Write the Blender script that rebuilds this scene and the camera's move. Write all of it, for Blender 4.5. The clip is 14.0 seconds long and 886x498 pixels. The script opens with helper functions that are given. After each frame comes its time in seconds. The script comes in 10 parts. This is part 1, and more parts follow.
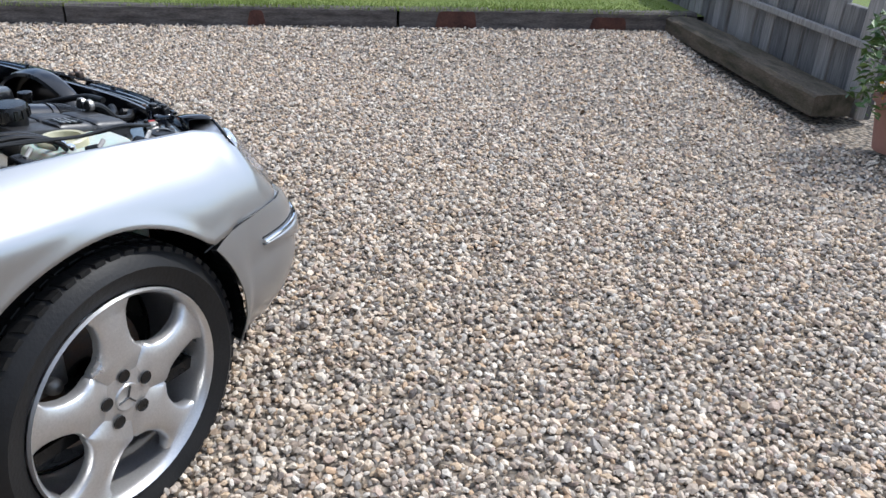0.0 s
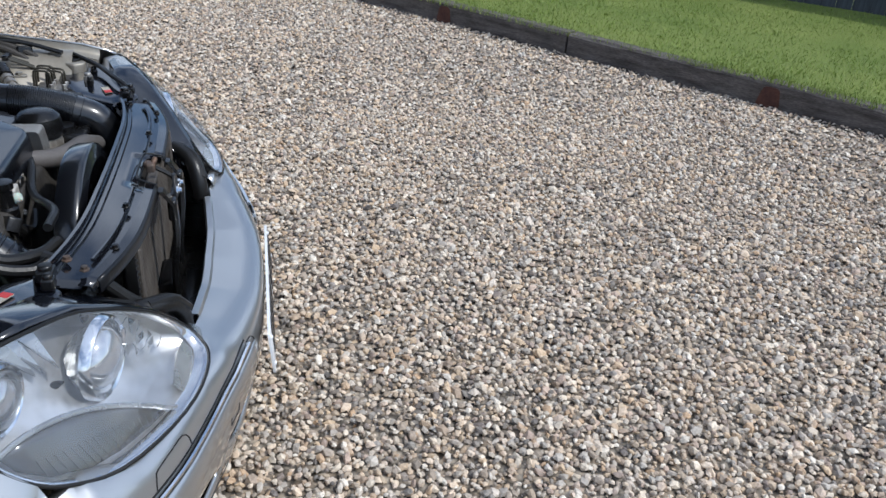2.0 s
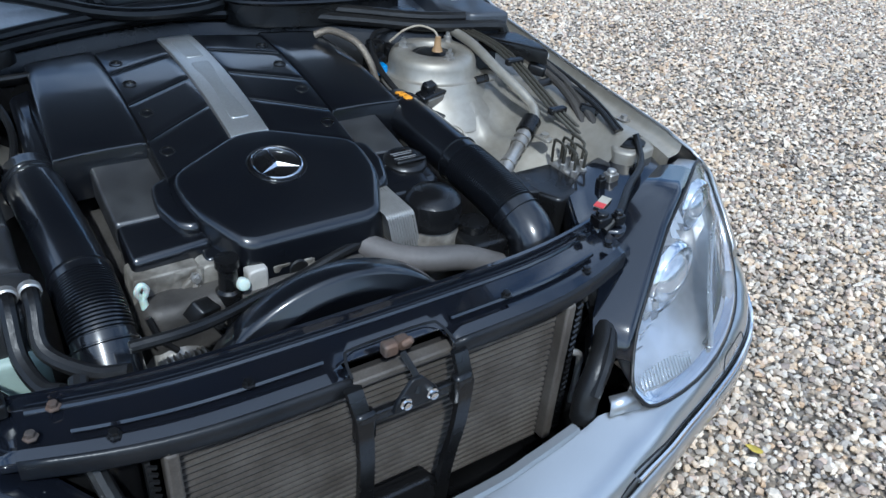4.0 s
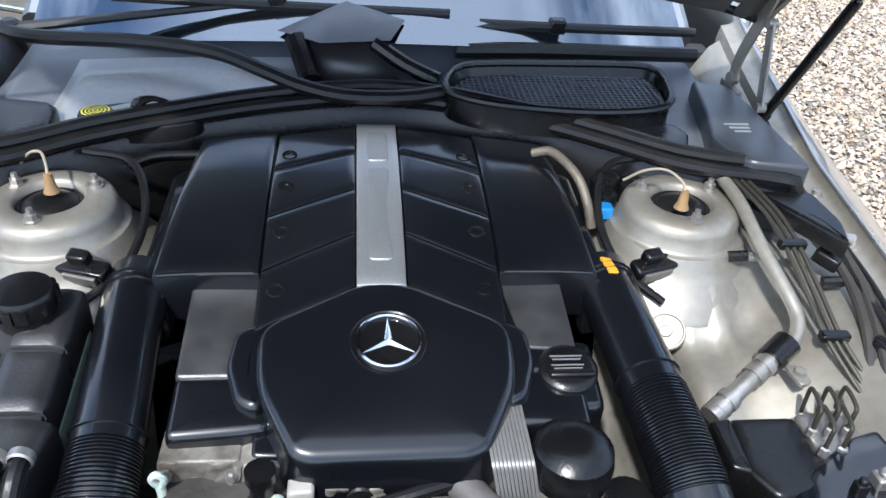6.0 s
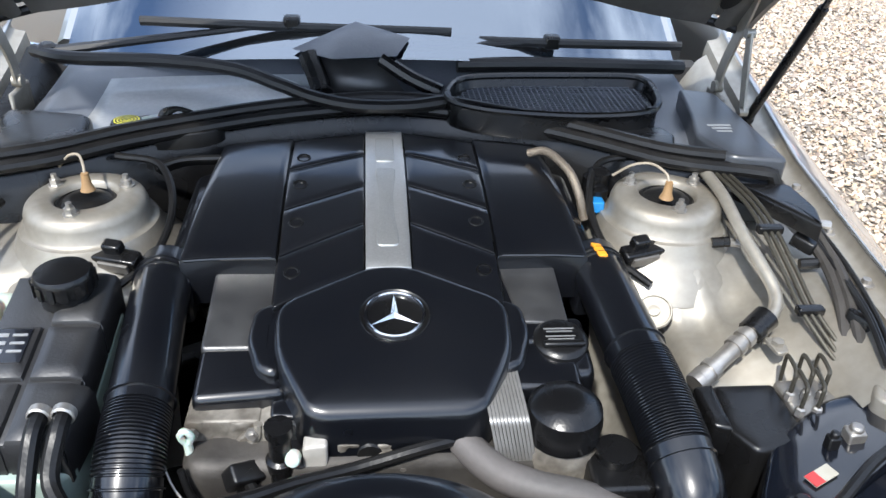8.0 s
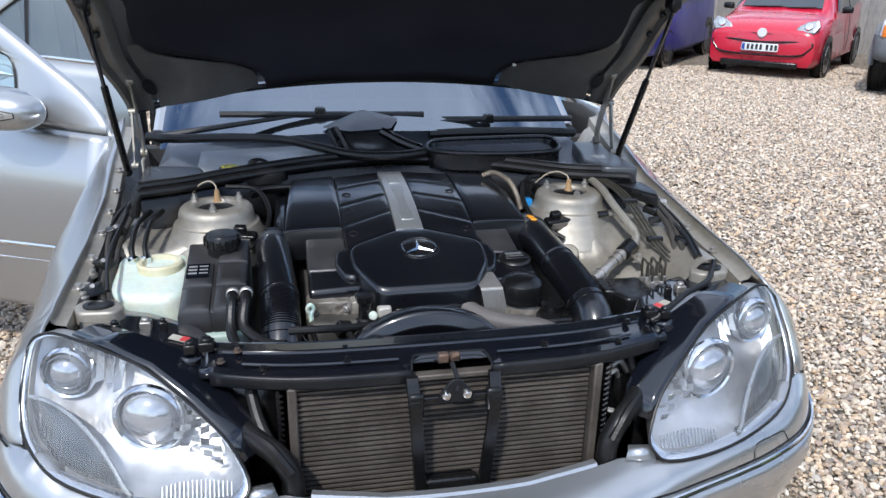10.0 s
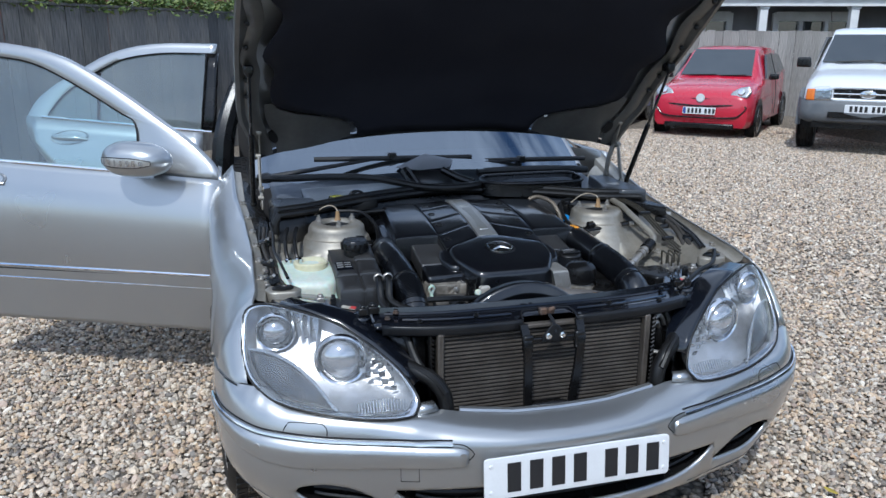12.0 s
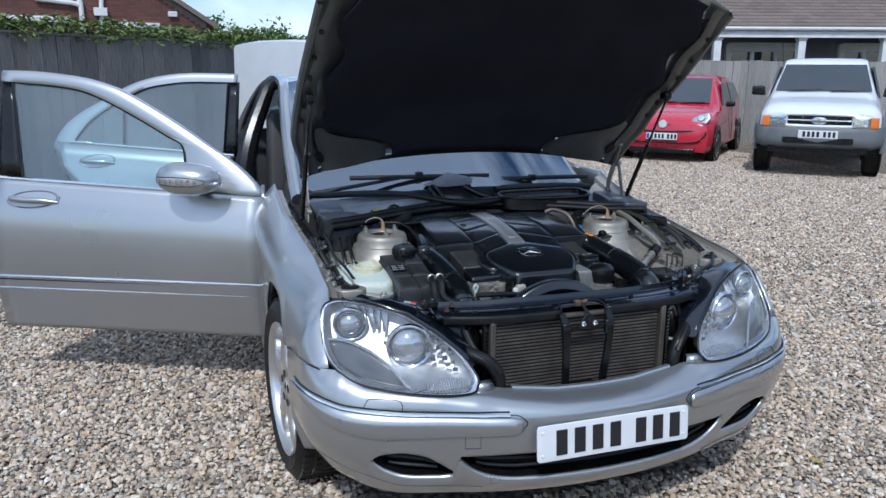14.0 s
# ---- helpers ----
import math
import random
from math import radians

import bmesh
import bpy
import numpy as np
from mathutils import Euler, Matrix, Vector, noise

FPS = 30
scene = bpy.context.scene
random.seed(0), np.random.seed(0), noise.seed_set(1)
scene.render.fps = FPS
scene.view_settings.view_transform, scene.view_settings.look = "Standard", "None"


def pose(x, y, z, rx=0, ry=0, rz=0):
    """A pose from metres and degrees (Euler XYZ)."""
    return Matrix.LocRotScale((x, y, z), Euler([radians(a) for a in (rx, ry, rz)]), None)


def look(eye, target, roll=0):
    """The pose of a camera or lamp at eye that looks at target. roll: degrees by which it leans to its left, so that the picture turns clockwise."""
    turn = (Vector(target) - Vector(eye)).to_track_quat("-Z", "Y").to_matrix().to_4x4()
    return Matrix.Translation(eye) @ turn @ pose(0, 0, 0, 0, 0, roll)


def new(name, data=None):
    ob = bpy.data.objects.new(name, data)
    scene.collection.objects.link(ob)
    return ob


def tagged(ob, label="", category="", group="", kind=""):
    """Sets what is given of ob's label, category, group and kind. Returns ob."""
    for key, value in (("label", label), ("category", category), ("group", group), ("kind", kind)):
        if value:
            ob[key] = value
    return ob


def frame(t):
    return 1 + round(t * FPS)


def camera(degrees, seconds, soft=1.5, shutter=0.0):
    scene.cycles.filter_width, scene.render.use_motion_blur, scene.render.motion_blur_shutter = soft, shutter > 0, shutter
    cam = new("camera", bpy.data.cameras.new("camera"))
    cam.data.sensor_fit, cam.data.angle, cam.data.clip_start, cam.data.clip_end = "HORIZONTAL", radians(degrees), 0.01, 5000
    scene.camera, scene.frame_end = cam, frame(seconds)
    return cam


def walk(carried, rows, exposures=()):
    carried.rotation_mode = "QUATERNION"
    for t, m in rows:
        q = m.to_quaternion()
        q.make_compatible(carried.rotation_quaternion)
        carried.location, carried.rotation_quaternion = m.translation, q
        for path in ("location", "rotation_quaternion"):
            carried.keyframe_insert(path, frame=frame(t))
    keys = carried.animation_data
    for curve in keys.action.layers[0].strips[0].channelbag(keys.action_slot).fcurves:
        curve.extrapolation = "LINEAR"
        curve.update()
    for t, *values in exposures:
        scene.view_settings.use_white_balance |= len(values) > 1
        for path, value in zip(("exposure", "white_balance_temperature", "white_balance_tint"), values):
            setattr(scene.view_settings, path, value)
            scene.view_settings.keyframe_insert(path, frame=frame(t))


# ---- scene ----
cam = camera(59.8, 14.0)
PATH = [
    (0, (-2.116, 1.69, 1.375), (-1.239, 0.147, 0.454), 2.5),
    (0.5, (-2.152, 1.22, 1.399), (-1.138, -0.25, 0.498), 3.2),
    (1, (-2.081, 0.786, 1.414), (-0.815, -0.476, 0.518), 4.4),
    (1.5, (-1.899, 0.373, 1.432), (-0.378, -0.535, 0.504), 4.8),
    (2, (-1.661, 0.014, 1.427), (0.036, -0.427, 0.464), 4.8),
    (2.5, (-1.336, -0.203, 1.406), (0.392, -0.129, 0.4), 4.5),
    (3, (-1.011, -0.37, 1.408), (0.593, 0.217, 0.367), 4.6),
    (3.5, (-0.703, -0.476, 1.415), (0.639, 0.555, 0.348), 4.7),
    (4, (-0.425, -0.412, 1.399), (0.555, 0.949, 0.311), 5.0),
    (4.2, (-0.325, -0.404, 1.408), (0.5, 1.061, 0.325), 4.6),
    (6.3, (-0.017, -0.023, 1.465), (0.164, 1.612, 0.328), 3.3),
    (6.5, (-0.008, -0.003, 1.466), (0.154, 1.626, 0.318), 2.8),
    (7, (-0.021, 0.011, 1.473), (0.145, 1.636, 0.319), 2.8),
    (7.5, (-0.028, -0.053, 1.455), (0.143, 1.596, 0.336), 2.8),
    (8, (-0.025, -0.196, 1.448), (0.159, 1.499, 0.403), 2.6),
    (8.2, (-0.011, -0.288, 1.441), (0.176, 1.424, 0.424), 1.9),
    (10.3, (-0.354, -1.161, 1.454), (0.051, 0.685, 0.8), 0.9),
    (10.5, (-0.396, -1.229, 1.47), (0.027, 0.621, 0.838), 0.8),
    (11, (-0.504, -1.344, 1.469), (-0.044, 0.512, 0.883), 0.5),
    (11.5, (-0.693, -1.479, 1.455), (-0.202, 0.381, 0.906), 0.3),
    (12, (-0.82, -1.604, 1.447), (-0.303, 0.257, 0.925), 0.2),
    (12.5, (-0.906, -1.73, 1.452), (-0.37, 0.131, 0.953), 0.2),
    (13, (-0.986, -1.783, 1.456), (-0.426, 0.076, 0.973), 0.2),
    (13.5, (-1.099, -1.814, 1.454), (-0.508, 0.039, 0.987), 0.3),
    (14, (-1.189, -1.858, 1.46), (-0.566, -0.013, 1.005), 0.3),
]
walk(cam, [(t, look(eye, target, roll)) for t, eye, target, roll in PATH],
     [(0, 0.10, 5900, 10), (0.5, -0.20, 5750, 8), (1.5, -0.20, 5900, 9), (3, -0.19, 5550, 6), (4.2, 0.18, 5250, 4), (6.5, 0.75, 6000, 9), (7.5, 0.82, 6100, 9), (8.2, 0.82, 6100, 9), (10.3, 0.06, 5850, 10), (12, -0.26, 5550, 7), (14, -0.38, 5450, 8)])

# ---- light ----
SUN_FROM = Vector((-0.33, -0.62, 0.86)).normalized()
world = bpy.data.worlds.new("sky")
scene.world = world
world.use_nodes = True
wn = world.node_tree.nodes
sky = wn.new("ShaderNodeTexSky")
sky.sky_type = "NISHITA"
sky.sun_disc = False
sky.sun_elevation = math.asin(SUN_FROM.z)
sky.sun_rotation = math.atan2(SUN_FROM.x, SUN_FROM.y)
sky.altitude, sky.air_density, sky.dust_density, sky.ozone_density = 20, 1.0, 0.9, 2.4
wn["Background"].inputs["Strength"].default_value = 0.15
# broken white cloud all over the blue
wl = world.node_tree.links
wc, wm, cloud = wn.new("ShaderNodeTexCoord"), wn.new("ShaderNodeMapping"), wn.new("ShaderNodeTexNoise")
wm.inputs["Scale"].default_value = (1, 1, 2.2)
cloud.inputs["Scale"].default_value, cloud.inputs["Detail"].default_value, cloud.inputs["Roughness"].default_value = 2.6, 6, 0.55
puff, whiten = wn.new("ShaderNodeMapRange"), wn.new("ShaderNodeMix")
puff.inputs[1].default_value, puff.inputs[2].default_value = 0.40, 0.74
puff.inputs[3].default_value, puff.inputs[4].default_value = 0.0, 0.8
whiten.data_type = "RGBA"
whiten.inputs["B"].default_value = (13.5, 14.0, 15.0, 1)
wl.new(wc.outputs["Generated"], wm.inputs["Vector"])
wl.new(wm.outputs[0], cloud.inputs["Vector"])
wl.new(cloud.outputs[0], puff.inputs[0])
# towards the zenith the cloud thins to an even haze
axis, crown, veil = wn.new("ShaderNodeSeparateXYZ"), wn.new("ShaderNodeMapRange"), wn.new("ShaderNodeMix")
crown.inputs[1].default_value, crown.inputs[2].default_value = 0.72, 0.92
veil.inputs["B"].default_value = 0.36
wl.new(wc.outputs["Generated"], axis.inputs[0])
wl.new(axis.outputs["Z"], crown.inputs[0])
wl.new(crown.outputs[0], veil.inputs["Factor"])
wl.new(puff.outputs[0], veil.inputs["A"])
wl.new(veil.outputs["Result"], whiten.inputs["Factor"])
wl.new(sky.outputs[0], whiten.inputs["A"])
wl.new(whiten.outputs["Result"], wn["Background"].inputs["Color"])
lamp = bpy.data.lights.new("sun", "SUN")
lamp.energy, lamp.angle, lamp.color = 3.7, radians(1.8), (1.0, 0.94, 0.85)
sun = new("sun", lamp)
sun.matrix_world = look(SUN_FROM * 30, (0, 0, 0))



# ---- materials ----
def material(name, colour, rough=0.5, metal=0.0, second=None, scale=8.0, bump=0.0, grain=120.0, coat=0.0, spec=0.5, stretch=(1, 1, 1), fine=0.12, rough_var=0.1, world_space=False):
    """A surface with stains at one scale and grain at a finer one."""
    m = bpy.data.materials.new(name)
    m.use_nodes = True
    nt = m.node_tree
    p = nt.nodes["Principled BSDF"]
    tc = nt.nodes.new("ShaderNodeTexCoord")
    mp = nt.nodes.new("ShaderNodeMapping")
    mp.inputs["Scale"].default_value = stretch
    nt.links.new(tc.outputs["Object"], mp.inputs["Vector"])
    big = nt.nodes.new("ShaderNodeTexNoise")
    big.inputs["Scale"].default_value, big.inputs["Detail"].default_value = scale, 4
    small = nt.nodes.new("ShaderNodeTexNoise")
    small.inputs["Scale"].default_value, small.inputs["Detail"].default_value = grain, 3
    for n in (big, small):
        nt.links.new(mp.outputs[0], n.inputs["Vector"])
    mix = nt.nodes.new("ShaderNodeMix")
    mix.data_type = "RGBA"
    second = second or tuple(c * 0.78 for c in colour)
    mix.inputs["A"].default_value, mix.inputs["B"].default_value = (*colour, 1), (*second, 1)
    ramp = nt.nodes.new("ShaderNodeMapRange")
    ramp.inputs[1].default_value, ramp.inputs[2].default_value = 0.35, 0.7
    nt.links.new(big.outputs[0], ramp.inputs[0])
    nt.links.new(ramp.outputs[0], mix.inputs["Factor"])
    shade = nt.nodes.new("ShaderNodeMix")
    shade.data_type, shade.blend_type = "RGBA", "MULTIPLY"
    shade.inputs["Factor"].default_value = 1.0
    gr = nt.nodes.new("ShaderNodeMapRange")
    gr.inputs[1].default_value, gr.inputs[2].default_value = 0.3, 0.7
    gr.inputs[3].default_value, gr.inputs[4].default_value = 1 - fine, 1.0
    nt.links.new(small.outputs[0], gr.inputs[0])
    nt.links.new(mix.outputs["Result"], shade.inputs["A"])
    nt.links.new(gr.outputs[0], shade.inputs["B"])
    nt.links.new(shade.outputs["Result"], p.inputs["Base Color"])
    rr = nt.nodes.new("ShaderNodeMapRange")
    rr.inputs[1].default_value, rr.inputs[2].default_value = 0.3, 0.75
    rr.inputs[3].default_value, rr.inputs[4].default_value = max(rough - rough_var * rough, 0.01), min(rough + rough_var, 1)
    nt.links.new(big.outputs[0], rr.inputs[0])
    nt.links.new(rr.outputs[0], p.inputs["Roughness"])
    p.inputs["Metallic"].default_value = metal
    p.inputs["Coat Weight"].default_value = coat
    p.inputs["Coat Roughness"].default_value = 0.04
    p.inputs["Specular IOR Level"].default_value = spec
    if bump:
        b = nt.nodes.new("ShaderNodeBump")
        b.inputs["Strength"].default_value, b.inputs["Distance"].default_value = bump, 0.004
        nt.links.new(small.outputs[0], b.inputs["Height"])
        nt.links.new(b.outputs[0], p.inputs["Normal"])
    return m


def clear(name, tint=(1, 1, 1), ior=1.45, rough=0.02, dark=0.0, haze_glare=0.0, coat=(0.8, 0.8, 0.8)):
    """Thin glass: clear from the front, glossy at a slant."""
    m = bpy.data.materials.new(name)
    m.use_nodes = True
    nt = m.node_tree
    out = nt.nodes["Material Output"]
    nt.nodes.remove(nt.nodes["Principled BSDF"])
    tr = nt.nodes.new("ShaderNodeBsdfTransparent")
    tr.inputs[0].default_value = (*[c * (1 - dark) for c in tint], 1)
    gl = nt.nodes.new("ShaderNodeBsdfGlossy")
    gl.inputs["Roughness"].default_value = rough
    gl.inputs["Color"].default_value = (*coat, 1)
    # reflectance rises from its head-on value towards the rim, alike on both faces
    head_on = ((ior - 1) / (ior + 1)) ** 2
    lw = nt.nodes.new("ShaderNodeLayerWeight")
    lw.inputs["Blend"].default_value = 0.5
    pw = nt.nodes.new("ShaderNodeMath")
    pw.operation = "POWER"
    pw.inputs[1].default_value = 5.0
    fr = nt.nodes.new("ShaderNodeMath")
    fr.operation = "MULTIPLY_ADD"
    fr.inputs[1].default_value, fr.inputs[2].default_value = 1 - head_on, head_on
    nt.links.new(lw.outputs["Facing"], pw.inputs[0])
    nt.links.new(pw.outputs[0], fr.inputs[0])
    mx = nt.nodes.new("ShaderNodeMixShader")
    nt.links.new(fr.outputs[0], mx.inputs[0])
    if haze_glare:
        # pale diffuse share: weathered plastic's haze; on side windows, painted sky reflection
        df, hz = nt.nodes.new("ShaderNodeBsdfDiffuse"), nt.nodes.new("ShaderNodeMixShader")
        df.inputs[0].default_value = (0.78, 0.82, 0.86, 1)
        hz.inputs[0].default_value = haze_glare
        nt.links.new(tr.outputs[0], hz.inputs[1])
        nt.links.new(df.outputs[0], hz.inputs[2])
        tr = hz
    nt.links.new(tr.outputs[0], mx.inputs[1])
    nt.links.new(gl.outputs[0], mx.inputs[2])
    nt.links.new(mx.outputs[0], out.inputs[0])
    return m


def by_island(name, stops, rough=0.7, bump=0.0, grain=60.0, use_object=False, metal=0.0, stretch=(1, 1, 1), streak=0.0):
    """Each loose piece takes its own colour out of the stops."""
    m = bpy.data.materials.new(name)
    m.use_nodes = True
    nt = m.node_tree
    p = nt.nodes["Principled BSDF"]
    if use_object:
        src = nt.nodes.new("ShaderNodeObjectInfo").outputs["Random"]
    else:
        src = nt.nodes.new("ShaderNodeNewGeometry").outputs["Random Per Island"]
    ramp = nt.nodes.new("ShaderNodeValToRGB")
    ramp.color_ramp.interpolation = "LINEAR"
    while len(ramp.color_ramp.elements) < len(stops):
        ramp.color_ramp.elements.new(0.5)
    for i, (e, c) in enumerate(zip(ramp.color_ramp.elements, stops)):
        e.position, e.color = i / (len(stops) - 1), (*c, 1)
    nt.links.new(src, ramp.inputs[0])
    tc = nt.nodes.new("ShaderNodeTexCoord")
    mp = nt.nodes.new("ShaderNodeMapping")
    mp.inputs["Scale"].default_value = stretch
    nt.links.new(tc.outputs["Object"], mp.inputs["Vector"])
    no = nt.nodes.new("ShaderNodeTexNoise")
    no.inputs["Scale"].default_value, no.inputs["Detail"].default_value = grain, 5
    nt.links.new(mp.outputs[0], no.inputs["Vector"])
    mr = nt.nodes.new("ShaderNodeMapRange")
    mr.inputs[1].default_value, mr.inputs[2].default_value = 0.25, 0.75
    mr.inputs[3].default_value, mr.inputs[4].default_value = 0.72 - streak, 1.12
    nt.links.new(no.outputs[0], mr.inputs[0])
    mx = nt.nodes.new("ShaderNodeMix")
    mx.data_type, mx.blend_type = "RGBA", "MULTIPLY"
    mx.inputs["Factor"].default_value = 1
    nt.links.new(ramp.outputs[0], mx.inputs["A"])
    nt.links.new(mr.outputs[0], mx.inputs["B"])
    nt.links.new(mx.outputs["Result"], p.inputs["Base Color"])
    p.inputs["Roughness"].default_value = rough
    p.inputs["Metallic"].default_value = metal
    if bump:
        b = nt.nodes.new("ShaderNodeBump")
        b.inputs["Strength"].default_value, b.inputs["Distance"].default_value = bump, 0.004
        nt.links.new(no.outputs[0], b.inputs["Height"])
        nt.links.new(b.outputs[0], p.inputs["Normal"])
    return m


def silver_paint(name, colour, rough=0.3):
    """Metallic car paint: flakes under a clear coat."""
    m = material(name, colour, rough, 0.82, tuple(c * 0.97 for c in colour), 2.0, 0.0, 900.0, 1.0, 0.5, fine=0.05)
    return m


SILVER = silver_paint("silver_paint", (0.445, 0.455, 0.46), 0.29)
SILVER_INNER = material("silver_inner_wing", (0.40, 0.375, 0.325), 0.48, 0.62, (0.29, 0.262, 0.215), 7.0, 0.06, 60.0, 0.2, fine=0.14)
BLACK_SATIN = material("black_satin_plastic", (0.0038, 0.0044, 0.0062), 0.30, 0.0, (0.0052, 0.0058, 0.0076), 5.0, 0.015, 400.0, 0.9, 0.35)
BLACK_SATIN.node_tree.nodes["Principled BSDF"].inputs["Coat Roughness"].default_value = 0.11
CONTROL = material("satin_blue_black_cover", (0.030, 0.034, 0.042), 0.34, 0.0, (0.042, 0.046, 0.054), 6.0, 0.05, 300.0, spec=0.8)
WIPER_BLACK = material("matt_wiper_paint", (0.010, 0.0105, 0.012), 0.55, 0.0, (0.02, 0.02, 0.021), 12.0, 0.05, 200.0)
TANK_BLACK = material("matt_tank_plastic", (0.015, 0.015, 0.016), 0.40, 0.0, (0.024, 0.0235, 0.0235), 9.0, 0.1, 250.0, spec=0.9)
BLACK_RUBBER = material("black_rubber", (0.0065, 0.0065, 0.007), 0.36, 0.0, (0.011, 0.0107, 0.0103), 12.0, 0.15, 150.0, spec=0.35)
BLACK_PLASTIC = material("black_plastic", (0.0045, 0.0045, 0.005), 0.24, 0.0, (0.008, 0.0079, 0.0079), 9.0, 0.1, 250.0, spec=0.45)
BLACK_PAINT = material("black_gloss_panel", (0.0045, 0.006, 0.010), 0.10, 0.0, (0.006, 0.0065, 0.009), 6.0, 0.0, 200.0, 0.8)
LINER = material("bonnet_liner_felt", (0.017, 0.018, 0.026), 0.9, 0.0, (0.025, 0.026, 0.035), 6.0, 0.3, 300.0, spec=0.15)
COWL = material("grained_cowl_plastic", (0.085, 0.094, 0.112), 0.40, 0.0, (0.12, 0.128, 0.145), 7.0, 0.1, 250.0, spec=0.8)
COWL_STEEL = material("grey_painted_bulkhead", (0.42, 0.42, 0.42), 0.35, 0.6, (0.47, 0.47, 0.46), 7.0, 0.05, 120.0)
INNER_FRAME = material("grey_bonnet_frame", (0.17, 0.165, 0.155), 0.38, 0.6, (0.12, 0.115, 0.105), 6.0, 0.05, 60.0, 0.2)
GREY_FLOCK = material("grey_plastic_inset", (0.026, 0.026, 0.027), 0.36, 0.0, (0.038, 0.038, 0.038), 30.0, 0.1, 500.0, spec=0.9)
ALU = material("cast_aluminium", (0.50, 0.48, 0.45), 0.45, 0.85, (0.30, 0.28, 0.25), 14.0, 0.25, 90.0)
ENGINE_DIRT = material("oily_casting", (0.085, 0.078, 0.07), 0.6, 0.4, (0.03, 0.027, 0.024), 12.0, 0.4, 60.0)
EMBOSSED = material("embossed_metal", (0.44, 0.45, 0.45), 0.42, 0.8, (0.40, 0.41, 0.41), 10.0, 0.02, 300.0)
BRUSHED = material("brushed_badge_strip", (0.55, 0.56, 0.56), 0.35, 0.8, (0.50, 0.51, 0.51), 10.0, 0.02, 300.0)
CHROME = material("chrome", (0.82, 0.83, 0.84), 0.08, 1.0, (0.75, 0.76, 0.78), 9.0, 0, 100.0, fine=0.03)
REFLECTOR = material("lamp_reflector", (0.84, 0.86, 0.88), 0.10, 1.0, (0.70, 0.72, 0.74), 22.0, 0.8, 26.0, fine=0.05)
LAMP_HOUSING = material("bright_lamp_housing", (0.68, 0.67, 0.655), 0.36, 0.9, (0.44, 0.435, 0.42), 16.0, 0.4, 34.0, fine=0.05)
LAMP_SMOKE = material("smoky_fluted_lens", (0.10, 0.10, 0.10), 0.14, 0.3, (0.06, 0.058, 0.055), 14.0, 0.05, 60.0, 0.8)
# Darker copy of the silver paint: the dish's shade is in the colour.
DISH_SHADE = silver_paint("silver_darkened_for_shade", (0.20, 0.205, 0.21), 0.4)
LAMP_GREY = material("lamp_bezel", (0.48, 0.49, 0.49), 0.24, 0.75, (0.34, 0.35, 0.355), 20.0, 0.0, 200.0)
TYRE = material("tyre_rubber", (0.009, 0.009, 0.0095), 0.5, 0.0, (0.015, 0.0145, 0.014), 10.0, 0.2, 120.0, spec=0.3)
ALLOY = material("wheel_alloy", (0.66, 0.655, 0.65), 0.30, 0.8, (0.58, 0.57, 0.555), 9.0, 0.05, 200.0, 0.3)
BRAKE_RUST = material("brake_iron", (0.10, 0.085, 0.075), 0.6, 0.6, (0.16, 0.10, 0.07), 30.0, 0.2, 120.0)
MILKY = material("milky_tank_plastic", (0.52, 0.61, 0.56), 0.4, 0.0, (0.58, 0.60, 0.50), 9.0, 0.05, 80.0)
MILKY.node_tree.nodes["Principled BSDF"].inputs["Subsurface Weight"].default_value = 0.25
YELLOWED = material("yellowed_cap_plastic", (0.56, 0.52, 0.34), 0.4, 0.0, (0.62, 0.60, 0.46), 20.0, 0.05, 90.0)
FIN = material("condenser_fin", (0.14, 0.124, 0.107), 0.5, 0.3, (0.07, 0.059, 0.049), 14.0, 0.0, 300.0, fine=0.25)
PLATE_WHITE = material("plate_white", (0.72, 0.73, 0.74), 0.3, 0.0, (0.68, 0.69, 0.70), 8.0, 0.0, 200.0, 0.4, fine=0.04)
PLATE_BLACK = material("plate_black_bar", (0.02, 0.02, 0.022), 0.4)
PLATE_BLUE = material("plate_blue_band", (0.02, 0.06, 0.30), 0.4)
AMBER = material("amber_lens", (0.75, 0.20, 0.02), 0.15, 0.0, (0.65, 0.15, 0.01), 30.0, 0.0, 90.0, 0.6)
LABEL_RED = material("red_warning_label", (0.55, 0.05, 0.05), 0.45)
LABEL_WHITE = material("pale_label_print", (0.6, 0.6, 0.6), 0.5)
LABEL_YELLOW = material("yellow_print", (0.72, 0.66, 0.05), 0.5)
ORANGE = material("orange_tag", (0.85, 0.35, 0.02), 0.5)
BLUE_CLIP = material("blue_clip", (0.02, 0.22, 0.55), 0.4)
TAN_PLUG = material("tan_plug", (0.36, 0.22, 0.10), 0.5)
TAN_CABLE = material("beige_cable", (0.40, 0.34, 0.26), 0.5)
BRAIDED = by_island("braided_hose", [(0.17, 0.14, 0.105), (0.22, 0.185, 0.145)], 0.4, 0.6, 300.0, metal=0.5)
LAMP_GLASS = clear("lamp_cover_glass", (0.97, 0.98, 1.0), 1.6, 0.015, 0.02, haze_glare=0.05)
WINDSCREEN = clear("windscreen_glass", (0.36, 0.42, 0.50), 3.6, 0.02, 0.65, coat=(0.83, 0.91, 1.0))
# The pale veil of reflected sky and gravel is mixed in as diffuse.
SIDE_GLASS = clear("side_window_glass", (0.64, 0.86, 0.87), 2.0, 0.01, 0.03, haze_glare=0.09)
FAR_GLASS = material("dark_window_glass", (0.022, 0.030, 0.036), 0.04, 0.0, (0.034, 0.042, 0.048), 3.0, 0, 50.0, 0.5, 1.0)
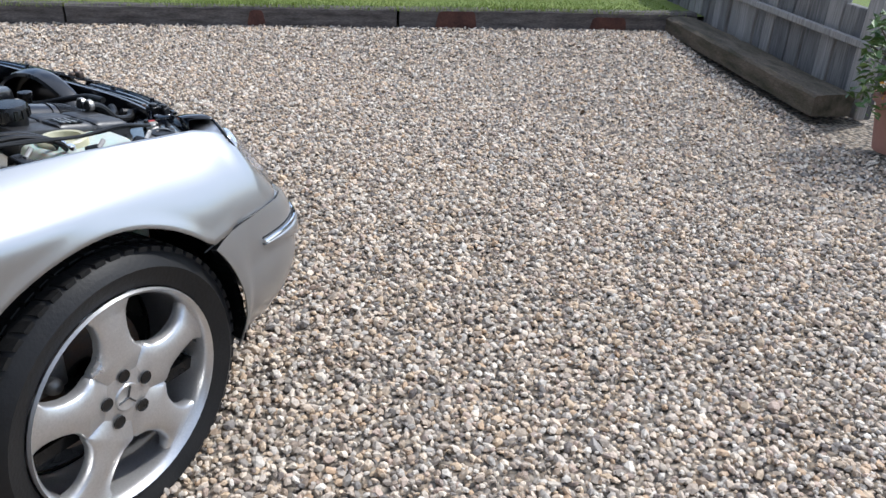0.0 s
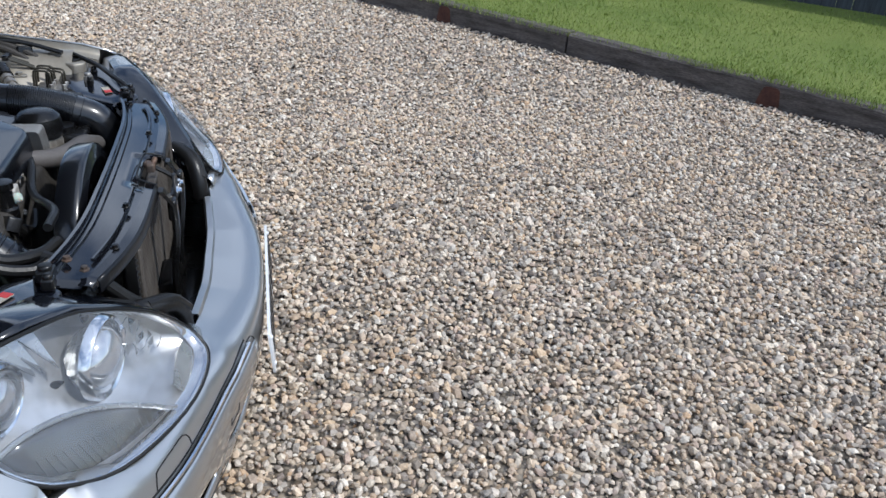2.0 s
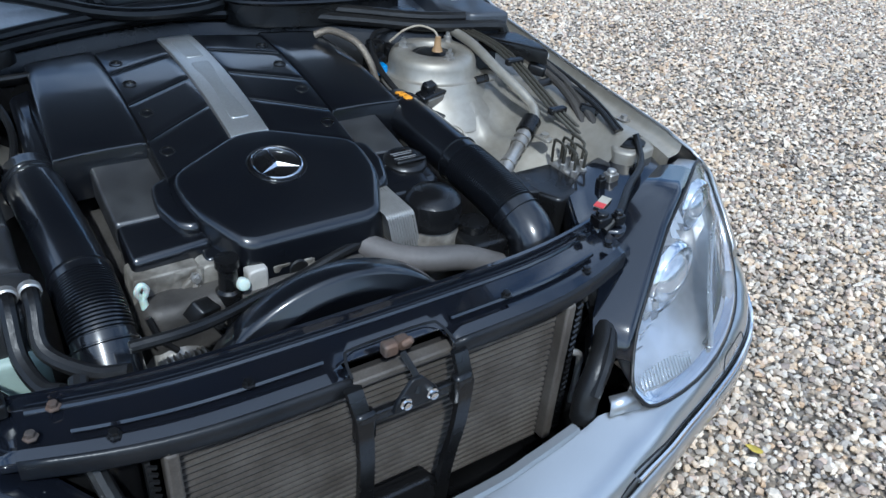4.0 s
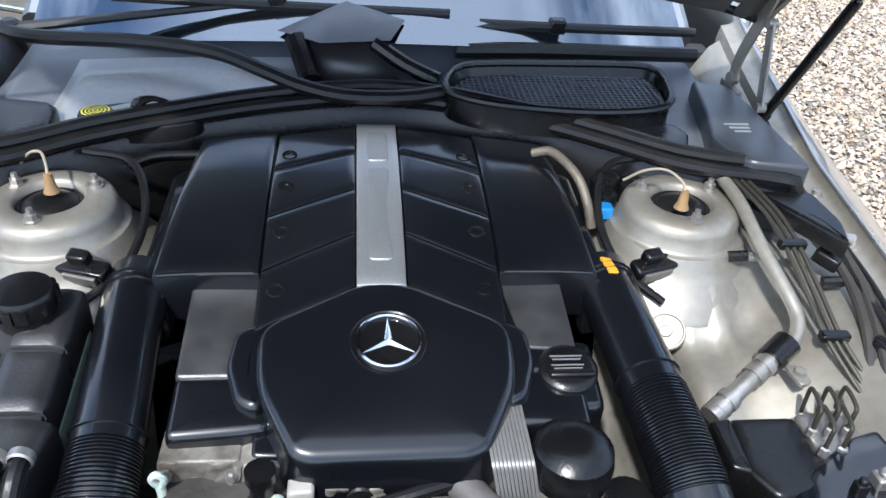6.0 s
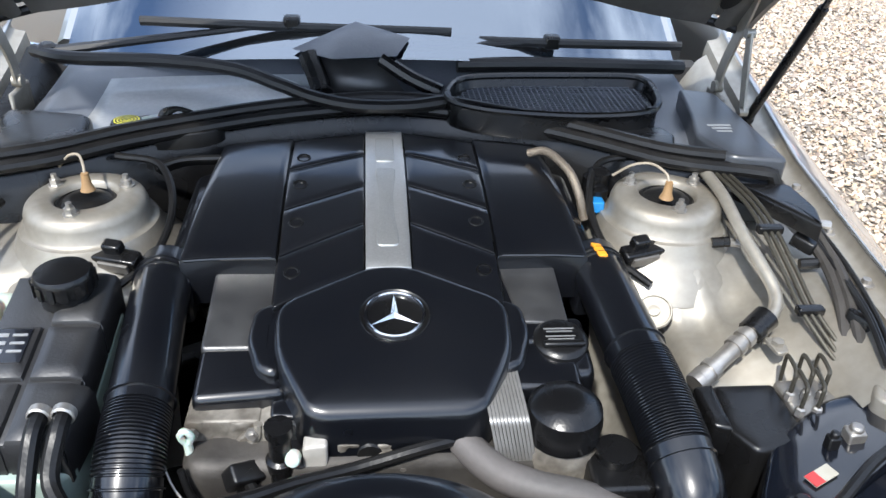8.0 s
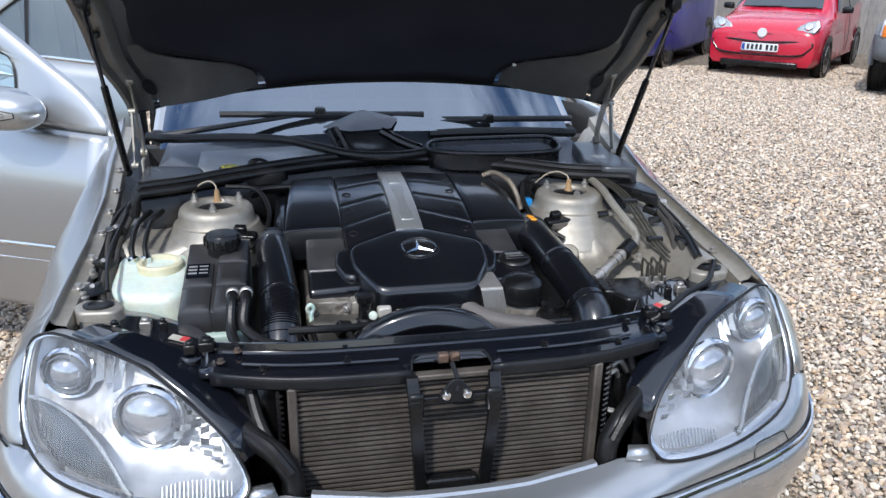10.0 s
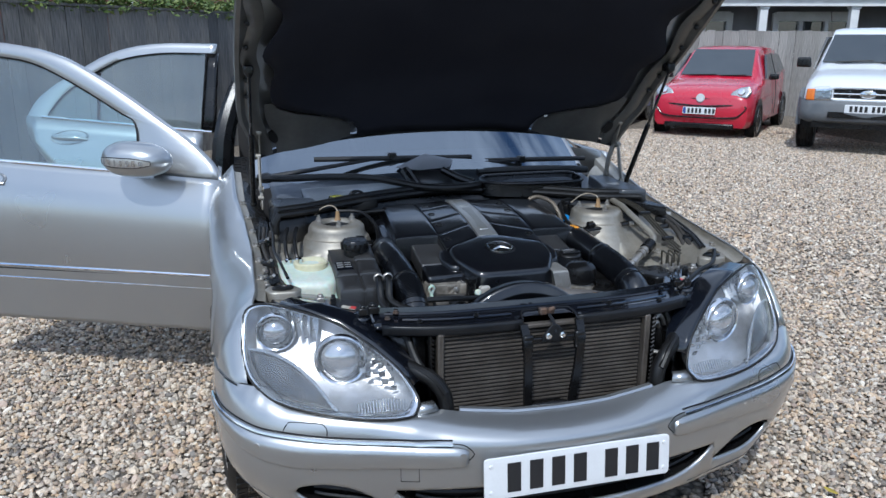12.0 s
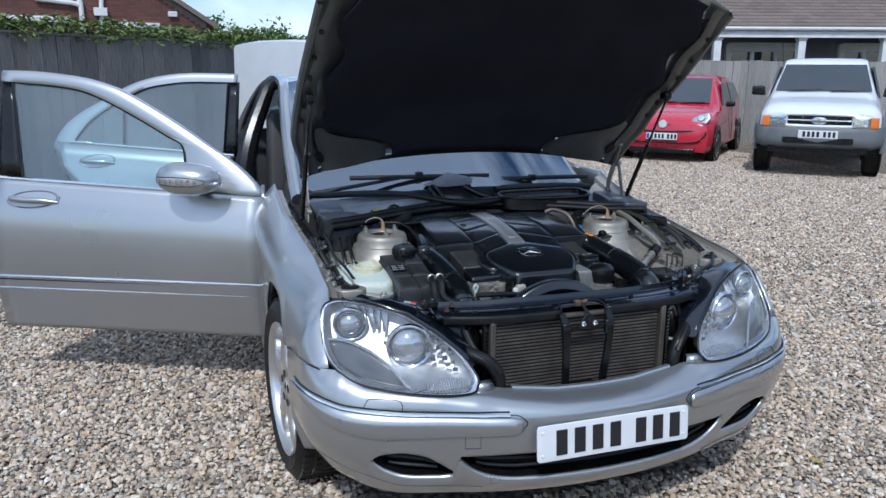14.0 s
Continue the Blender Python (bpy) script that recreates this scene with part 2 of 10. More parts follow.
CABIN = material("dark_cabin_trim", (0.03, 0.03, 0.033), 0.7, 0.0, (0.045, 0.044, 0.045), 6.0, 0.1, 200.0)
LEATHER = material("dark_leather", (0.045, 0.043, 0.042), 0.5, 0.0, (0.03, 0.03, 0.03), 6.0, 0.2, 120.0)
RED_PAINT = material("red_paint", (0.50, 0.010, 0.036), 0.25, 0.0, (0.45, 0.008, 0.03), 2.0, 0.0, 300.0, 1.0, fine=0.04)
WHITE_PAINT = material("white_paint", (0.72, 0.74, 0.76), 0.3, 0.0, (0.66, 0.68, 0.70), 2.5, 0.0, 300.0, 0.7, fine=0.05)
BLUE_PAINT = material("dark_blue_paint", (0.030, 0.036, 0.24), 0.34, 0.0, (0.024, 0.028, 0.19), 2.0, 0.0, 300.0, 0.3)
GREY_BUMPER = material("grey_bumper_plastic", (0.11, 0.12, 0.13), 0.55, 0.0, (0.15, 0.155, 0.16), 5.0, 0.1, 150.0)
SLEEPER = material("weathered_sleeper_timber", (0.165, 0.145, 0.13), 0.85, 0.0, (0.06, 0.05, 0.045), 4.0, 1.0, 40.0, stretch=(1, 6, 6), fine=0.6)
MOSSY = material("mossy_brown_sleeper", (0.135, 0.105, 0.072), 0.9, 0.0, (0.045, 0.042, 0.02), 3.0, 1.0, 34.0, stretch=(1, 5, 5), fine=0.6)
RUST_STAIN = material("reddish_sleeper_stain", (0.10, 0.036, 0.022), 0.85, 0.0, (0.06, 0.025, 0.018), 9.0, 0.6, 60.0, fine=0.4)
FENCE_GREY = by_island("weathered_fence_board", [(0.11, 0.108, 0.105), (0.18, 0.175, 0.168), (0.22, 0.208, 0.19), (0.14, 0.137, 0.133)], 0.85, 0.6, 9.0, True, stretch=(9, 9, 0.6), streak=0.34)
FENCE_PALE = by_island("silvered_fence_board", [(0.24, 0.225, 0.205), (0.30, 0.285, 0.265), (0.35, 0.33, 0.305), (0.27, 0.255, 0.235)], 0.85, 0.6, 9.0, True, stretch=(9, 9, 0.6), streak=0.2)
FENCE_DARK = by_island("dark_fence_board", [(0.045, 0.052, 0.062), (0.06, 0.068, 0.08), (0.05, 0.055, 0.06)], 0.8, 0.6, 9.0, True, stretch=(9, 9, 0.6), streak=0.2)
BRICK = by_island("red_brick", [(0.115, 0.045, 0.034), (0.155, 0.060, 0.044), (0.13, 0.05, 0.04), (0.09, 0.042, 0.036)], 0.85, 0.4, 40.0)
MORTAR = material("mortar", (0.25, 0.22, 0.20), 0.95, 0.0, (0.19, 0.17, 0.15), 6.0, 0.3, 60.0)
ROOF_TILE = by_island("roof_tile", [(0.14, 0.108, 0.09), (0.19, 0.15, 0.125), (0.16, 0.125, 0.105)], 0.8, 0.4, 30.0)
WHITE_WOOD = material("white_painted_wood", (0.72, 0.72, 0.71), 0.45, 0.0, (0.62, 0.62, 0.61), 4.0, 0.05, 60.0)
# Dark grey holds the veranda's shade in the wall colour.
SHADE_TONED_WALL = material("house_wall_shade_in_colour", (0.20, 0.20, 0.21), 0.8, 0.0, (0.15, 0.15, 0.16), 2.0, 0.2, 60.0)
TERRACOTTA = material("terracotta", (0.38, 0.19, 0.14), 0.8, 0.0, (0.30, 0.16, 0.12), 6.0, 0.3, 60.0)
LEAF = by_island("leaf", [(0.035, 0.085, 0.015), (0.07, 0.14, 0.025), (0.11, 0.17, 0.04), (0.05, 0.10, 0.02)], 0.55)
HEDGE_LEAF = by_island("hedge_leaf", [(0.06, 0.10, 0.02), (0.11, 0.17, 0.035), (0.17, 0.20, 0.05), (0.07, 0.13, 0.03)], 0.6)
PETAL = by_island("orange_petal", [(0.60, 0.20, 0.02), (0.70, 0.32, 0.04)], 0.6)
BARK = material("bark", (0.10, 0.075, 0.05), 0.9, 0.0, (0.06, 0.045, 0.03), 10.0, 0.6, 60.0)
STONES = by_island("gravel_stone", [(0.548, 0.43, 0.303), (0.241, 0.202, 0.166), (0.753, 0.638, 0.491), (0.508, 0.345, 0.209), (0.424, 0.38, 0.326), (0.834, 0.748, 0.623), (0.18, 0.162, 0.142), (0.629, 0.471, 0.307), (0.354, 0.267, 0.194), (0.61, 0.533, 0.444), (0.712, 0.549, 0.388), (0.292, 0.262, 0.232), (0.793, 0.678, 0.529), (0.527, 0.395, 0.307), (0.149, 0.132, 0.119), (0.67, 0.578, 0.454)], 0.7, 0.4, 120.0)


def gravel_ground():
    """Under the stones: the same stones, finer, as grain and relief."""
    m = bpy.data.materials.new("gravel_bed")
    m.use_nodes = True
    nt = m.node_tree
    p = nt.nodes["Principled BSDF"]
    tc = nt.nodes.new("ShaderNodeTexCoord")
    vo = nt.nodes.new("ShaderNodeTexVoronoi")
    vo.inputs["Scale"].default_value = 38
    nt.links.new(tc.outputs["Object"], vo.inputs["Vector"])
    ramp = nt.nodes.new("ShaderNodeValToRGB")
    cols = [(0.37, 0.30, 0.218), (0.19, 0.164, 0.134), (0.45, 0.382, 0.295), (0.29, 0.222, 0.153), (0.335, 0.293, 0.233)]
    while len(ramp.color_ramp.elements) < len(cols):
        ramp.color_ramp.elements.new(0.5)
    for i, (e, c) in enumerate(zip(ramp.color_ramp.elements, cols)):
        e.position, e.color = i / (len(cols) - 1), (*c, 1)
    sep = nt.nodes.new("ShaderNodeSeparateColor")
    nt.links.new(vo.outputs["Color"], sep.inputs[0])
    nt.links.new(sep.outputs[0], ramp.inputs[0])
    # Shade between stones is put into the colour: cells darken towards their rims.
    gap_shade = nt.nodes.new("ShaderNodeMapRange")
    gap_shade.inputs[1].default_value, gap_shade.inputs[2].default_value = 0.35, 0.75
    gap_shade.inputs[3].default_value, gap_shade.inputs[4].default_value = 0.85, 0.16
    nt.links.new(vo.outputs["Distance"], gap_shade.inputs[0])
    no = nt.nodes.new("ShaderNodeTexNoise")
    no.inputs["Scale"].default_value, no.inputs["Detail"].default_value = 1.3, 4
    nt.links.new(tc.outputs["Object"], no.inputs["Vector"])
    stain = nt.nodes.new("ShaderNodeMapRange")
    stain.inputs[1].default_value, stain.inputs[2].default_value = 0.3, 0.7
    stain.inputs[3].default_value, stain.inputs[4].default_value = 0.82, 1.1
    nt.links.new(no.outputs[0], stain.inputs[0])
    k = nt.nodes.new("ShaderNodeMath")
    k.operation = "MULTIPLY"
    nt.links.new(gap_shade.outputs[0], k.inputs[0])
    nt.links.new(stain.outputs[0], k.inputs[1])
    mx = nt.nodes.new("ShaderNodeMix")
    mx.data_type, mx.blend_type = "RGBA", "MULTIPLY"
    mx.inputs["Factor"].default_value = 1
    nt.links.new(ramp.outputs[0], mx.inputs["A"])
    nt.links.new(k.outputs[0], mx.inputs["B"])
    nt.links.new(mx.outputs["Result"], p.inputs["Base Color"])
    b = nt.nodes.new("ShaderNodeBump")
    b.invert = True
    b.inputs["Strength"].default_value, b.inputs["Distance"].default_value = 0.9, 0.012
    nt.links.new(vo.outputs["Distance"], b.inputs["Height"])
    nt.links.new(b.outputs[0], p.inputs["Normal"])
    p.inputs["Roughness"].default_value = 0.85
    return m


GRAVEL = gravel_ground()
TURF = material("lawn_turf", (0.13, 0.185, 0.022), 0.9, 0.0, (0.20, 0.245, 0.05), 1.6, 0.8, 160.0, fine=0.5)
GRASS = by_island("grass_blade", [(0.12, 0.185, 0.018), (0.18, 0.26, 0.032), (0.25, 0.30, 0.06), (0.15, 0.215, 0.025)], 0.6)


# ---- building helpers ----
def part(name, bm, mat, parent=None, label="", smooth=35, solid=0.0, bevel=0.0, sub=0, offset=-1.0):
    """Links a bmesh as one mesh object under a thing or a part."""
    me = bpy.data.meshes.new(name)
    bmesh.ops.recalc_face_normals(bm, faces=bm.faces)
    bm.to_mesh(me)
    bm.free()
    me.materials.append(mat)
    if smooth:
        me.shade_smooth()
        me.set_sharp_from_angle(angle=radians(smooth))
    ob = new(name, me)
    if parent:
        ob.parent = parent
    if solid:
        s = ob.modifiers.new("thickness", "SOLIDIFY")
        s.thickness, s.offset = solid, offset
    if bevel:
        b = ob.modifiers.new("edge", "BEVEL")
        b.width, b.segments, b.limit_method, b.angle_limit = bevel, 2, "ANGLE", radians(40)
    if sub:
        s = ob.modifiers.new("round", "SUBSURF")
        s.levels = s.render_levels = sub
    if label:
        ob["label"] = label
    return ob


def thing(name, label, category, group="", m=None, kind=""):
    ob = new(name)
    ob.empty_display_size = 0.1
    if m is not None:
        ob.matrix_basis = m
    return tagged(ob, label, category, group, kind)


def B():
    return bmesh.new()


def box(bm, c, s, m=None):
    """A box with centre c and size s."""
    mm = Matrix.Translation(c) @ Matrix.Diagonal((*s, 1))
    if m is not None:
        mm = m @ mm
    bmesh.ops.create_cube(bm, size=1, matrix=mm)
    return bm


def curve_points(pts, n=6, closed=False):
    """A smooth line through pts."""
    pts = [Vector(p) for p in pts]
    k = len(pts)
    if k < 3:
        return pts
    out = []
    for i in range(k if closed else k - 1):
        if closed:
            a, b, c, d = (pts[(i + j - 1) % k] for j in range(4))
        else:
            b, c = pts[i], pts[i + 1]
            a = pts[i - 1] if i else b * 2 - c
            d = pts[i + 2] if i + 2 < k else c * 2 - b
        for j in range(n):
            t = j / n
            out.append(0.5 * (2 * b + (c - a) * t + (2 * a - 5 * b + 4 * c - d) * t * t + (3 * b - a - 3 * c + d) * t ** 3))
    if not closed:
        out.append(pts[-1])
    return out


def loft(bm, rows, around=False, ends=False, ring=False):
    """Skin between rows of points of equal length."""
    vs = [[bm.verts.new(p) for p in r] for r in rows]
    n = len(vs[0])
    for i in range(len(vs) if ring else len(vs) - 1):
        a, b = vs[i], vs[(i + 1) % len(vs)]
        for j in range(n if around else n - 1):
            k = (j + 1) % n
            try:
                bm.faces.new((a[j], a[k], b[k], b[j]))
            except ValueError:
                pass
    if ends:
        for r in (vs[0], vs[-1]):
            try:
                bm.faces.new(r)
            except ValueError:
                pass
    return bm


def tube(bm, pts, r, n=10, smooth=6, closed=False, flat=1.0):
    """A round bar along a line; r may be a list of radii along it."""
    line = curve_points(pts, smooth, closed)
    k = len(line)
    rows = []
    side = None
    for i, p in enumerate(line):
        if closed:
            d = line[(i + 1) % k] - line[i - 1]
        else:
            d = line[min(i + 1, k - 1)] - line[max(i - 1, 0)]
        d = d.normalized() if d.length > 1e-9 else Vector((0, 0, 1))
        if side is None:
            side = d.cross(Vector((0, 0, 1)))
            if side.length < 0.05:
                side = d.cross(Vector((1, 0, 0)))
        side = (side - d * side.dot(d)).normalized()
        up = side.cross(d).normalized()
        if isinstance(r, (list, tuple)):
            f = i / max(k - 1, 1) * (len(r) - 1)
            q = min(int(f), len(r) - 2)
            rad = r[q] + (r[q + 1] - r[q]) * (f - q)
        else:
            rad = r
        rows.append([p + side * math.cos(a) * rad + up * math.sin(a) * rad * flat for a in (2 * math.pi * j / n for j in range(n))])
    return loft(bm, rows, True, not closed, closed)


def lathe(bm, prof, n=24, m=None):
    """Turns a line of (radius, height) round the z axis, then by m."""
    m = m or Matrix()
    rows = []
    for r, h in prof:
        rows.append([m @ Vector((r * math.cos(2 * math.pi * j / n), r * math.sin(2 * math.pi * j / n), h)) for j in range(n)])
    loft(bm, rows, True)
    bmesh.ops.remove_doubles(bm, verts=bm.verts, dist=1e-5)
    return bm


def rounded(outline, r=0.01, n=3):
    """The outline with its corners rounded."""
    out = []
    k = len(outline)
    for i in range(k):
        a, b, c = Vector(outline[i - 1]), Vector(outline[i]), Vector(outline[(i + 1) % k])
        da, dc = a - b, c - b
        q = min(r, da.length * 0.45, dc.length * 0.45)
        p0, p1 = b + da.normalized() * q, b + dc.normalized() * q
        for j in range(n + 1):
            t = j / n
            out.append((1 - t) ** 2 * p0 + 2 * t * (1 - t) * b + t * t * p1)
    return out


def inset(outline, d):
    k = len(outline)
    area = sum(outline[i - 1].x * outline[i].y - outline[i].x * outline[i - 1].y for i in range(k))
    s = 1 if area > 0 else -1
    out = []
    for i in range(k):
        a, b, c = outline[i - 1], outline[i], outline[(i + 1) % k]
        e = (c - a)
        e = e.normalized() if e.length > 1e-9 else Vector((1, 0))
        out.append(b + Vector((-e.y, e.x)) * d * s)
    return out


def slab(bm, outline, top, deep, edge=0.008, corner=0.012, m=None, draft=0.0, crown=0.0):
    """A moulded slab: outline in x, y; top gives z at a place; its rim is rounded."""
    m = m or Matrix()
    o = rounded([Vector(p[:2]) for p in outline], corner) if corner else [Vector(p[:2]) for p in outline]
    f = top if callable(top) else (lambda x, y: top)
    low = inset(o, -draft)
    cx, cy = sum(p.x for p in o) / len(o), sum(p.y for p in o) / len(o)
    rows = [[m @ Vector((p.x, p.y, f(p.x, p.y) - deep)) for p in low]]
    for t in (0.0, 0.35, 0.7, 1.0):
        a = t * math.pi / 2
        q = inset(o, edge * (1 - math.cos(a)))
        rows.append([m @ Vector((p.x, p.y, f(p.x, p.y) - edge + edge * math.sin(a))) for p in q])
    base = inset(o, edge)
    for s in (0.66, 0.33):
        rows.append([m @ Vector((cx + (p.x - cx) * s, cy + (p.y - cy) * s, f(cx + (p.x - cx) * s, cy + (p.y - cy) * s) + crown * (1 - s * s))) for p in base])
    loft(bm, rows, True)
    bm.verts.ensure_lookup_table()
    k = len(o)
    bm.faces.new(bm.verts[-k:])
    return bm


def sheet(bm, corners, top, deep, edge=0.004, n=10, k=10):
    """A moulded panel over four corners in x, y: fine enough to follow a curved top, with a rolled rim."""
    a, b, c, d = (Vector(p[:2]) for p in corners)
    wide, long = ((b - a).length + (c - d).length) / 2, ((d - a).length + (c - b).length) / 2

    def line(size, m):
        e = min(edge / size, 0.2)
        return [0.0, e * 0.25, e] + [e + (1 - 2 * e) * i / m for i in range(1, m)] + [1 - e, 1 - e * 0.25, 1.0]
    us, vs = line(wide, n), line(long, k)
    fall = lambda i, m: (edge, edge * 0.35, 0.0)[min(i, m - 1 - i, 2)]
    rows = []
    for j, v in enumerate(vs):
        row = []
        for i, u in enumerate(us):
            p = (a * (1 - u) + b * u) * (1 - v) + (d * (1 - u) + c * u) * v
            row.append(Vector((p.x, p.y, top(p.x, p.y) - max(fall(i, len(us)), fall(j, len(vs))))))
        rows.append(row)
    loft(bm, rows)
    ring = rows[0] + [r[-1] for r in rows[1:]] + rows[-1][-2::-1] + [r[0] for r in rows[-2:0:-1]]
    loft(bm, [ring, [p - Vector((0, 0, deep)) for p in ring]], True)
    bmesh.ops.remove_doubles(bm, verts=bm.verts, dist=1e-5)
    return bm


def rod(bm, a, b, r, n=10):
    return tube(bm, [a, b], r, n, 1)


def steps(a, b, n):
    return [a + (b - a) * i / (n - 1) for i in range(n)]


def ease(t):
    t = min(max(t, 0), 1)
    return t * t * (3 - 2 * t)


def lerp_table(table, v):
    if v <= table[0][0]:
        return table[0][1]
    for (a, p), (b, q) in zip(table, table[1:]):
        if v <= b:
            return p + (q - p) * (v - a) / (b - a)
    return table[-1][1]


# ---- ground ----
def ground_z(x, y):
    """Level round the car, falling a little to the back of the yard and rising to the sleepers."""
    back = -0.06 * ease((x * 0.75 + y * 0.66 - 3.4) / 4.9)
    return back + 0.06 * ease((-y * 0.79 + x * 0.61 - 2.6) / 1.3) * (1 - ease((y + 1.5) / 3))


def ground_sheet():
    bm = B()
    ticks = [-400, -150, -60, -30, -18] + steps(-12, 16, 85) + [20, 30, 60, 150, 400]
    loft(bm, [[(x, y, ground_z(x, y) - 0.012) for x in ticks] for y in ticks])
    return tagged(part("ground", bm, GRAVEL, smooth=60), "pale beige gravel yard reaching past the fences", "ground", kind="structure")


ground_sheet()

# The yard's back: x to the right, y away from the front of the car
YARD_TURN = -18.72
YARD = pose(-1.19, -1.847, 0, 0, 0, YARD_TURN)
# The kerb of sleepers along the lawn: x along it, y over the lawn
KERB = pose(1.48, -3.70, 0.05, 0, 0, math.degrees(math.atan2(0.619, 0.786))) @ Matrix.Diagonal((1, -1, 1, 1))


def kerb_at(u, v, z):
    return KERB @ Vector((u, v, z))


def lawn():
    bm = B()
    us, vs = steps(-14, 26, 81), [0.02, 0.3, 0.8, 1.5, 2.3, 3.2, 6, 20]
    loft(bm, [[kerb_at(u, v, 0.135 + 0.02 * math.sin(u * 1.7) * math.sin(v * 2 + u)) for u in us] for v in vs])
    return tagged(part("lawn", bm, TURF, smooth=60), "mown green lawn behind the sleeper kerb", "lawn", kind="structure")


lawn()


def grass_stuff():
    """Blades on the part of the lawn that lies next to the kerb."""
    rng = np.random.default_rng(5)
    n = 60000
    u = rng.uniform(-2.5, 7.5, n)
    v = rng.uniform(0.0, 1, n) ** 1.5 * 3.2
    h = rng.uniform(0.012, 0.03, n) + (v < 0.12) * rng.uniform(0, 0.035, n)
    a = rng.uniform(0, 2 * np.pi, n)
    w = rng.uniform(0.002, 0.004, n)
    lean = rng.normal(0, 0.014, (n, 2))
    k = np.array(KERB)
    base = (k[:3, :3] @ np.stack([u, v, 0.135 + 0.02 * np.sin(u * 1.7) * np.sin(v * 2 + u)]) + k[:3, 3:4]).T
    side = np.stack([np.cos(a) * w, np.sin(a) * w, 0 * a], 1)
    tip = base + np.stack([lean[:, 0], lean[:, 1], h], 1)
    verts = np.stack([base - side, base + side, tip], 1).reshape(-1, 3)
    me = bpy.data.meshes.new("grass")
    me.vertices.add(3 * n), me.loops.add(3 * n), me.polygons.add(n)
    me.vertices.foreach_set("co", verts.ravel())
    me.loops.foreach_set("vertex_index", np.arange(3 * n))
    me.polygons.foreach_set("loop_start", np.arange(n) * 3)
    me.update(calc_edges=True)
    me.materials.append(GRASS)
    return tagged(new("grass", me), "short green grass blades of the lawn", "grass", kind="stuff")


grass_stuff()


def sleeper(name, length, wide, high, label, m, rough=0.006, seed=0, mat=None):
    """A worn timber baulk, its edges chipped."""
    bm = B()
    rng = random.Random(seed)
    rows = []
    for x in steps(0, length, 23):
        j = lambda: rng.uniform(-rough, rough)
        c = 0.012 + rng.uniform(0, 0.008)
        rows.append([(x, j() * 0.5, 0), (x, wide + j(), 0), (x, wide + j(), high - c), (x, wide - c, high + j() * 0.5), (x, wide * 0.5, high + j()), (x, c, high + j() * 0.5), (x, j() * 0.5, high - c), (x, j() * 0.5, high * 0.5)])
    loft(bm, rows, True, True)
    t = thing(name, label, "sleeper", "sleepers round the yard", m)
    part("baulk", bm, mat or SLEEPER, t, smooth=28)
    return t


def stain(parent, x0, x1, high, y=-0.004):
    bm = B()
    pts = rounded([Vector((x0, 0.012)), Vector((x1, 0.008)), Vector((x1 - 0.03, high)), Vector((x0 + 0.02, high))], 0.03)
    loft(bm, [[(p.x, y, p.y) for p in pts], [(p.x, y + 0.02, p.y) for p in pts]], True, True)
    part("stain", bm, RUST_STAIN, parent, "reddish brown stain on the timber")


KZ = 0.165
for i, u in enumerate((-2.59, 0.0, 2.585, 5.17, 7.75, 10.3, 12.9)):
    s = sleeper("sleeper", 2.565, 0.13, KZ, "dark weathered railway sleeper set on edge as lawn kerb", KERB @ pose(u, 0.0, -0.01, 0, 0, random.Random(i).uniform(-0.25, 0.25)), seed=i)
    if i == 0:
        stain(s, 1.92, 2.27, 0.15)
        stain(s, 0.62, 0.95, 0.12)
    elif i in (1, 2, 3):
        stain(s, 1.05, 1.2, 0.14)

# the sleeper that lies flat before the low barrier
BENCH = pose(-1.77, -3.27, 0.045, 0, 0, math.degrees(math.atan2(-0.795, 0.607))) @ Matrix.Diagonal((1, -1, 1, 1))
sleeper("sleeper", 2.7, 0.26, 0.13, "mossy railway sleeper lying flat on the gravel", BENCH, 0.010, 40, MOSSY)


def barrier():
    """The row of upright old timbers behind the flat sleeper."""
    t = thing("timber_barrier", "low barrier of weathered upright timbers with a rail", "barrier")
    rng = random.Random(11)
    x = 0.02
    post_mesh = []
    while x < 3.4:
        w = rng.choice((0.12, 0.15, 0.2))
        h = rng.uniform(0.60, 0.68)
        d = rng.uniform(0.035, 0.07)
        bm = B()
        box(bm, (x + w / 2, 0.32 + d / 2 + rng.uniform(0, 0.03), h / 2 - 0.03), (w, d, h))
        bmesh.ops.transform(bm, matrix=BENCH, verts=bm.verts)
        part("upright", bm, FENCE_PALE if rng.random() < 0.45 else FENCE_GREY, t, bevel=0.008)
        x += w + rng.uniform(0.004, 0.02)
    bm = B()
    box(bm, (1.7, 0.295, 0.40), (3.4, 0.035, 0.045))
    bmesh.ops.transform(bm, matrix=BENCH, verts=bm.verts)
    part("rail", bm, FENCE_PALE, t, bevel=0.006)
    bm = B()
    box(bm, (0.10, 0.335, 0.33), (0.17, 0.07, 0.72))
    bmesh.ops.transform(bm, matrix=BENCH, verts=bm.verts)
    part("post", bm, FENCE_PALE, t, bevel=0.012)


barrier()


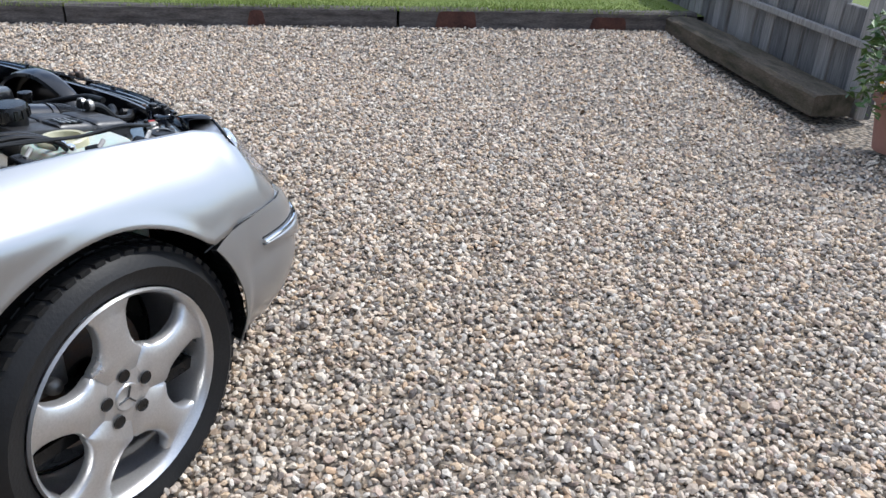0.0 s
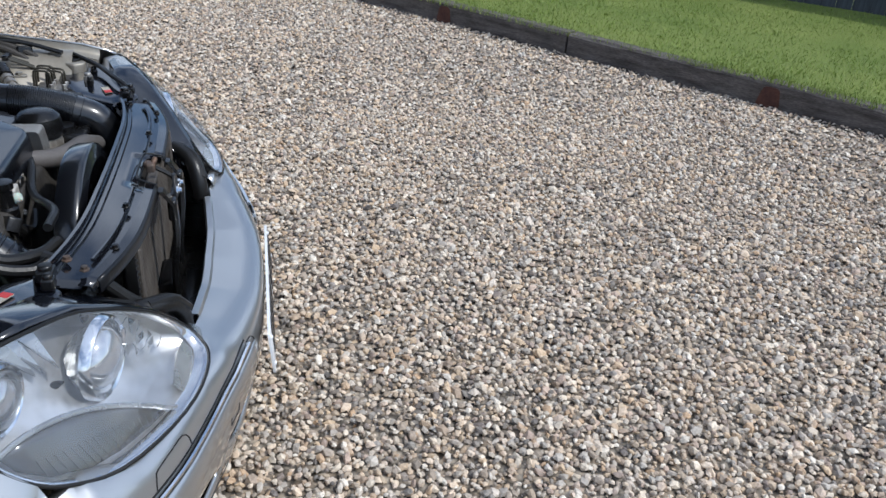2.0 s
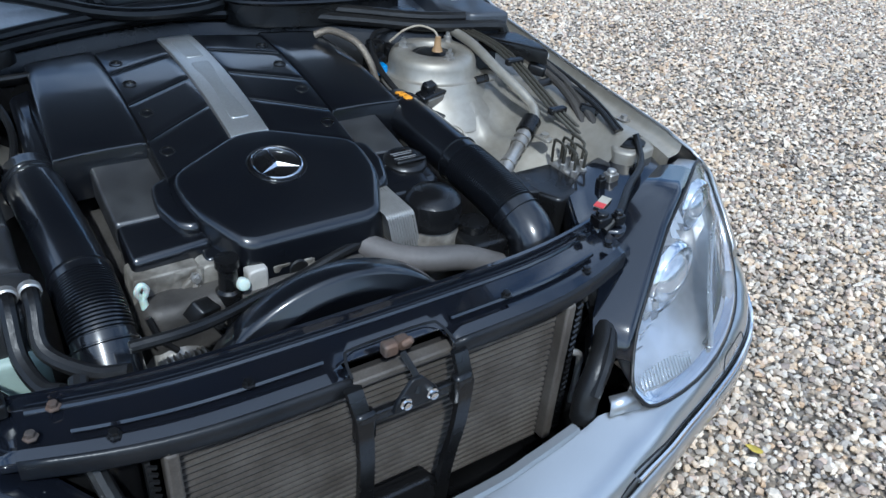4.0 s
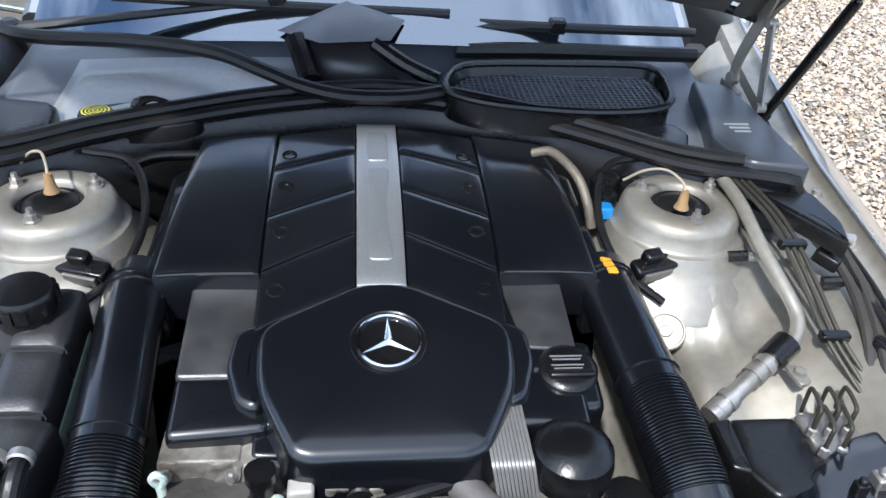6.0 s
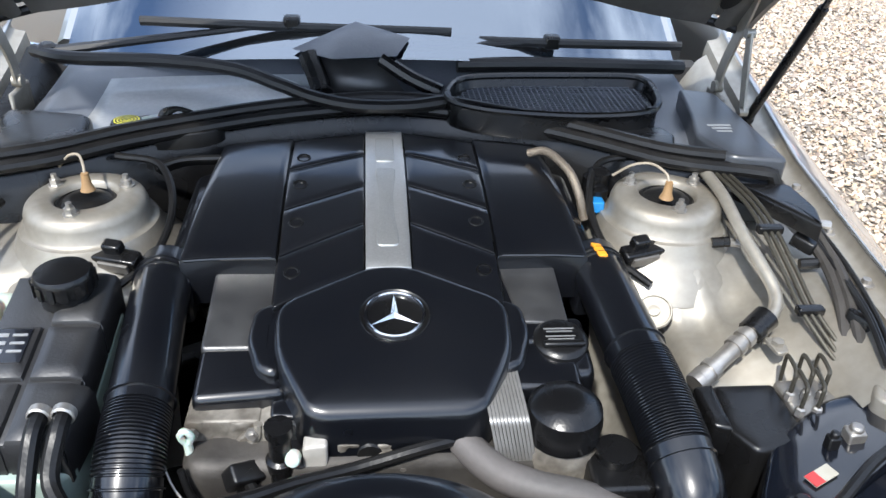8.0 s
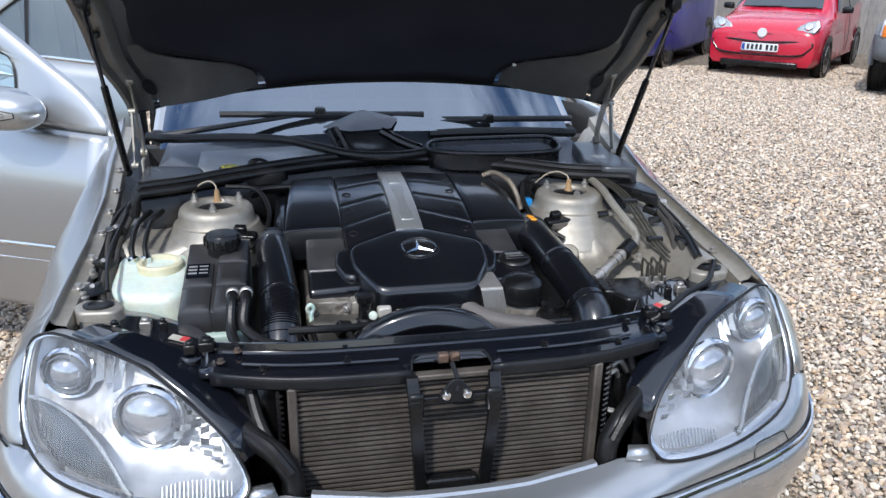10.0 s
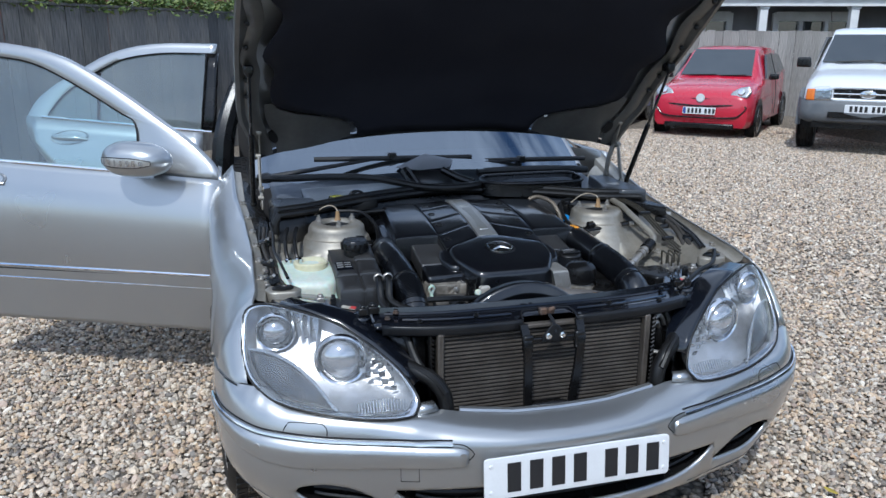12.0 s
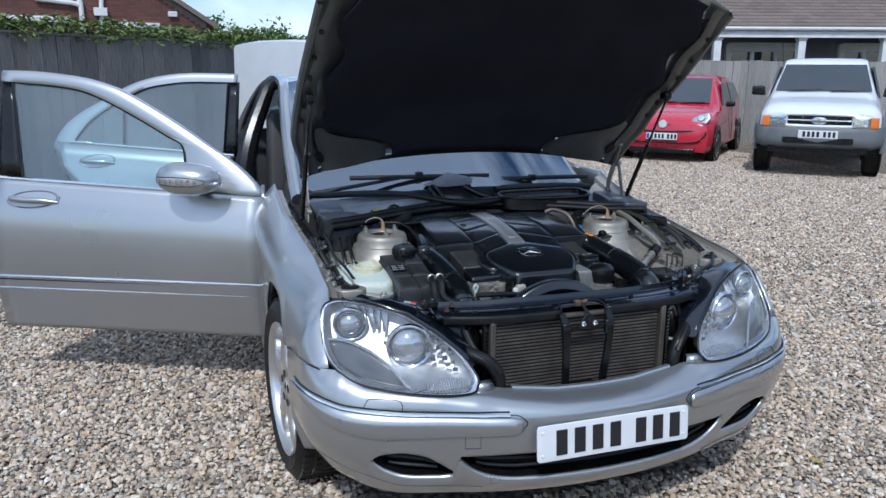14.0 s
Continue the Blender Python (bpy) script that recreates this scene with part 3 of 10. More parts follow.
def leaf_cloud(name, n, where, size, mat, parent=None, seed=1):
    """Many small bent leaves; where(rng) gives each one's place."""
    rng = random.Random(seed)
    co, faces = [], []
    for _ in range(n):
        p = Vector(where(rng))
        q = Euler((rng.uniform(-0.9, 0.9), rng.uniform(-0.9, 0.9), rng.uniform(0, 6.3))).to_matrix()
        s = size * rng.uniform(0.6, 1.4)
        k = len(co)
        for v in ((0, -1, 0), (0.42, -0.1, 0.12), (0, 1, -0.1), (-0.42, -0.1, 0.12)):
            co.append(p + q @ (Vector(v) * s))
        faces += [(k, k + 1, k + 2), (k, k + 2, k + 3)]
    me = bpy.data.meshes.new(name)
    me.from_pydata([tuple(c) for c in co], [], faces)
    me.materials.append(mat)
    ob = new(name, me)
    if parent:
        ob.parent = parent
    return ob


def potted_plant():
    t = thing("potted_plant", "terracotta pot with leafy plant and orange flowers", "potted plant")
    c = Vector((-2.25, -2.98, 0.02))
    bm = B()
    lathe(bm, [(0.0, 0), (0.12, 0), (0.165, 0.26), (0.185, 0.262), (0.185, 0.30), (0.16, 0.302), (0.15, 0.27), (0, 0.265)], 28, Matrix.Translation(c))
    part("pot", bm, TERRACOTTA, t)
    bm = B()
    rng = random.Random(3)
    for _ in range(14):
        a, r = rng.uniform(0, 6.28), rng.uniform(0.1, 0.3)
        tube(bm, [c + Vector((0, 0, 0.26)), c + Vector((math.cos(a) * r * 0.4, math.sin(a) * r * 0.4, 0.45)), c + Vector((math.cos(a) * r, math.sin(a) * r, rng.uniform(0.45, 0.75)))], 0.004, 5, 3)
    part("stems", bm, BARK, t)

    def spot(r):
        a, q = r.uniform(0, 6.28), r.random() ** 0.5 * 0.3
        return c + Vector((math.cos(a) * q, math.sin(a) * q, r.uniform(0.33, 0.8) - q * 0.4))
    leaf_cloud("foliage", 1100, spot, 0.032, LEAF, t, 8)
    leaf_cloud("blossom", 60, lambda r: c + Vector((r.uniform(-0.05, 0.16), r.uniform(-0.02, 0.2), r.uniform(0.30, 0.42))), 0.02, PETAL, t, 9)


potted_plant()


def lawn_stake():
    p = kerb_at(4.6, 1.35, 0.1)
    bm = B()
    rod(bm, p, p + Vector((0.06, 0.03, 1.1)), 0.014, 8)
    tagged(part("garden_stake", bm, BARK), "thin dark stake standing in the lawn", "stake")


lawn_stake()


def board_fence(name, label, a, b, z0, high, mat, width=0.15, seed=1, rails=True, cap=False):
    """Upright boards side by side, each one its own."""
    t = thing(name, label, "fence", kind="structure")
    a, b = Vector((*a, 0)), Vector((*b, 0))
    d = (b - a).normalized()
    nrm = Vector((-d.y, d.x, 0))
    rng = random.Random(seed)
    turn = Matrix.Rotation(math.atan2(d.y, d.x), 4, "Z")
    meshes = []
    for k in range(6):
        bm = B()
        w, h = width * rng.uniform(0.96, 1.03), high + rng.uniform(-0.012, 0.012)
        loft(bm, [[(-w / 2, 0, z), (-w / 2, 0.012, z), (0, 0.017, z), (w / 2, 0.015, z), (w / 2, -0.002, z), (0, -0.004, z)] for z in (0, h * 0.5, h)], True, True)
        me = bpy.data.meshes.new("board")
        bm.to_mesh(me)
        bm.free()
        me.materials.append(mat)
        meshes.append(me)
    n = int((b - a).length / (width + 0.003))
    for i in range(n):
        p = a + d * (i + 0.5) * (width + 0.003)
        ob = new("board", rng.choice(meshes))
        ob.matrix_basis = Matrix.Translation(p + nrm * rng.uniform(-0.004, 0.004) + Vector((0, 0, z0(p.x, p.y) if callable(z0) else z0))) @ turn @ Matrix.Rotation(rng.uniform(-0.004, 0.004), 4, "Y")
        ob.parent = t
    if cap:
        bm = B()
        zz = (z0 if not callable(z0) else z0((a + b).x / 2, (a + b).y / 2)) + high
        box(bm, ((b - a).length / 2, 0.01, zz + 0.015), ((b - a).length, 0.06, 0.03))
        bmesh.ops.transform(bm, matrix=Matrix.Translation(a) @ turn, verts=bm.verts)
        part("fence_cap", bm, mat, t, bevel=0.005)
    return t


def yard(u, v, z=0.0):
    return YARD @ Vector((u, v, z))


corner = yard(-1.23, 17.2)
rend = yard(14.5, 17.2)
board_fence("fence_right", "tall silvered wooden board fence behind parked cars", corner.xy, rend.xy, -0.10, 1.77, FENCE_PALE, 0.16, 2)
left_end = yard(-6.4, 3.24).xy
board_fence("fence_left", "tall weathered grey wooden board fence", left_end, corner.xy, -0.06, 1.86, FENCE_GREY, 0.19, 3, cap=True)
fa, fb = kerb_at(-3.5, 3.3, 0), kerb_at(13, 3.3, 0)
board_fence("fence_lawn", "dark painted board fence along the lawn", fa.xy, fb.xy, 0.12, 1.6, FENCE_DARK, 0.14, 4)


def hedge():
    """Climbers hanging over the top of the left fence."""
    t = thing("hedge", "leafy green climber along the fence top", "hedge")
    a, b = yard(-6.5, 3.24, 1.80), yard(-1.9, 15.5, 1.78)
    d = (b - a)

    def spot(r):
        s = r.random()
        h = 0.12 + 0.20 * abs(noise.noise(Vector((s * 14, 7, 2)))) + 0.1 * r.random()
        return a + d * s + Vector((r.uniform(-0.1, 0.25), r.uniform(0.0, 0.45), r.uniform(-0.05, h)))
    leaf_cloud("foliage", 9000, spot, 0.045, HEDGE_LEAF, t, 21)
    bm = B()
    for i in range(16):
        p = a + d * (i / 15)
        tube(bm, [p + Vector((0.1, 0.3, -1.9)), p + Vector((0.15, 0.25, -0.6)), p + Vector((0.05, 0.2, 0.2))], 0.018, 6, 3)
    part("stems", bm, BARK, t)


hedge()


def tree(name, label, foot, high, spread, n, seed, leaf=0.09, mat=None):
    t = thing(name, label, "tree")
    foot = Vector(foot)
    rng = random.Random(seed)
    bm = B()
    tube(bm, [foot, foot + Vector((0.05, 0.02, high * 0.45)), foot + Vector((0.02, 0.1, high * 0.8))], [0.16, 0.10, 0.03], 9, 5)
    part("trunk", bm, BARK, t)
    bm = B()
    clumps = []
    for i in range(16):
        a = rng.uniform(0, 6.28)
        r = spread * rng.uniform(0.35, 1)
        z = high * rng.uniform(0.45, 1.0)
        q = foot + Vector((math.cos(a) * r * (1.25 - z / high * 0.7), math.sin(a) * r * (1.25 - z / high * 0.7), z))
        tube(bm, [foot + Vector((0, 0, z * 0.6)), (foot + Vector((0, 0, z * 0.75))) * 0.5 + q * 0.5, q], [0.05, 0.03, 0.01], 6, 4)
        clumps.append((q, spread * rng.uniform(0.22, 0.42)))
    part("limbs", bm, BARK, t)

    def spot(r):
        q, s = r.choice(clumps)
        v = Vector((r.gauss(0, 0.5), r.gauss(0, 0.5), r.gauss(0, 0.42)))
        return q + v * s
    leaf_cloud("crown", n, spot, leaf, mat or LEAF, t, seed)


tree("tree", "broad green garden tree behind the fence", yard(-6.35, 25.5, -0.5), 3.0, 1.0, 3000, 31)
tree("tree", "slim green sapling beside the brick house", yard(-6.0, 20.6, -0.4), 3.15, 0.5, 1100, 32, 0.06)
tree("tree", "distant green tree beyond the fence", yard(-6.6, 34, -0.7), 3.5, 2.2, 3000, 33, 0.13)


def brick_house():
    """The gable end beyond the left fence; its bricks stand proud of the joints."""
    t = thing("brick_house", "red brick house gable with white downpipes", "house", m=YARD @ pose(-5.66, 19.0, -0.38, 0, 0, 24))
    left, eave, apex = -11.5, 2.86, 6.6
    gable = lambda x: eave + (apex - eave) * (1 - abs((x - left / 2) / (left / 2)))
    bm = B()
    out = [(left, 0), (0, 0), (0, eave), (left / 2, apex), (left, eave)]
    loft(bm, [[(x, 0.02, z) for x, z in out], [(x, 8, z) for x, z in out]], True, True)
    part("wall", bm, MORTAR, t, smooth=0)
    co, faces = [], []
    for row in range(int(apex / 0.075)):
        z = row * 0.075
        if z < 1.4:
            continue
        for i in range(int(-left / 0.225) + 1):
            x0 = left + i * 0.225 + (0.1125 if row % 2 else 0)
            x1 = x0 + 0.214
            if x1 > 0 or z + 0.065 > min(gable(x0), gable(x1)) or x0 < left * 0.72:
                continue
            k = len(co)
            co += [(x, y, zz) for y in (0.008, 0.03) for x, zz in ((x0, z), (x1, z), (x1, z + 0.064), (x0, z + 0.064))]
            faces += [(k, k + 1, k + 2, k + 3), (k, k + 4, k + 5, k + 1), (k + 1, k + 5, k + 6, k + 2), (k + 2, k + 6, k + 7, k + 3), (k + 3, k + 7, k + 4, k)]
    me = bpy.data.meshes.new("bricks")
    me.from_pydata(co, [], faces)
    me.materials.append(BRICK)
    ob = new("bricks", me)
    ob.parent = t
    tagged(ob, kind="stuff")
    for sgn in (-1, 1):
        bm = B()
        e = left / 2
        x1 = 0.25 if sgn > 0 else left - 0.25
        z1 = eave - 0.15
        loft(bm, [[(e, y, apex + 0.12), (x1, y, z1 + 0.12), (x1, y, z1), (e, y, apex)] for y in (-0.2, 8.2)], True, True)
        part("roof", bm, ROOF_TILE, t, smooth=0)
    for x in (-2.68, -2.27):
        bm = B()
        if x < -2.5:
            tube(bm, [(x, -0.06, 0.2), (x, -0.06, 3.05), (x - 0.05, -0.06, 3.17), (x - 0.18, -0.06, 3.22), (x - 0.9, -0.06, 3.29)], 0.055, 10, 5)
        else:
            tube(bm, [(x, -0.06, 0.2), (x, -0.06, 3.1)], 0.045, 10, 1)
            tube(bm, [(x, -0.06, 3.1), (x + 0.03, -0.06, 3.5), (x + 0.03, -0.06, 4.4)], 0.05, 10, 2)
            box(bm, (x - 0.02, -0.09, 3.05), (0.28, 0.18, 0.17))
        part("downpipe", bm, WHITE_WOOD, t)
    for x0, x1, z in ((-4.2, -2.95, 2.87), (-2.05, -1.05, 2.78), (-0.85, -0.65, 3.05)):
        bm = B()
        box(bm, ((x0 + x1) / 2, -0.02, z), (x1 - x0, 0.12, 0.12))
        part("sill", bm, WHITE_WOOD, t, bevel=0.01)


brick_house()


def veranda_house():
    """The low house beyond the right fence: tiled roof, white posts, wall with painted shade."""
    t = thing("bungalow", "low house with tiled roof and white veranda posts", "house", m=YARD @ pose(0, 18.5, -0.14))
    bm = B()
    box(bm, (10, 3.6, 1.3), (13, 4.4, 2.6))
    part("wall", bm, SHADE_TONED_WALL, t, smooth=0)
    bm = B()
    box(bm, (10, 0.0, 2.43), (13.6, 0.06, 0.17))
    box(bm, (10, 0.09, 2.50), (13.6, 0.24, 0.05))
    part("fascia", bm, WHITE_WOOD, t, bevel=0.008)
    bm = B()
    tube(bm, [(3.2, -0.09, 2.55), (16.8, -0.09, 2.55)], 0.045, 8, 1)
    part("gutter", bm, WHITE_WOOD, t)
    for i in range(7):
        bm = B()
        x = 4.39 + i * 1.965
        box(bm, (x, 0.12, 1.2), (0.17, 0.17, 2.4))
        box(bm, (x, 0.12, 2.33), (0.22, 0.22, 0.07))
        part("post", bm, WHITE_WOOD, t, bevel=0.008)
    for x0, x1, n in ((7.07, 8.84, 3), (9.88, 11.0, 2), (4.8, 6.0, 2), (11.9, 13.1, 3)):
        w = part("window", box(B(), ((x0 + x1) / 2, 1.40, 1.75), (x1 - x0 - 0.1, 0.02, 0.9)), FAR_GLASS, t, "dark panes in a white frame", smooth=0)
        bm = B()
        for z, high in ((1.28, 0.11), (2.17, 0.22)):
            box(bm, ((x0 + x1) / 2, 1.34, z), (x1 - x0, 0.12, high))
        for k in range(n + 1):
            box(bm, (x0 + (x1 - x0) * k / n, 1.34, 1.75), (0.13 if k in (0, n) else 0.085, 0.116, 1.0))
        part("frame", bm, WHITE_WOOD, w, smooth=0)
    bm = B()
    rng = random.Random(4)
    for r in range(26):
        for c in range(46):
            x0 = 3.2 + c * 0.295 + (0.147 if r % 2 else 0)
            y0, z0 = -0.12 + r * 0.165, 2.59 + r * 0.085
            v = [bm.verts.new(p) for p in ((x0, y0, z0 + 0.032), (x0 + 0.288, y0, z0 + 0.032), (x0 + 0.288, y0 + 0.20, z0 + 0.105), (x0, y0 + 0.20, z0 + 0.105), (x0, y0, z0), (x0 + 0.288, y0, z0))]
            bm.faces.new(v[:4])
            bm.faces.new((v[4], v[5], v[1], v[0]))
    ob = part("roof_tiles", bm, ROOF_TILE, t, smooth=0)
    tagged(ob, kind="stuff")
    bm = B()
    loft(bm, [[(x, -0.1, 2.55), (x, 4.4, 4.87), (x, 8.6, 2.65)] for x in (3.2, 16.8)])
    part("roof", bm, ROOF_TILE, t, smooth=0)


veranda_house()


def fallen_leaf(x, y, turn):
    """A small curled leaf lying on the stones."""
    bm = B()
    rows = []
    for t in steps(0, 1, 7):
        w = 0.013 * math.sin(math.pi * (0.06 + 0.92 * t)) ** 0.8
        rows.append([(-w, t * 0.045, 0.004 + 0.006 * t * t), (0, t * 0.045, 0.006 * t * t), (w, t * 0.045, 0.005 + 0.006 * t * t)])
    loft(bm, rows)
    o = part("fallen_leaf", bm, DRY_LEAF, None, "", smooth=60, solid=0.0006)
    o.matrix_basis = pose(x, y, 0.012, 4, 6, turn)
    return tagged(o, "small dry yellow leaf lying on gravel", "leaf")


DRY_LEAF = material("dry_yellow_leaf", (0.55, 0.42, 0.06), 0.6, 0.0, (0.40, 0.30, 0.05), 60.0)
fallen_leaf(1.03, 0.20, 40)


# ---- the silver saloon: its front faces -y, its right side is -x ----
car = thing("saloon_car", "silver saloon car with open bonnet and two open doors on gravel", "car")

NOSE = [(0.0, 0.027), (0.15, 0.033), (0.29, 0.054), (0.40, 0.080), (0.50, 0.110), (0.60, 0.139), (0.70, 0.173), (0.79, 0.218), (0.85, 0.276), (0.886, 0.35), (0.903, 0.44), (0.910, 0.55), (0.912, 0.62), (0.910, 0.70)]
nose_line = curve_points([(-x, y, 0) for x, y in reversed(NOSE[1:])] + [(x, y, 0) for x, y in NOSE], 9)
WHEEL_Y, WHEEL_Z, WHEEL_R, ARCH_R = 0.900, 0.310, 0.338, 0.380


def nose_at(i, z, deep):
    """A point of the nose: i along its plan line, deep inwards from it."""
    a, b = nose_line[max(i - 1, 0)], nose_line[min(i + 1, len(nose_line) - 1)]
    d = (b - a).normalized()
    p = nose_line[i] + Vector((-d.y, d.x, 0)) * deep
    return Vector((p.x, p.y, z))


def nose_index(x):
    return min(range(len(nose_line)), key=lambda i: abs(nose_line[i].x - x) + (1 if nose_line[i].y > 0.56 else 0))


SECTION = [(0.165, 0.10), (0.185, 0.062), (0.205, 0.042), (0.225, 0.030), (0.26, 0.022), (0.295, 0.014), (0.31, 0.010), (0.345, 0.004), (0.39, 0.0), (0.43, 0.0), (0.465, 0.004)]
CORNER = [(0.165, 0.13), (0.2, 0.100), (0.25, 0.062), (0.3, 0.030), (0.345, 0.010), (0.39, 0.0), (0.43, 0.0), (0.465, 0.003)]
BROW = [(0.0, 0.004), (0.32, 0.012), (0.59, 0.026), (0.78, 0.046), (0.90, 0.07), (1.0, 0.10)]
BROW_TOP = [(0.0, 0.488), (0.15, 0.492), (0.30, 0.508), (0.36, 0.517), (0.40, 0.520), (0.53, 0.524), (0.64, 0.534), (0.742, 0.548), (0.79, 0.568), (0.82, 0.578), (0.91, 0.580)]
BROW_DEEP = [(0.0, 0.118), (0.2, 0.112), (0.36, 0.10), (0.42, 0.055), (0.53, 0.028), (0.64, 0.032), (0.742, 0.048), (0.80, 0.066), (0.83, 0.060), (0.86, 0.045), (0.886, 0.020), (0.903, 0.006)]


def seam_z(y):
    """The joint between wing and bumper, from the lamp to the wheel arch."""
    return lerp_table([(0.322, 0.578), (0.36, 0.580), (0.43, 0.583), (0.525, 0.580), (0.63, 0.560), (0.70, 0.54)], y)


def nose_skin(i, z):
    """The bumper's face at that height."""
    ax, y = abs(nose_line[i].x), nose_line[i].y
    if z <= 0.465:
        low = ease((ax - 0.60) / 0.28)
        deep, tuck = lerp_table(SECTION, z), lerp_table(CORNER, z) * (1 - 0.5 * ease((y - 0.44) / 0.2))
        return nose_at(i, z, deep + (tuck - deep) * low)
    top = lerp_table(BROW_TOP, ax) if y < 0.36 else seam_z(y)
    t = (z - 0.465) / (top - 0.465)
    return nose_at(i, z, lerp_table(BROW, t) * lerp_table(BROW_DEEP, ax) / 0.10)


def opening(ax):
    """Lower and upper edge of the air openings across the bumper."""
    if ax < 0.472:
        return lerp_table([(0, 0.250), (0.30, 0.252), (0.35, 0.258), (0.395, 0.270), (0.43, 0.288), (0.455, 0.312), (0.472, 0.333)], ax), 0.345 - 0.009 * (ax / 0.47) ** 2
    if 0.486 < ax < 0.722:
        return lerp_table([(0.486, 0.270), (0.52, 0.266), (0.60, 0.266), (0.64, 0.270), (0.661, 0.276), (0.69, 0.288), (0.708, 0.302), (0.718, 0.310), (0.722, 0.316)], ax), lerp_table([(0.486, 0.280), (0.51, 0.300), (0.534, 0.318), (0.56, 0.334), (0.589, 0.344), (0.62, 0.349), (0.65, 0.350), (0.68, 0.346), (0.705, 0.338), (0.718, 0.328), (0.722, 0.318)], ax)
    z = lerp_table([(0.472, 0.334), (0.486, 0.275)], ax) if ax < 0.6 else 0.317
    return z, z + 0.002


def arch_edge(z):
    """How far back the bumper's side reaches at that height."""
    d = z - WHEEL_Z
    return WHEEL_Y - math.sqrt(max(ARCH_R ** 2 - d * d, 0.001)) if abs(d) < ARCH_R else WHEEL_Y


def bumper():
    n = len(nose_line)
    cols, held = [], []
    for i in range(n):
        ax, y = abs(nose_line[i].x), nose_line[i].y
        lo, hi = opening(ax)
        base = 0.165 + 0.06 * ease((ax - 0.58) / 0.30)
        top = lerp_table(BROW_TOP, ax) if y < 0.36 else seam_z(y) + 0.0025
        zs = [base, base + 0.012, base + 0.027] + [base + 0.027 + (lo - 0.013 - base - 0.027) * k for k in (0.5, 1.0)] + [lo, hi, hi + 0.008] + [hi + 0.008 + (0.43 - hi - 0.008) * k for k in (0.33, 0.66, 1.0)] + [0.448, 0.465] + [0.465 + (top - 0.465) * k for k in (0.16, 0.32, 0.59, 0.78, 0.90, 1.0)]
        col = []
        for k, z in enumerate(zs):
            p = nose_skin(i, z)
            if k == 5 and hi - lo > 0.004:
                p = nose_skin(i, z) + (nose_at(i, z, 0.008) - nose_at(i, z, 0))
            if y > 0.50:
                # the sides run back to the edge of the wheel arch
                p = Vector((p.x, 0.50 + (arch_edge(min(z, 0.60)) - 0.50) * (y - 0.50) / 0.20, p.z))
            cut = False
            col.append((p, cut))
        # the top edge turns in under lamp and wing
        if ax > 0.40:
            p, cut = col[-1]
            d = nose_at(i, 0, 0.02) - nose_at(i, 0, 0)
            col.append((p + d + Vector((0, 0, -0.005)), cut))
        else:
            col.append((col[-1][0] + Vector((0, 0.003, -0.006)), False))
        cols.append(col)
        held.append(hi - lo > 0.004)
    bm = B()
    vv = [[bm.verts.new(p) for p, cut in col] for col in cols]
    for i in range(n - 1):
        for k in range(len(vv[0]) - 1):
            if k == 5 and held[i] and held[i + 1]:
                continue
            if all(cols[j][kk][1] for j in (i, i + 1) for kk in (k, k + 1)):
                continue
            bm.faces.new((vv[i][k], vv[i + 1][k], vv[i + 1][k + 1], vv[i][k + 1]))
    b = part("bumper", bm, SILVER, car, "silver painted front bumper", smooth=50, solid=0.006, offset=-1)
    # dark air intakes behind the openings
    runs, run = [], []
    for i in range(n):
        ax = abs(nose_line[i].x)
        side = 0 if ax < 0.475 else (1 if nose_line[i].x > 0 else -1)
        if held[i] and (not run or run[-1][1] == side):
            run.append((i, side))
        else:
            if len(run) > 3:
                runs.append(run)
            run = [(i, side)] if held[i] else []
    for run in runs:
        idx, side = [i for i, q in run], run[0][1]
        bm = B()
        rows = []
        for k in range(6):
            row = []
            for i in idx:
                lo, hi = opening(abs(nose_line[i].x))
                z, back = ((lo, 0.010), (lo + 0.003, 0.03), (lo + (hi - lo) * 0.2, 0.06), (lo + (hi - lo) * 0.8, 0.06), (hi - 0.003, 0.03), (hi, 0.002))[k]
                row.append(nose_skin(i, z) + (nose_at(i, z, back) - nose_at(i, z, 0)))
            rows.append(row)
        loft(bm, rows)
        q = part("fog_recess" if side else "air_intake", bm, BLACK_PLASTIC, b, "black plastic intake", smooth=40)
        for k in range(2):
            bm = B()
            pts = []
            for i in idx[4:-4]:
                lo, hi = opening(abs(nose_line[i].x))
                z = lo + (hi - lo) * (0.33 + 0.34 * k)
                pts.append(nose_skin(i, z) + (nose_at(i, z, 0.030) - nose_at(i, z, 0)))
            tube(bm, pts, 0.006, 6, 1)
            part("slat", bm, BLACK_RUBBER, q)
    # rubbing panels with a bright strip
    strip = [(0.282, 0.440), (0.288, 0.455), (0.30, 0.462), (0.316, 0.4655), (0.33, 0.4665), (0.64, 0.476), (0.80, 0.486), (0.872, 0.500), (0.91, 0.506)]
    under = [(0.282, 0.436), (0.288, 0.422), (0.30, 0.412), (0.316, 0.409), (0.458, 0.407), (0.707, 0.401), (0.776, 0.411), (0.841, 0.434), (0.876, 0.462), (0.896, 0.485), (0.905, 0.500)]
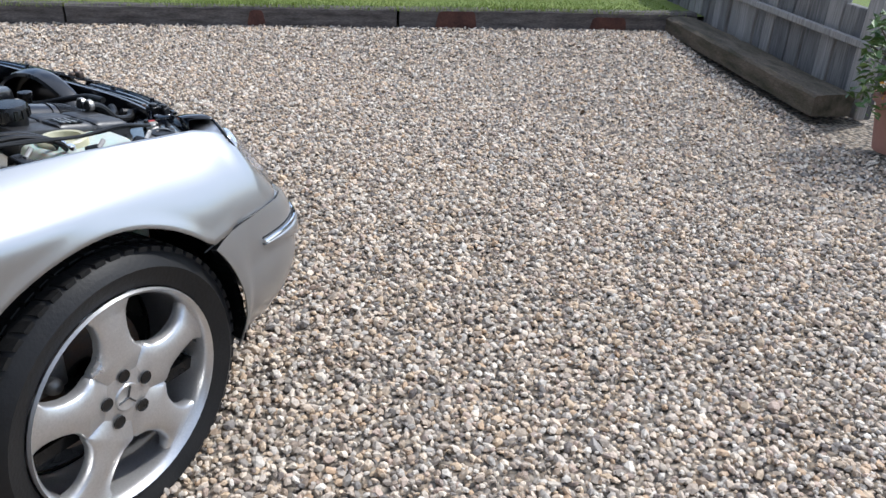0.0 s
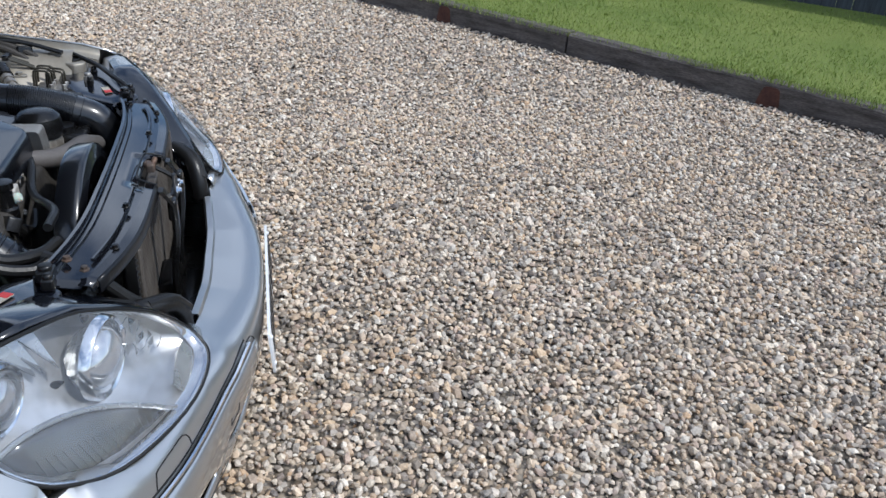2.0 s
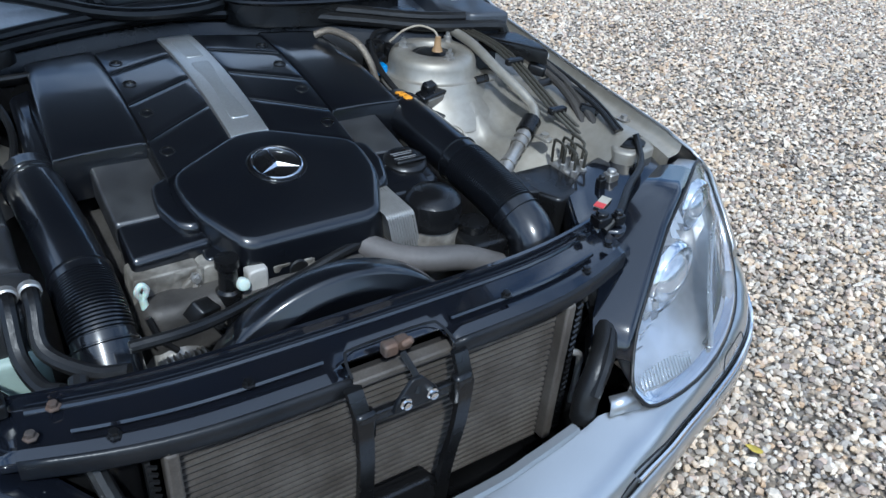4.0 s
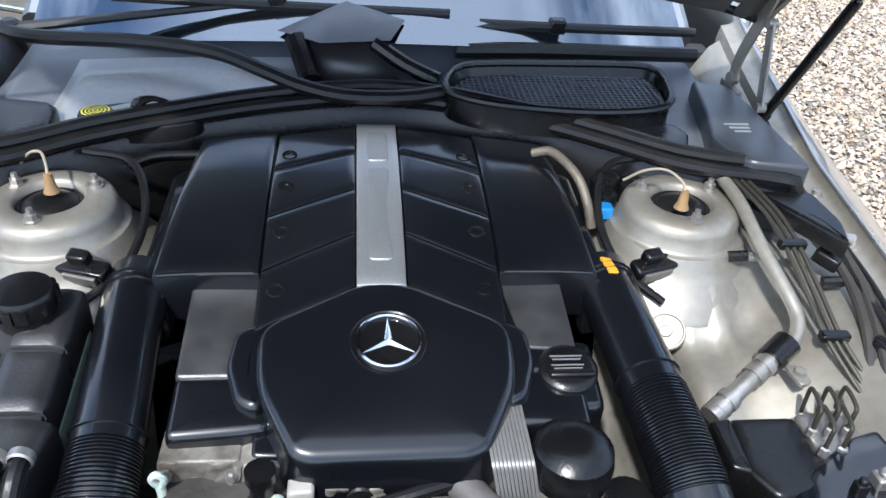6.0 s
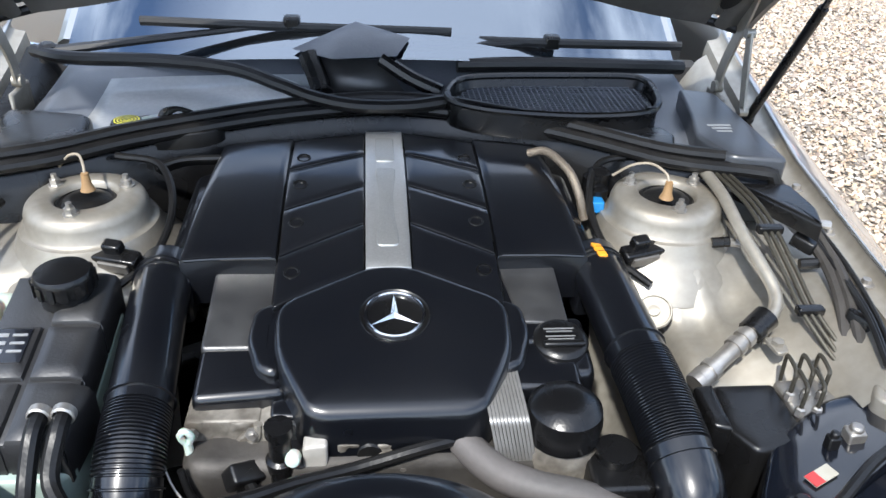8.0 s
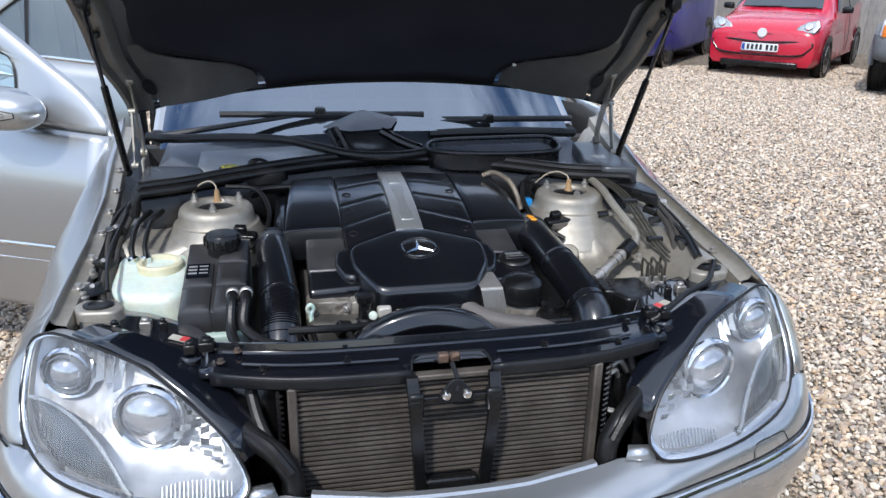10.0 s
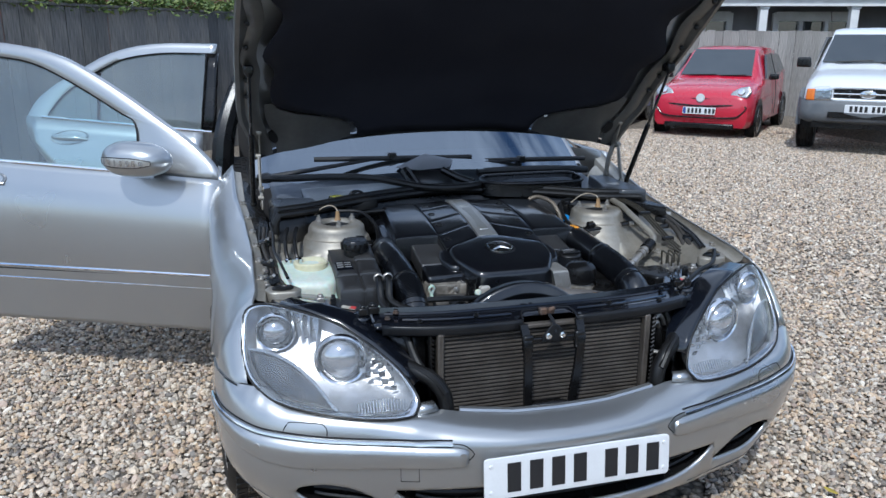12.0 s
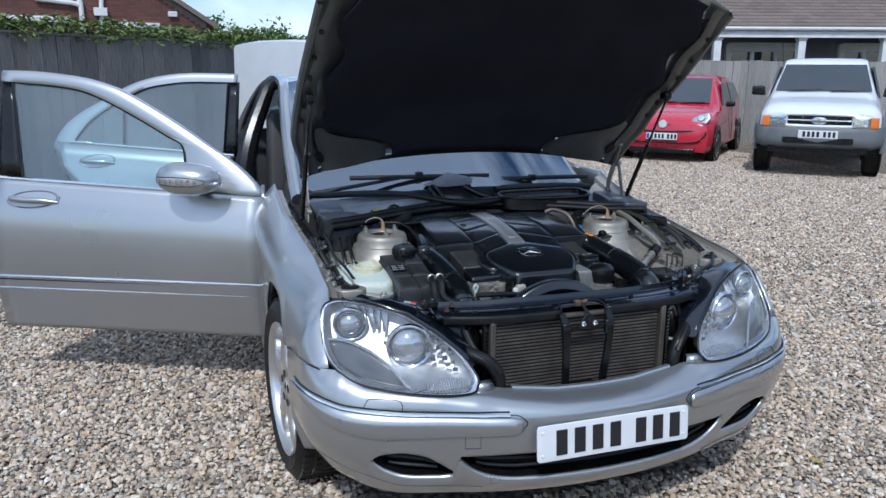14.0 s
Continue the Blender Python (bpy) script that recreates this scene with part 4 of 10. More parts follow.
    for s in (-1, 1):
        idx = [i for i in range(n) if s * nose_line[i].x > 0.281 and nose_line[i].y < 0.455]
        rows = []
        for k, o in ((0.0, 0.001), (0.04, -0.007), (0.10, -0.0085), (0.5, -0.009), (1.0, -0.0088)):
            row = []
            for i in idx:
                ax = abs(nose_line[i].x)
                lo, hi = lerp_table(under, ax), lerp_table(strip, ax) - 0.004
                z = lo + (max(hi, lo + 0.001) - lo) * k
                row.append(nose_skin(i, z) + (nose_at(i, z, o) - nose_at(i, z, 0)))
            rows.append(row)
        bm = B()
        loft(bm, rows)
        part("rubbing_panel", bm, SILVER, b, "silver rubbing panel", smooth=50, solid=0.003, offset=1)
        for lift, rad, mt, nm, out in ((0.001, 0.0050, CHROME, "bright_strip", -0.006), (0.0085, 0.0028, BLACK_RUBBER, "seam", 0.001), (-1, 0.0016, BLACK_RUBBER, "seam", 0.0005)):
            bm = B()
            pts = []
            for i in idx:
                ax = abs(nose_line[i].x)
                if lift > 0 and ax < 0.325:
                    continue
                z = lerp_table(under, ax) - 0.001 if lift < 0 else lerp_table(strip, ax) + lift
                pts.append(nose_skin(i, z) + (nose_at(i, z, out) - nose_at(i, z, 0)))
            tube(bm, pts, rad, 8, 1)
            part(nm, bm, mt, b)
        bm = B()
        tube(bm, [nose_skin(nose_index(s * x), z) for x, z in ((0.326, 0.468), (0.305, 0.465), (0.29, 0.457), (0.282, 0.44), (0.287, 0.423), (0.30, 0.411))], 0.0016, 6, 3)
        part("seam", bm, BLACK_RUBBER, b)
        # crease along the chin
        bm = B()
        tube(bm, [nose_skin(i, lerp_table([(0.40, 0.222), (0.47, 0.227), (0.652, 0.231), (0.796, 0.269), (0.869, 0.301)], abs(nose_line[i].x))) for i in range(n) if 0.40 < s * nose_line[i].x < 0.88], 0.0012, 5, 1)
        part("seam", bm, GREY_FLOCK, b)
    # lamp washer flaps and towing-eye cover: fine joints
    flap = [(0.742, 0.490), (0.735, 0.512), (0.721, 0.517), (0.680, 0.517), (0.647, 0.515), (0.637, 0.502), (0.635, 0.488)]
    for outline, closed in (([(-x, z) for x, z in flap], False), (flap, False), ([(-0.459, 0.405), (-0.458, 0.364), (-0.411, 0.364), (-0.411, 0.405)], True)):
        bm = B()
        tube(bm, [tuple(nose_skin(nose_index(px), pz)) for px, pz in outline], 0.0015, 5, 1 if closed else 2, closed)
        part("joint", bm, BLACK_RUBBER, b)
    # parking sensors
    for x, z in ((-0.30, 0.44), (0.30, 0.44), (-0.57, 0.437), (0.57, 0.437), (-0.80, 0.45), (0.80, 0.45)):
        bm = B()
        p = nose_at(nose_index(x), z, -0.008)
        lathe(bm, [(0.0, 0.003), (0.009, 0.003), (0.011, 0.0), (0.0105, -0.006)], 14, Matrix.Translation(p) @ pose(0, 0, 0, 90, 0, math.copysign((14, 20, 38)[(abs(x) > 0.4) + (abs(x) > 0.7)], -x) * -1))
        part("parking_sensor", bm, SILVER, b)
    # bright inner lip before the radiator, and the two horns of the shell
    bm = B()
    i0, i1 = nose_index(-0.30), nose_index(0.30)
    edge = lambda i: (lerp_table(BROW_TOP, abs(nose_line[i].x)), lerp_table(BROW_DEEP, abs(nose_line[i].x)))
    loft(bm, [[nose_at(i, edge(i)[0] + z, edge(i)[1] + d) for i in range(i0, i1 + 1)] for z, d in ((0.001, -0.002), (0.007, 0.002), (0.007, 0.016), (0.0, 0.020), (-0.03, 0.022))])
    part("shell_lip", bm, SILVER, b, smooth=40)
    for s in (-1, 1):
        bm = B()
        loft(bm, [[(s * 0.340, 0.152, 0.520), (s * 0.400, 0.140, 0.520)], [(s * 0.348, 0.162, 0.536), (s * 0.400, 0.150, 0.538)], [(s * 0.352, 0.174, 0.541), (s * 0.400, 0.162, 0.544)]])
        part("shell_horn", bm, SILVER, b, smooth=30, solid=0.003)
    return b


FENDER_TOP = [(0.322, 0.578), (0.331, 0.606), (0.378, 0.655), (0.428, 0.725), (0.438, 0.752), (0.46, 0.764), (0.52, 0.782), (0.80, 0.814), (1.1, 0.845), (1.33, 0.888), (1.5, 0.930), (1.6, 0.962), (1.66, 0.972)]
FENDER_OUT = [(0.322, 0.842), (0.36, 0.868), (0.43, 0.892), (0.55, 0.904), (0.72, 0.912), (0.9, 0.917), (1.2, 0.919), (1.45, 0.918), (1.66, 0.914)]
FENDER_IN = [(0.322, 0.816), (0.331, 0.818), (0.378, 0.826), (0.428, 0.816), (0.438, 0.790), (0.50, 0.778), (0.8, 0.775), (1.1, 0.788), (1.33, 0.808), (1.6, 0.813), (1.66, 0.813)]


def fender_low(y):
    d = y - WHEEL_Y
    low = 0.20
    if abs(d) < ARCH_R:
        low = max(low, WHEEL_Z + math.sqrt(ARCH_R ** 2 - d * d))
    if y < WHEEL_Y:
        # the joint between wing and bumper falls from the lamp to the arch
        low = max(low, seam_z(y))
    return low


def fender(s):
    bm = B()
    ys = sorted(set([0.322, 0.331, 0.345, 0.36, 0.378, 0.395, 0.412, 0.428, 0.433, 0.438, 0.448, 0.46, 0.48, 0.5, 0.52, 0.56, 0.6, 0.64] + [WHEEL_Y + ARCH_R * math.sin(radians(a)) for a in range(-50, 91, 5)] + steps(1.28, 1.60, 8)))
    rows = []
    for y in ys:
        zt, xo, xi = lerp_table(FENDER_TOP, y), lerp_table(FENDER_OUT, y), lerp_table(FENDER_IN, y)
        low = fender_low(y)
        row = []
        for t in steps(0, 1, 22):
            z = zt + (low - zt) * t ** 1.35
            k = min(1, (zt - z) / max(zt - 0.55, 0.05))
            full = ease((y - 0.6) / 0.5)
            round_in = 1 - (1 - k) ** 2.6
            shoulder = 1 - (1 - min(1, k / 0.42)) ** 1.8
            x = xi + (xo - xi) * (round_in + (shoulder - round_in) * full)
            x -= 0.02 * (ease((0.55 - z) / 0.35) + 0.8 * full * ease((0.80 - z) / 0.2))
            lip = ease((low + 0.035 - z) / 0.035) if low > 0.3 and 0.55 < y < 1.27 else 0
            row.append((s * (x + lip * 0.006), y, z))
        rows.append(row)
    loft(bm, rows)
    f = part("front_wing", bm, SILVER, car, "silver painted front wing", smooth=60, solid=0.006, offset=1 if s > 0 else -1)
    # seam to the bumper
    bm = B()
    tube(bm, [(s * (lerp_table(FENDER_OUT, y) + 0.002), y, seam_z(y)) for y in steps(0.322, 0.64, 14)], 0.0022, 6, 1)
    part("seam", bm, BLACK_RUBBER, f)
    # bright bonnet channel inside the wing
    bm = B()
    rows = []
    for y in steps(0.48, 1.58, 24):
        zt, xi = lerp_table(FENDER_TOP, y), lerp_table(FENDER_IN, y)
        rows.append([(s * xi, y, zt - 0.001), (s * (xi - 0.003), y, zt - 0.014), (s * (xi - 0.010), y, zt - 0.020), (s * (xi - 0.030), y, zt - 0.024), (s * (xi - 0.034), y, zt - 0.05), (s * (xi - 0.036), y, zt - 0.10)])
    loft(bm, rows)
    part("bonnet_channel", bm, SILVER_INNER, f, "bare silver channel along the wing", smooth=40)
    # gutter between channel and inner wing
    bm = B()
    rows = []
    for y in steps(0.50, 1.56, 20):
        zt, xi = lerp_table(FENDER_TOP, y), lerp_table(FENDER_IN, y)
        rows.append([(s * (xi - 0.034), y, zt - 0.045), (s * (xi - 0.055), y, zt - 0.060), (s * 0.705, y, min(zt - 0.055, 0.80)), (s * 0.690, y, 0.70)])
    loft(bm, rows)
    part("gutter", bm, BLACK_PLASTIC if s < 0 else SILVER_INNER, f, "gutter beside the inner wing", smooth=40)
    for y in steps(0.62, 1.30, 6):
        bm = B()
        zt, xi = lerp_table(FENDER_TOP, y), lerp_table(FENDER_IN, y)
        lathe(bm, [(0, 0.012), (0.007, 0.011), (0.008, 0.004), (0.014, 0.003), (0.014, 0)], 10, pose(s * (xi - 0.020), y, zt - 0.023))
        part("bolt", bm, ALU, f)
    # wheel housing
    bm = B()
    rows = []
    for a in range(-10, 191, 10):
        c = math.cos(radians(a)) * (ARCH_R + 0.004)
        d = math.sin(radians(a)) * (ARCH_R + 0.004)
        rows.append([(s * 0.89, WHEEL_Y + c, WHEEL_Z + d), (s * 0.60, WHEEL_Y + c, WHEEL_Z + d), (s * 0.58, WHEEL_Y + c * 0.5, WHEEL_Z + d * 0.5), (s * 0.58, WHEEL_Y, WHEEL_Z)])
    loft(bm, rows)
    part("wheel_housing", bm, BLACK_PLASTIC, f, "black wheel arch liner")
    return f


bumper()
fender(-1)
fender(1)


def number_plate(parent, m, marks, wide=0.52, high=0.111, band=None):
    """A white plate; its characters are plain bars."""
    bm = B()
    slab(bm, [(-wide / 2, -high / 2), (wide / 2, -high / 2), (wide / 2, high / 2), (-wide / 2, high / 2)], 0.0, 0.006, 0.0015, 0.012, m)
    p = part("number_plate", bm, PLATE_WHITE, parent, "white number plate")
    if band:
        part("band", box(B(), (-wide / 2 + 0.03, 0, 0.001), (0.045, high * 0.86, 0.002), m), PLATE_BLUE, p)
    x = -wide / 2 + (0.055 if not band else 0.075)
    for k in marks:
        if k:
            part("bar", box(B(), (x + 0.024, 0, 0.0012), (0.036, high * 0.70, 0.0022), m), PLATE_BLACK, p)
            x += 0.0605
        else:
            x += 0.028
    for sx in (-1, 1):
        for sy in (-1, 1):
            bm = B()
            lathe(bm, [(0, 0.004), (0.004, 0.0035), (0.0055, 0.0)], 10, m @ pose(sx * (wide / 2 - 0.017), sy * (high / 2 - 0.02), 0))
            part("screw", bm, PLATE_WHITE, p)
    return p


number_plate(car, pose(-0.001, 0.013, 0.384, 90 - 5, 0, 0), (1, 1, 1, 1, 0, 1, 1, 1))

# headlamp outline and face, for the left lamp; the right one mirrors it
LAMP = [(0.395, 0.560), (0.402, 0.534), (0.428, 0.522), (0.529, 0.527), (0.642, 0.538), (0.742, 0.552), (0.790, 0.576), (0.815, 0.606), (0.823, 0.655), (0.813, 0.725), (0.787, 0.752), (0.739, 0.759), (0.648, 0.745), (0.571, 0.721), (0.491, 0.669), (0.431, 0.617)]


def lamp_face(x, z):
    return -0.0637 - 1.0223 * x + 0.8268 * z + 1.0949 * x * x


def headlamp(s):
    t = new("headlamp")
    t.parent = car
    t["label"] = "clear glass headlamp with bright reflectors"
    pts = [Vector(p[:2]) for p in [(q.x, q.y) for q in curve_points([(x, z, 0) for x, z in LAMP], 3, True)]]
    c = sum(pts, Vector((0, 0))) / len(pts)

    def ring(k, back, bulge=0.0):
        out = []
        for p in pts:
            q = c + (p - c) * k
            out.append(Vector((s * q.x, lamp_face(q.x, q.y) + back - bulge * (1 - k * k), q.y)))
        return out
    bm = B()
    loft(bm, [ring(k, 0.0, 0.026) for k in (1.0, 0.93, 0.8, 0.6, 0.4, 0.2, 0.05)], True)
    bm.verts.ensure_lookup_table()
    bm.faces.new(bm.verts[-len(pts):])
    g = part("lens", bm, LAMP_GLASS, t, "clear plastic lens", smooth=60)
    g.visible_shadow = False
    bm = B()
    loft(bm, [ring(1.0, 0.003), ring(0.97, 0.03), ring(0.93, 0.055), ring(0.80, 0.085), ring(0.4, 0.095), ring(0.05, 0.095)], True)
    part("housing", bm, LAMP_HOUSING, t, "frosted bright inner housing", smooth=30)
    bm = B()
    tube(bm, ring(1.006, 0.002), 0.0034, 8, 1, True)
    part("gasket", bm, BLACK_RUBBER, t)
    bm = B()
    loft(bm, [ring(0.992, 0.003), ring(0.975, 0.004), ring(0.955, 0.010), ring(0.945, 0.022)], True)
    part("rim", bm, CHROME, t, "bright rim inside the lens", smooth=60)
    # broken bright facets towards the grille
    rng = random.Random(31)
    for k in range(26):
        x, z = 0.452 + 0.018 * (k % 5) + rng.uniform(-0.004, 0.004), 0.572 + 0.017 * (k // 5) + 0.010 * (k % 5) + rng.uniform(-0.003, 0.003)
        y = lamp_face(x, z) + 0.046
        b1 = B()
        b1.faces.new([b1.verts.new((s * (x + dx), y + rng.uniform(-0.006, 0.006), z + dz)) for dx, dz in ((-0.008, -0.007), (0.008, -0.007), (0.008, 0.007), (-0.008, 0.007))])
        part("reflector_facet", b1, LAMP_GREY if k % 3 else LAMP_SMOKE, t, smooth=0, solid=0.0015)

    tilt = lambda x, z, back: Matrix.Translation((s * x, lamp_face(x, z) + back, z)) @ pose(0, 0, 0, 90, 0, s * 14)

    def bezel_ring(x, z, r, wide, back, mat, parent):
        b1 = B()
        lathe(b1, [(r - wide, -0.006), (r - wide * 0.6, 0.004), (r, 0.007), (r + wide * 0.5, 0.003), (r + wide * 0.7, -0.010)], 40, tilt(x, z, back))
        return part("lamp_ring", b1, mat, parent, "bright ring round the lamp")

    # outer lamp: a projector lens inside two rings
    m = tilt(0.735, 0.690, 0.040)
    b1 = B()
    lathe(b1, [(0.050, -0.004), (0.046, -0.014), (0.041, -0.020), (0.038, -0.012)], 36, m)
    u = part("reflector", b1, LAMP_GREY, t, "round lamp bowl")
    b1 = B()
    lathe(b1, [(0.038, -0.014), (0.036, 0.002), (0.028, 0.014), (0.016, 0.021), (0, 0.023)], 32, m)
    part("projector", b1, PROJECTOR, u, "clear projector lens")
    bezel_ring(0.735, 0.690, 0.050, 0.006, 0.036, CHROME, u)
    bezel_ring(0.735, 0.690, 0.040, 0.003, 0.034, LAMP_GREY, u)
    # inner lamp: a faceted bowl with a capped bulb
    m = tilt(0.575, 0.635, 0.050)
    rng = random.Random(14)
    b1 = B()
    lathe(b1, [(0.062, -0.002), (0.058, -0.014), (0.048, -0.030), (0.034, -0.042), (0.016, -0.049)], 26, m)
    for v in b1.verts:
        v.co += Vector((rng.uniform(-1, 1), rng.uniform(-1, 1), rng.uniform(-1, 1))) * 0.0017
    u = part("reflector", b1, LAMP_GREY, t, "faceted reflector bowl", smooth=0)
    b1 = B()
    lathe(b1, [(0.054, -0.010), (0.051, 0.006), (0.042, 0.018), (0.028, 0.026), (0.014, 0.0295), (0, 0.030)], 36, m)
    part("projector", b1, PROJECTOR, u, "clear domed lamp glass")
    bezel_ring(0.575, 0.635, 0.066, 0.007, 0.044, CHROME, u)
    # bright blades between the two lamps
    for k in range(6):
        b1 = B()
        xa, za = 0.630 + 0.016 * k, 0.672 + 0.006 * k
        xb, zb = 0.618 + 0.022 * k, 0.722 + 0.004 * k
        q = [Vector((s * x, lamp_face(x, z) + 0.055 - 0.012 * (j % 2) + 0.006 * (k % 2), z)) for j, (x, z) in enumerate(((xa, za), (xa + 0.014, za - 0.002), (xb + 0.018, zb), (xb, zb + 0.002)))]
        b1.faces.new([b1.verts.new(p) for p in q])
        part("reflector_blade", b1, LAMP_GREY, t, smooth=0, solid=0.002)
    # smoky fluted chamber below, under a curved bright edge
    brow = [(0.806, 0.650), (0.775, 0.652), (0.735, 0.645), (0.695, 0.628), (0.660, 0.603), (0.630, 0.572), (0.612, 0.550), (0.600, 0.541)]
    foot = [(0.800, 0.618), (0.785, 0.588), (0.745, 0.563), (0.705, 0.553), (0.670, 0.548), (0.640, 0.543), (0.615, 0.540), (0.600, 0.538)]
    bm = B()
    loft(bm, [[(s * (x + (x2 - x) * w), lamp_face(x + (x2 - x) * w, z + (z2 - z) * w) + 0.014 + 0.016 * w, z + (z2 - z) * w) for (x, z), (x2, z2) in zip(brow, foot)] for w in steps(0, 1, 6)])
    ch = part("indicator_chamber", bm, LAMP_SMOKE, t, "smoky fluted indicator chamber", smooth=50, solid=0.002)
    bm = B()
    tube(bm, [(s * x, lamp_face(x, z) + 0.012, z + 0.002) for x, z in brow], 0.0045, 8, 4)
    part("bright_line", bm, LAMP_GREY, t)
    for k in range(24):
        x = 0.575 + k * 0.0092
        z1, z0 = lerp_table(sorted(brow), x) - 0.006, lerp_table(sorted(foot), x) + 0.002
        if z1 - z0 < 0.008:
            continue
        z1 = z0 + (z1 - z0) * 0.55
        bm = B()
        rod(bm, (s * x, lamp_face(x, z0) + 0.027, z0), (s * x, lamp_face(x, z1) + 0.013, z1), 0.0010, 5)
        part("flute", bm, LAMP_SMOKE, ch)
    for k in range(17):
        bm = B()
        x = 0.425 + k * 0.0076
        z0, z1 = 0.531, 0.550 + 0.008 * math.sin(math.pi * k / 16)
        tube(bm, [(s * x, lamp_face(x, z0) + 0.024, z0), (s * x, lamp_face(x, z1) + 0.024, z1)], 0.0024, 6, 1)
        part("flute", bm, LAMP_GREY, t)
    # black trim along the upper edge
    bm = B()
    rows = []
    up = [(0.400, 0.585), (0.431, 0.625), (0.491, 0.677), (0.571, 0.729), (0.648, 0.753), (0.72, 0.766)]
    for k, (x, z) in enumerate(up):
        y = lamp_face(x, z)
        w = 0.024 + 0.036 * math.sin(math.pi * (k + 0.6) / 6.2)
        rows.append([(s * x, y - 0.002, z), (s * (x - 0.008), y + w * 0.2, z + 0.003), (s * (x - 0.03), y + w * 0.75, z + 0.004), (s * (x - 0.046), y + w * 1.1, z + 0.0), (s * (x - 0.050), y + w * 1.15, z - 0.05)])
    loft(bm, rows)
    part("upper_trim", bm, BLACK_PAINT, t, "black plastic trim over the lamp", smooth=50, solid=0.004)
    return t


PROJECTOR = material("projector_glass", (0.58, 0.59, 0.60), 0.08, 0.75, (0.42, 0.43, 0.44), 20.0, 0, 100.0, 1.0)
headlamp(1)
headlamp(-1)


SPOKE = [(0.23, 0.20), (0.38, 0.275), (0.42, 0.235), (0.46, 0.192), (0.54, 0.155), (0.64, 0.142), (0.74, 0.150), (0.82, 0.175), (0.88, 0.225), (0.92, 0.300), (0.95, 0.41), (0.97, 0.53)]


def wheel(parent, m, r=WHEEL_R, rim=0.250, width=0.22, spokes=5, five=True, alloy=None, cap=True):
    """A tyre on a cast wheel with broad spokes; its axle is local x, its face -x."""
    alloy = alloy or ALLOY
    w = new("wheel")
    w.parent = parent
    w.matrix_basis = m
    turn = pose(0, 0, 0, 0, -90, 0)
    bm = B()
    h = width / 2
    lathe(bm, [(rim * 0.98, h - 0.02), (rim + 0.004, h - 0.006), (rim + 0.03, h + 0.004), (rim + (r - rim) * 0.55, h + 0.010), (r - 0.018, h - 0.004), (r - 0.004, h - 0.022), (r, h - 0.06), (r, -h + 0.06), (r - 0.004, -h + 0.022), (r - 0.03, -h), (rim, -h + 0.01), (rim * 0.95, -h + 0.02)], 64, turn)
    tyre = part("tyre", bm, TYRE, w, "worn black tyre")
    for k in range(4):
        bm = B()
        x = -h + 0.05 + k * (width - 0.10) / 3
        lathe(bm, [(r + 0.0015, x - 0.004), (r + 0.0015, x + 0.004)], 64, turn)
        part("groove", bm, BLACK_PLASTIC, tyre)
    if cap:
        # tread blocks
        bm = B()
        for row, (xa, xb) in enumerate(((-h + 0.012, -h + 0.045), (-h + 0.055, -0.032), (-0.024, 0.024), (0.032, h - 0.055), (h - 0.045, h - 0.012))):
            for k in range(58):
                a = 2 * math.pi * (k + 0.5 * (row % 2)) / 58
                top = r + (0.004 if 0 < row < 4 else -0.001)
                lo = r - 0.012
                q = []
                for rad in (lo, top):
                    for x, da in ((-xa, -0.036), (-xb, -0.036 + 0.015 * (row - 2)), (-xb, 0.036 + 0.015 * (row - 2)), (-xa, 0.036)):
                        q.append(bm.verts.new((x, rad * math.cos(a + da), rad * math.sin(a + da))))
                bm.faces.new(q[4:])
                for j in range(4):
                    bm.faces.new((q[j], q[(j + 1) % 4], q[4 + (j + 1) % 4], q[4 + j]))
        tagged(part("tread", bm, TYRE, tyre, smooth=0), kind="stuff")
    bm = B()
    lathe(bm, [(rim * 0.97, -h + 0.02), (rim * 0.93, 0), (rim * 0.93, h - 0.05), (rim * 0.97, h - 0.018), (rim, h - 0.004), (rim * 0.985, h + 0.003), (rim * 0.955, h - 0.004), (rim * 0.935, h - 0.018), (rim * 0.925, h - 0.05)], 64, turn)
    rm = part("rim", bm, alloy, w, "cast alloy rim")
    bm = B()
    lathe(bm, [(0, h - 0.018), (0.03, h - 0.018), (0.07, h - 0.020), (0.094, h - 0.024), (0.100, h - 0.034), (0.10, h - 0.06)], 40, turn)
    hub = part("hub", bm, alloy, w)
    for k in range(spokes):
        a = 2 * math.pi * k / spokes + 0.297
        bm = B()
        rows = []
        for t in steps(0, 1, 22):
            rad = 0.055 + (rim * 0.955 - 0.055) * t
            half = lerp_table(SPOKE, rad / rim) * rim
            if not five:
                half = 0.020 + 0.02 * t ** 3
            x = h - 0.020 - 0.004 * t + 0.012 * math.sin(math.pi * t * 0.9)
            ca, sa = math.cos(a), math.sin(a)
            row = []
            for q, dx in ((-1, -0.032), (-1, -0.008), (-0.82, 0.0), (0, 0.002), (0.82, 0.0), (1, -0.008), (1, -0.032)):
                row.append((-(x + dx), rad * ca - q * half * sa, rad * sa + q * half * ca))
            rows.append(row)
        loft(bm, rows, True, True)
        part("spoke", bm, alloy, rm, smooth=50)
        if cap:
            bm = B()
            a2 = a
            lathe(bm, [(0, 0.0005), (0.0125, 0.0005), (0.0145, 0.002), (0.0155, 0)], 16, pose(-(h - 0.0140), 0.056 * math.cos(a2), 0.056 * math.sin(a2), 0, -90, 0))
            part("bolt_hole", bm, BLACK_PLASTIC, hub, "dark wheel bolt hole")
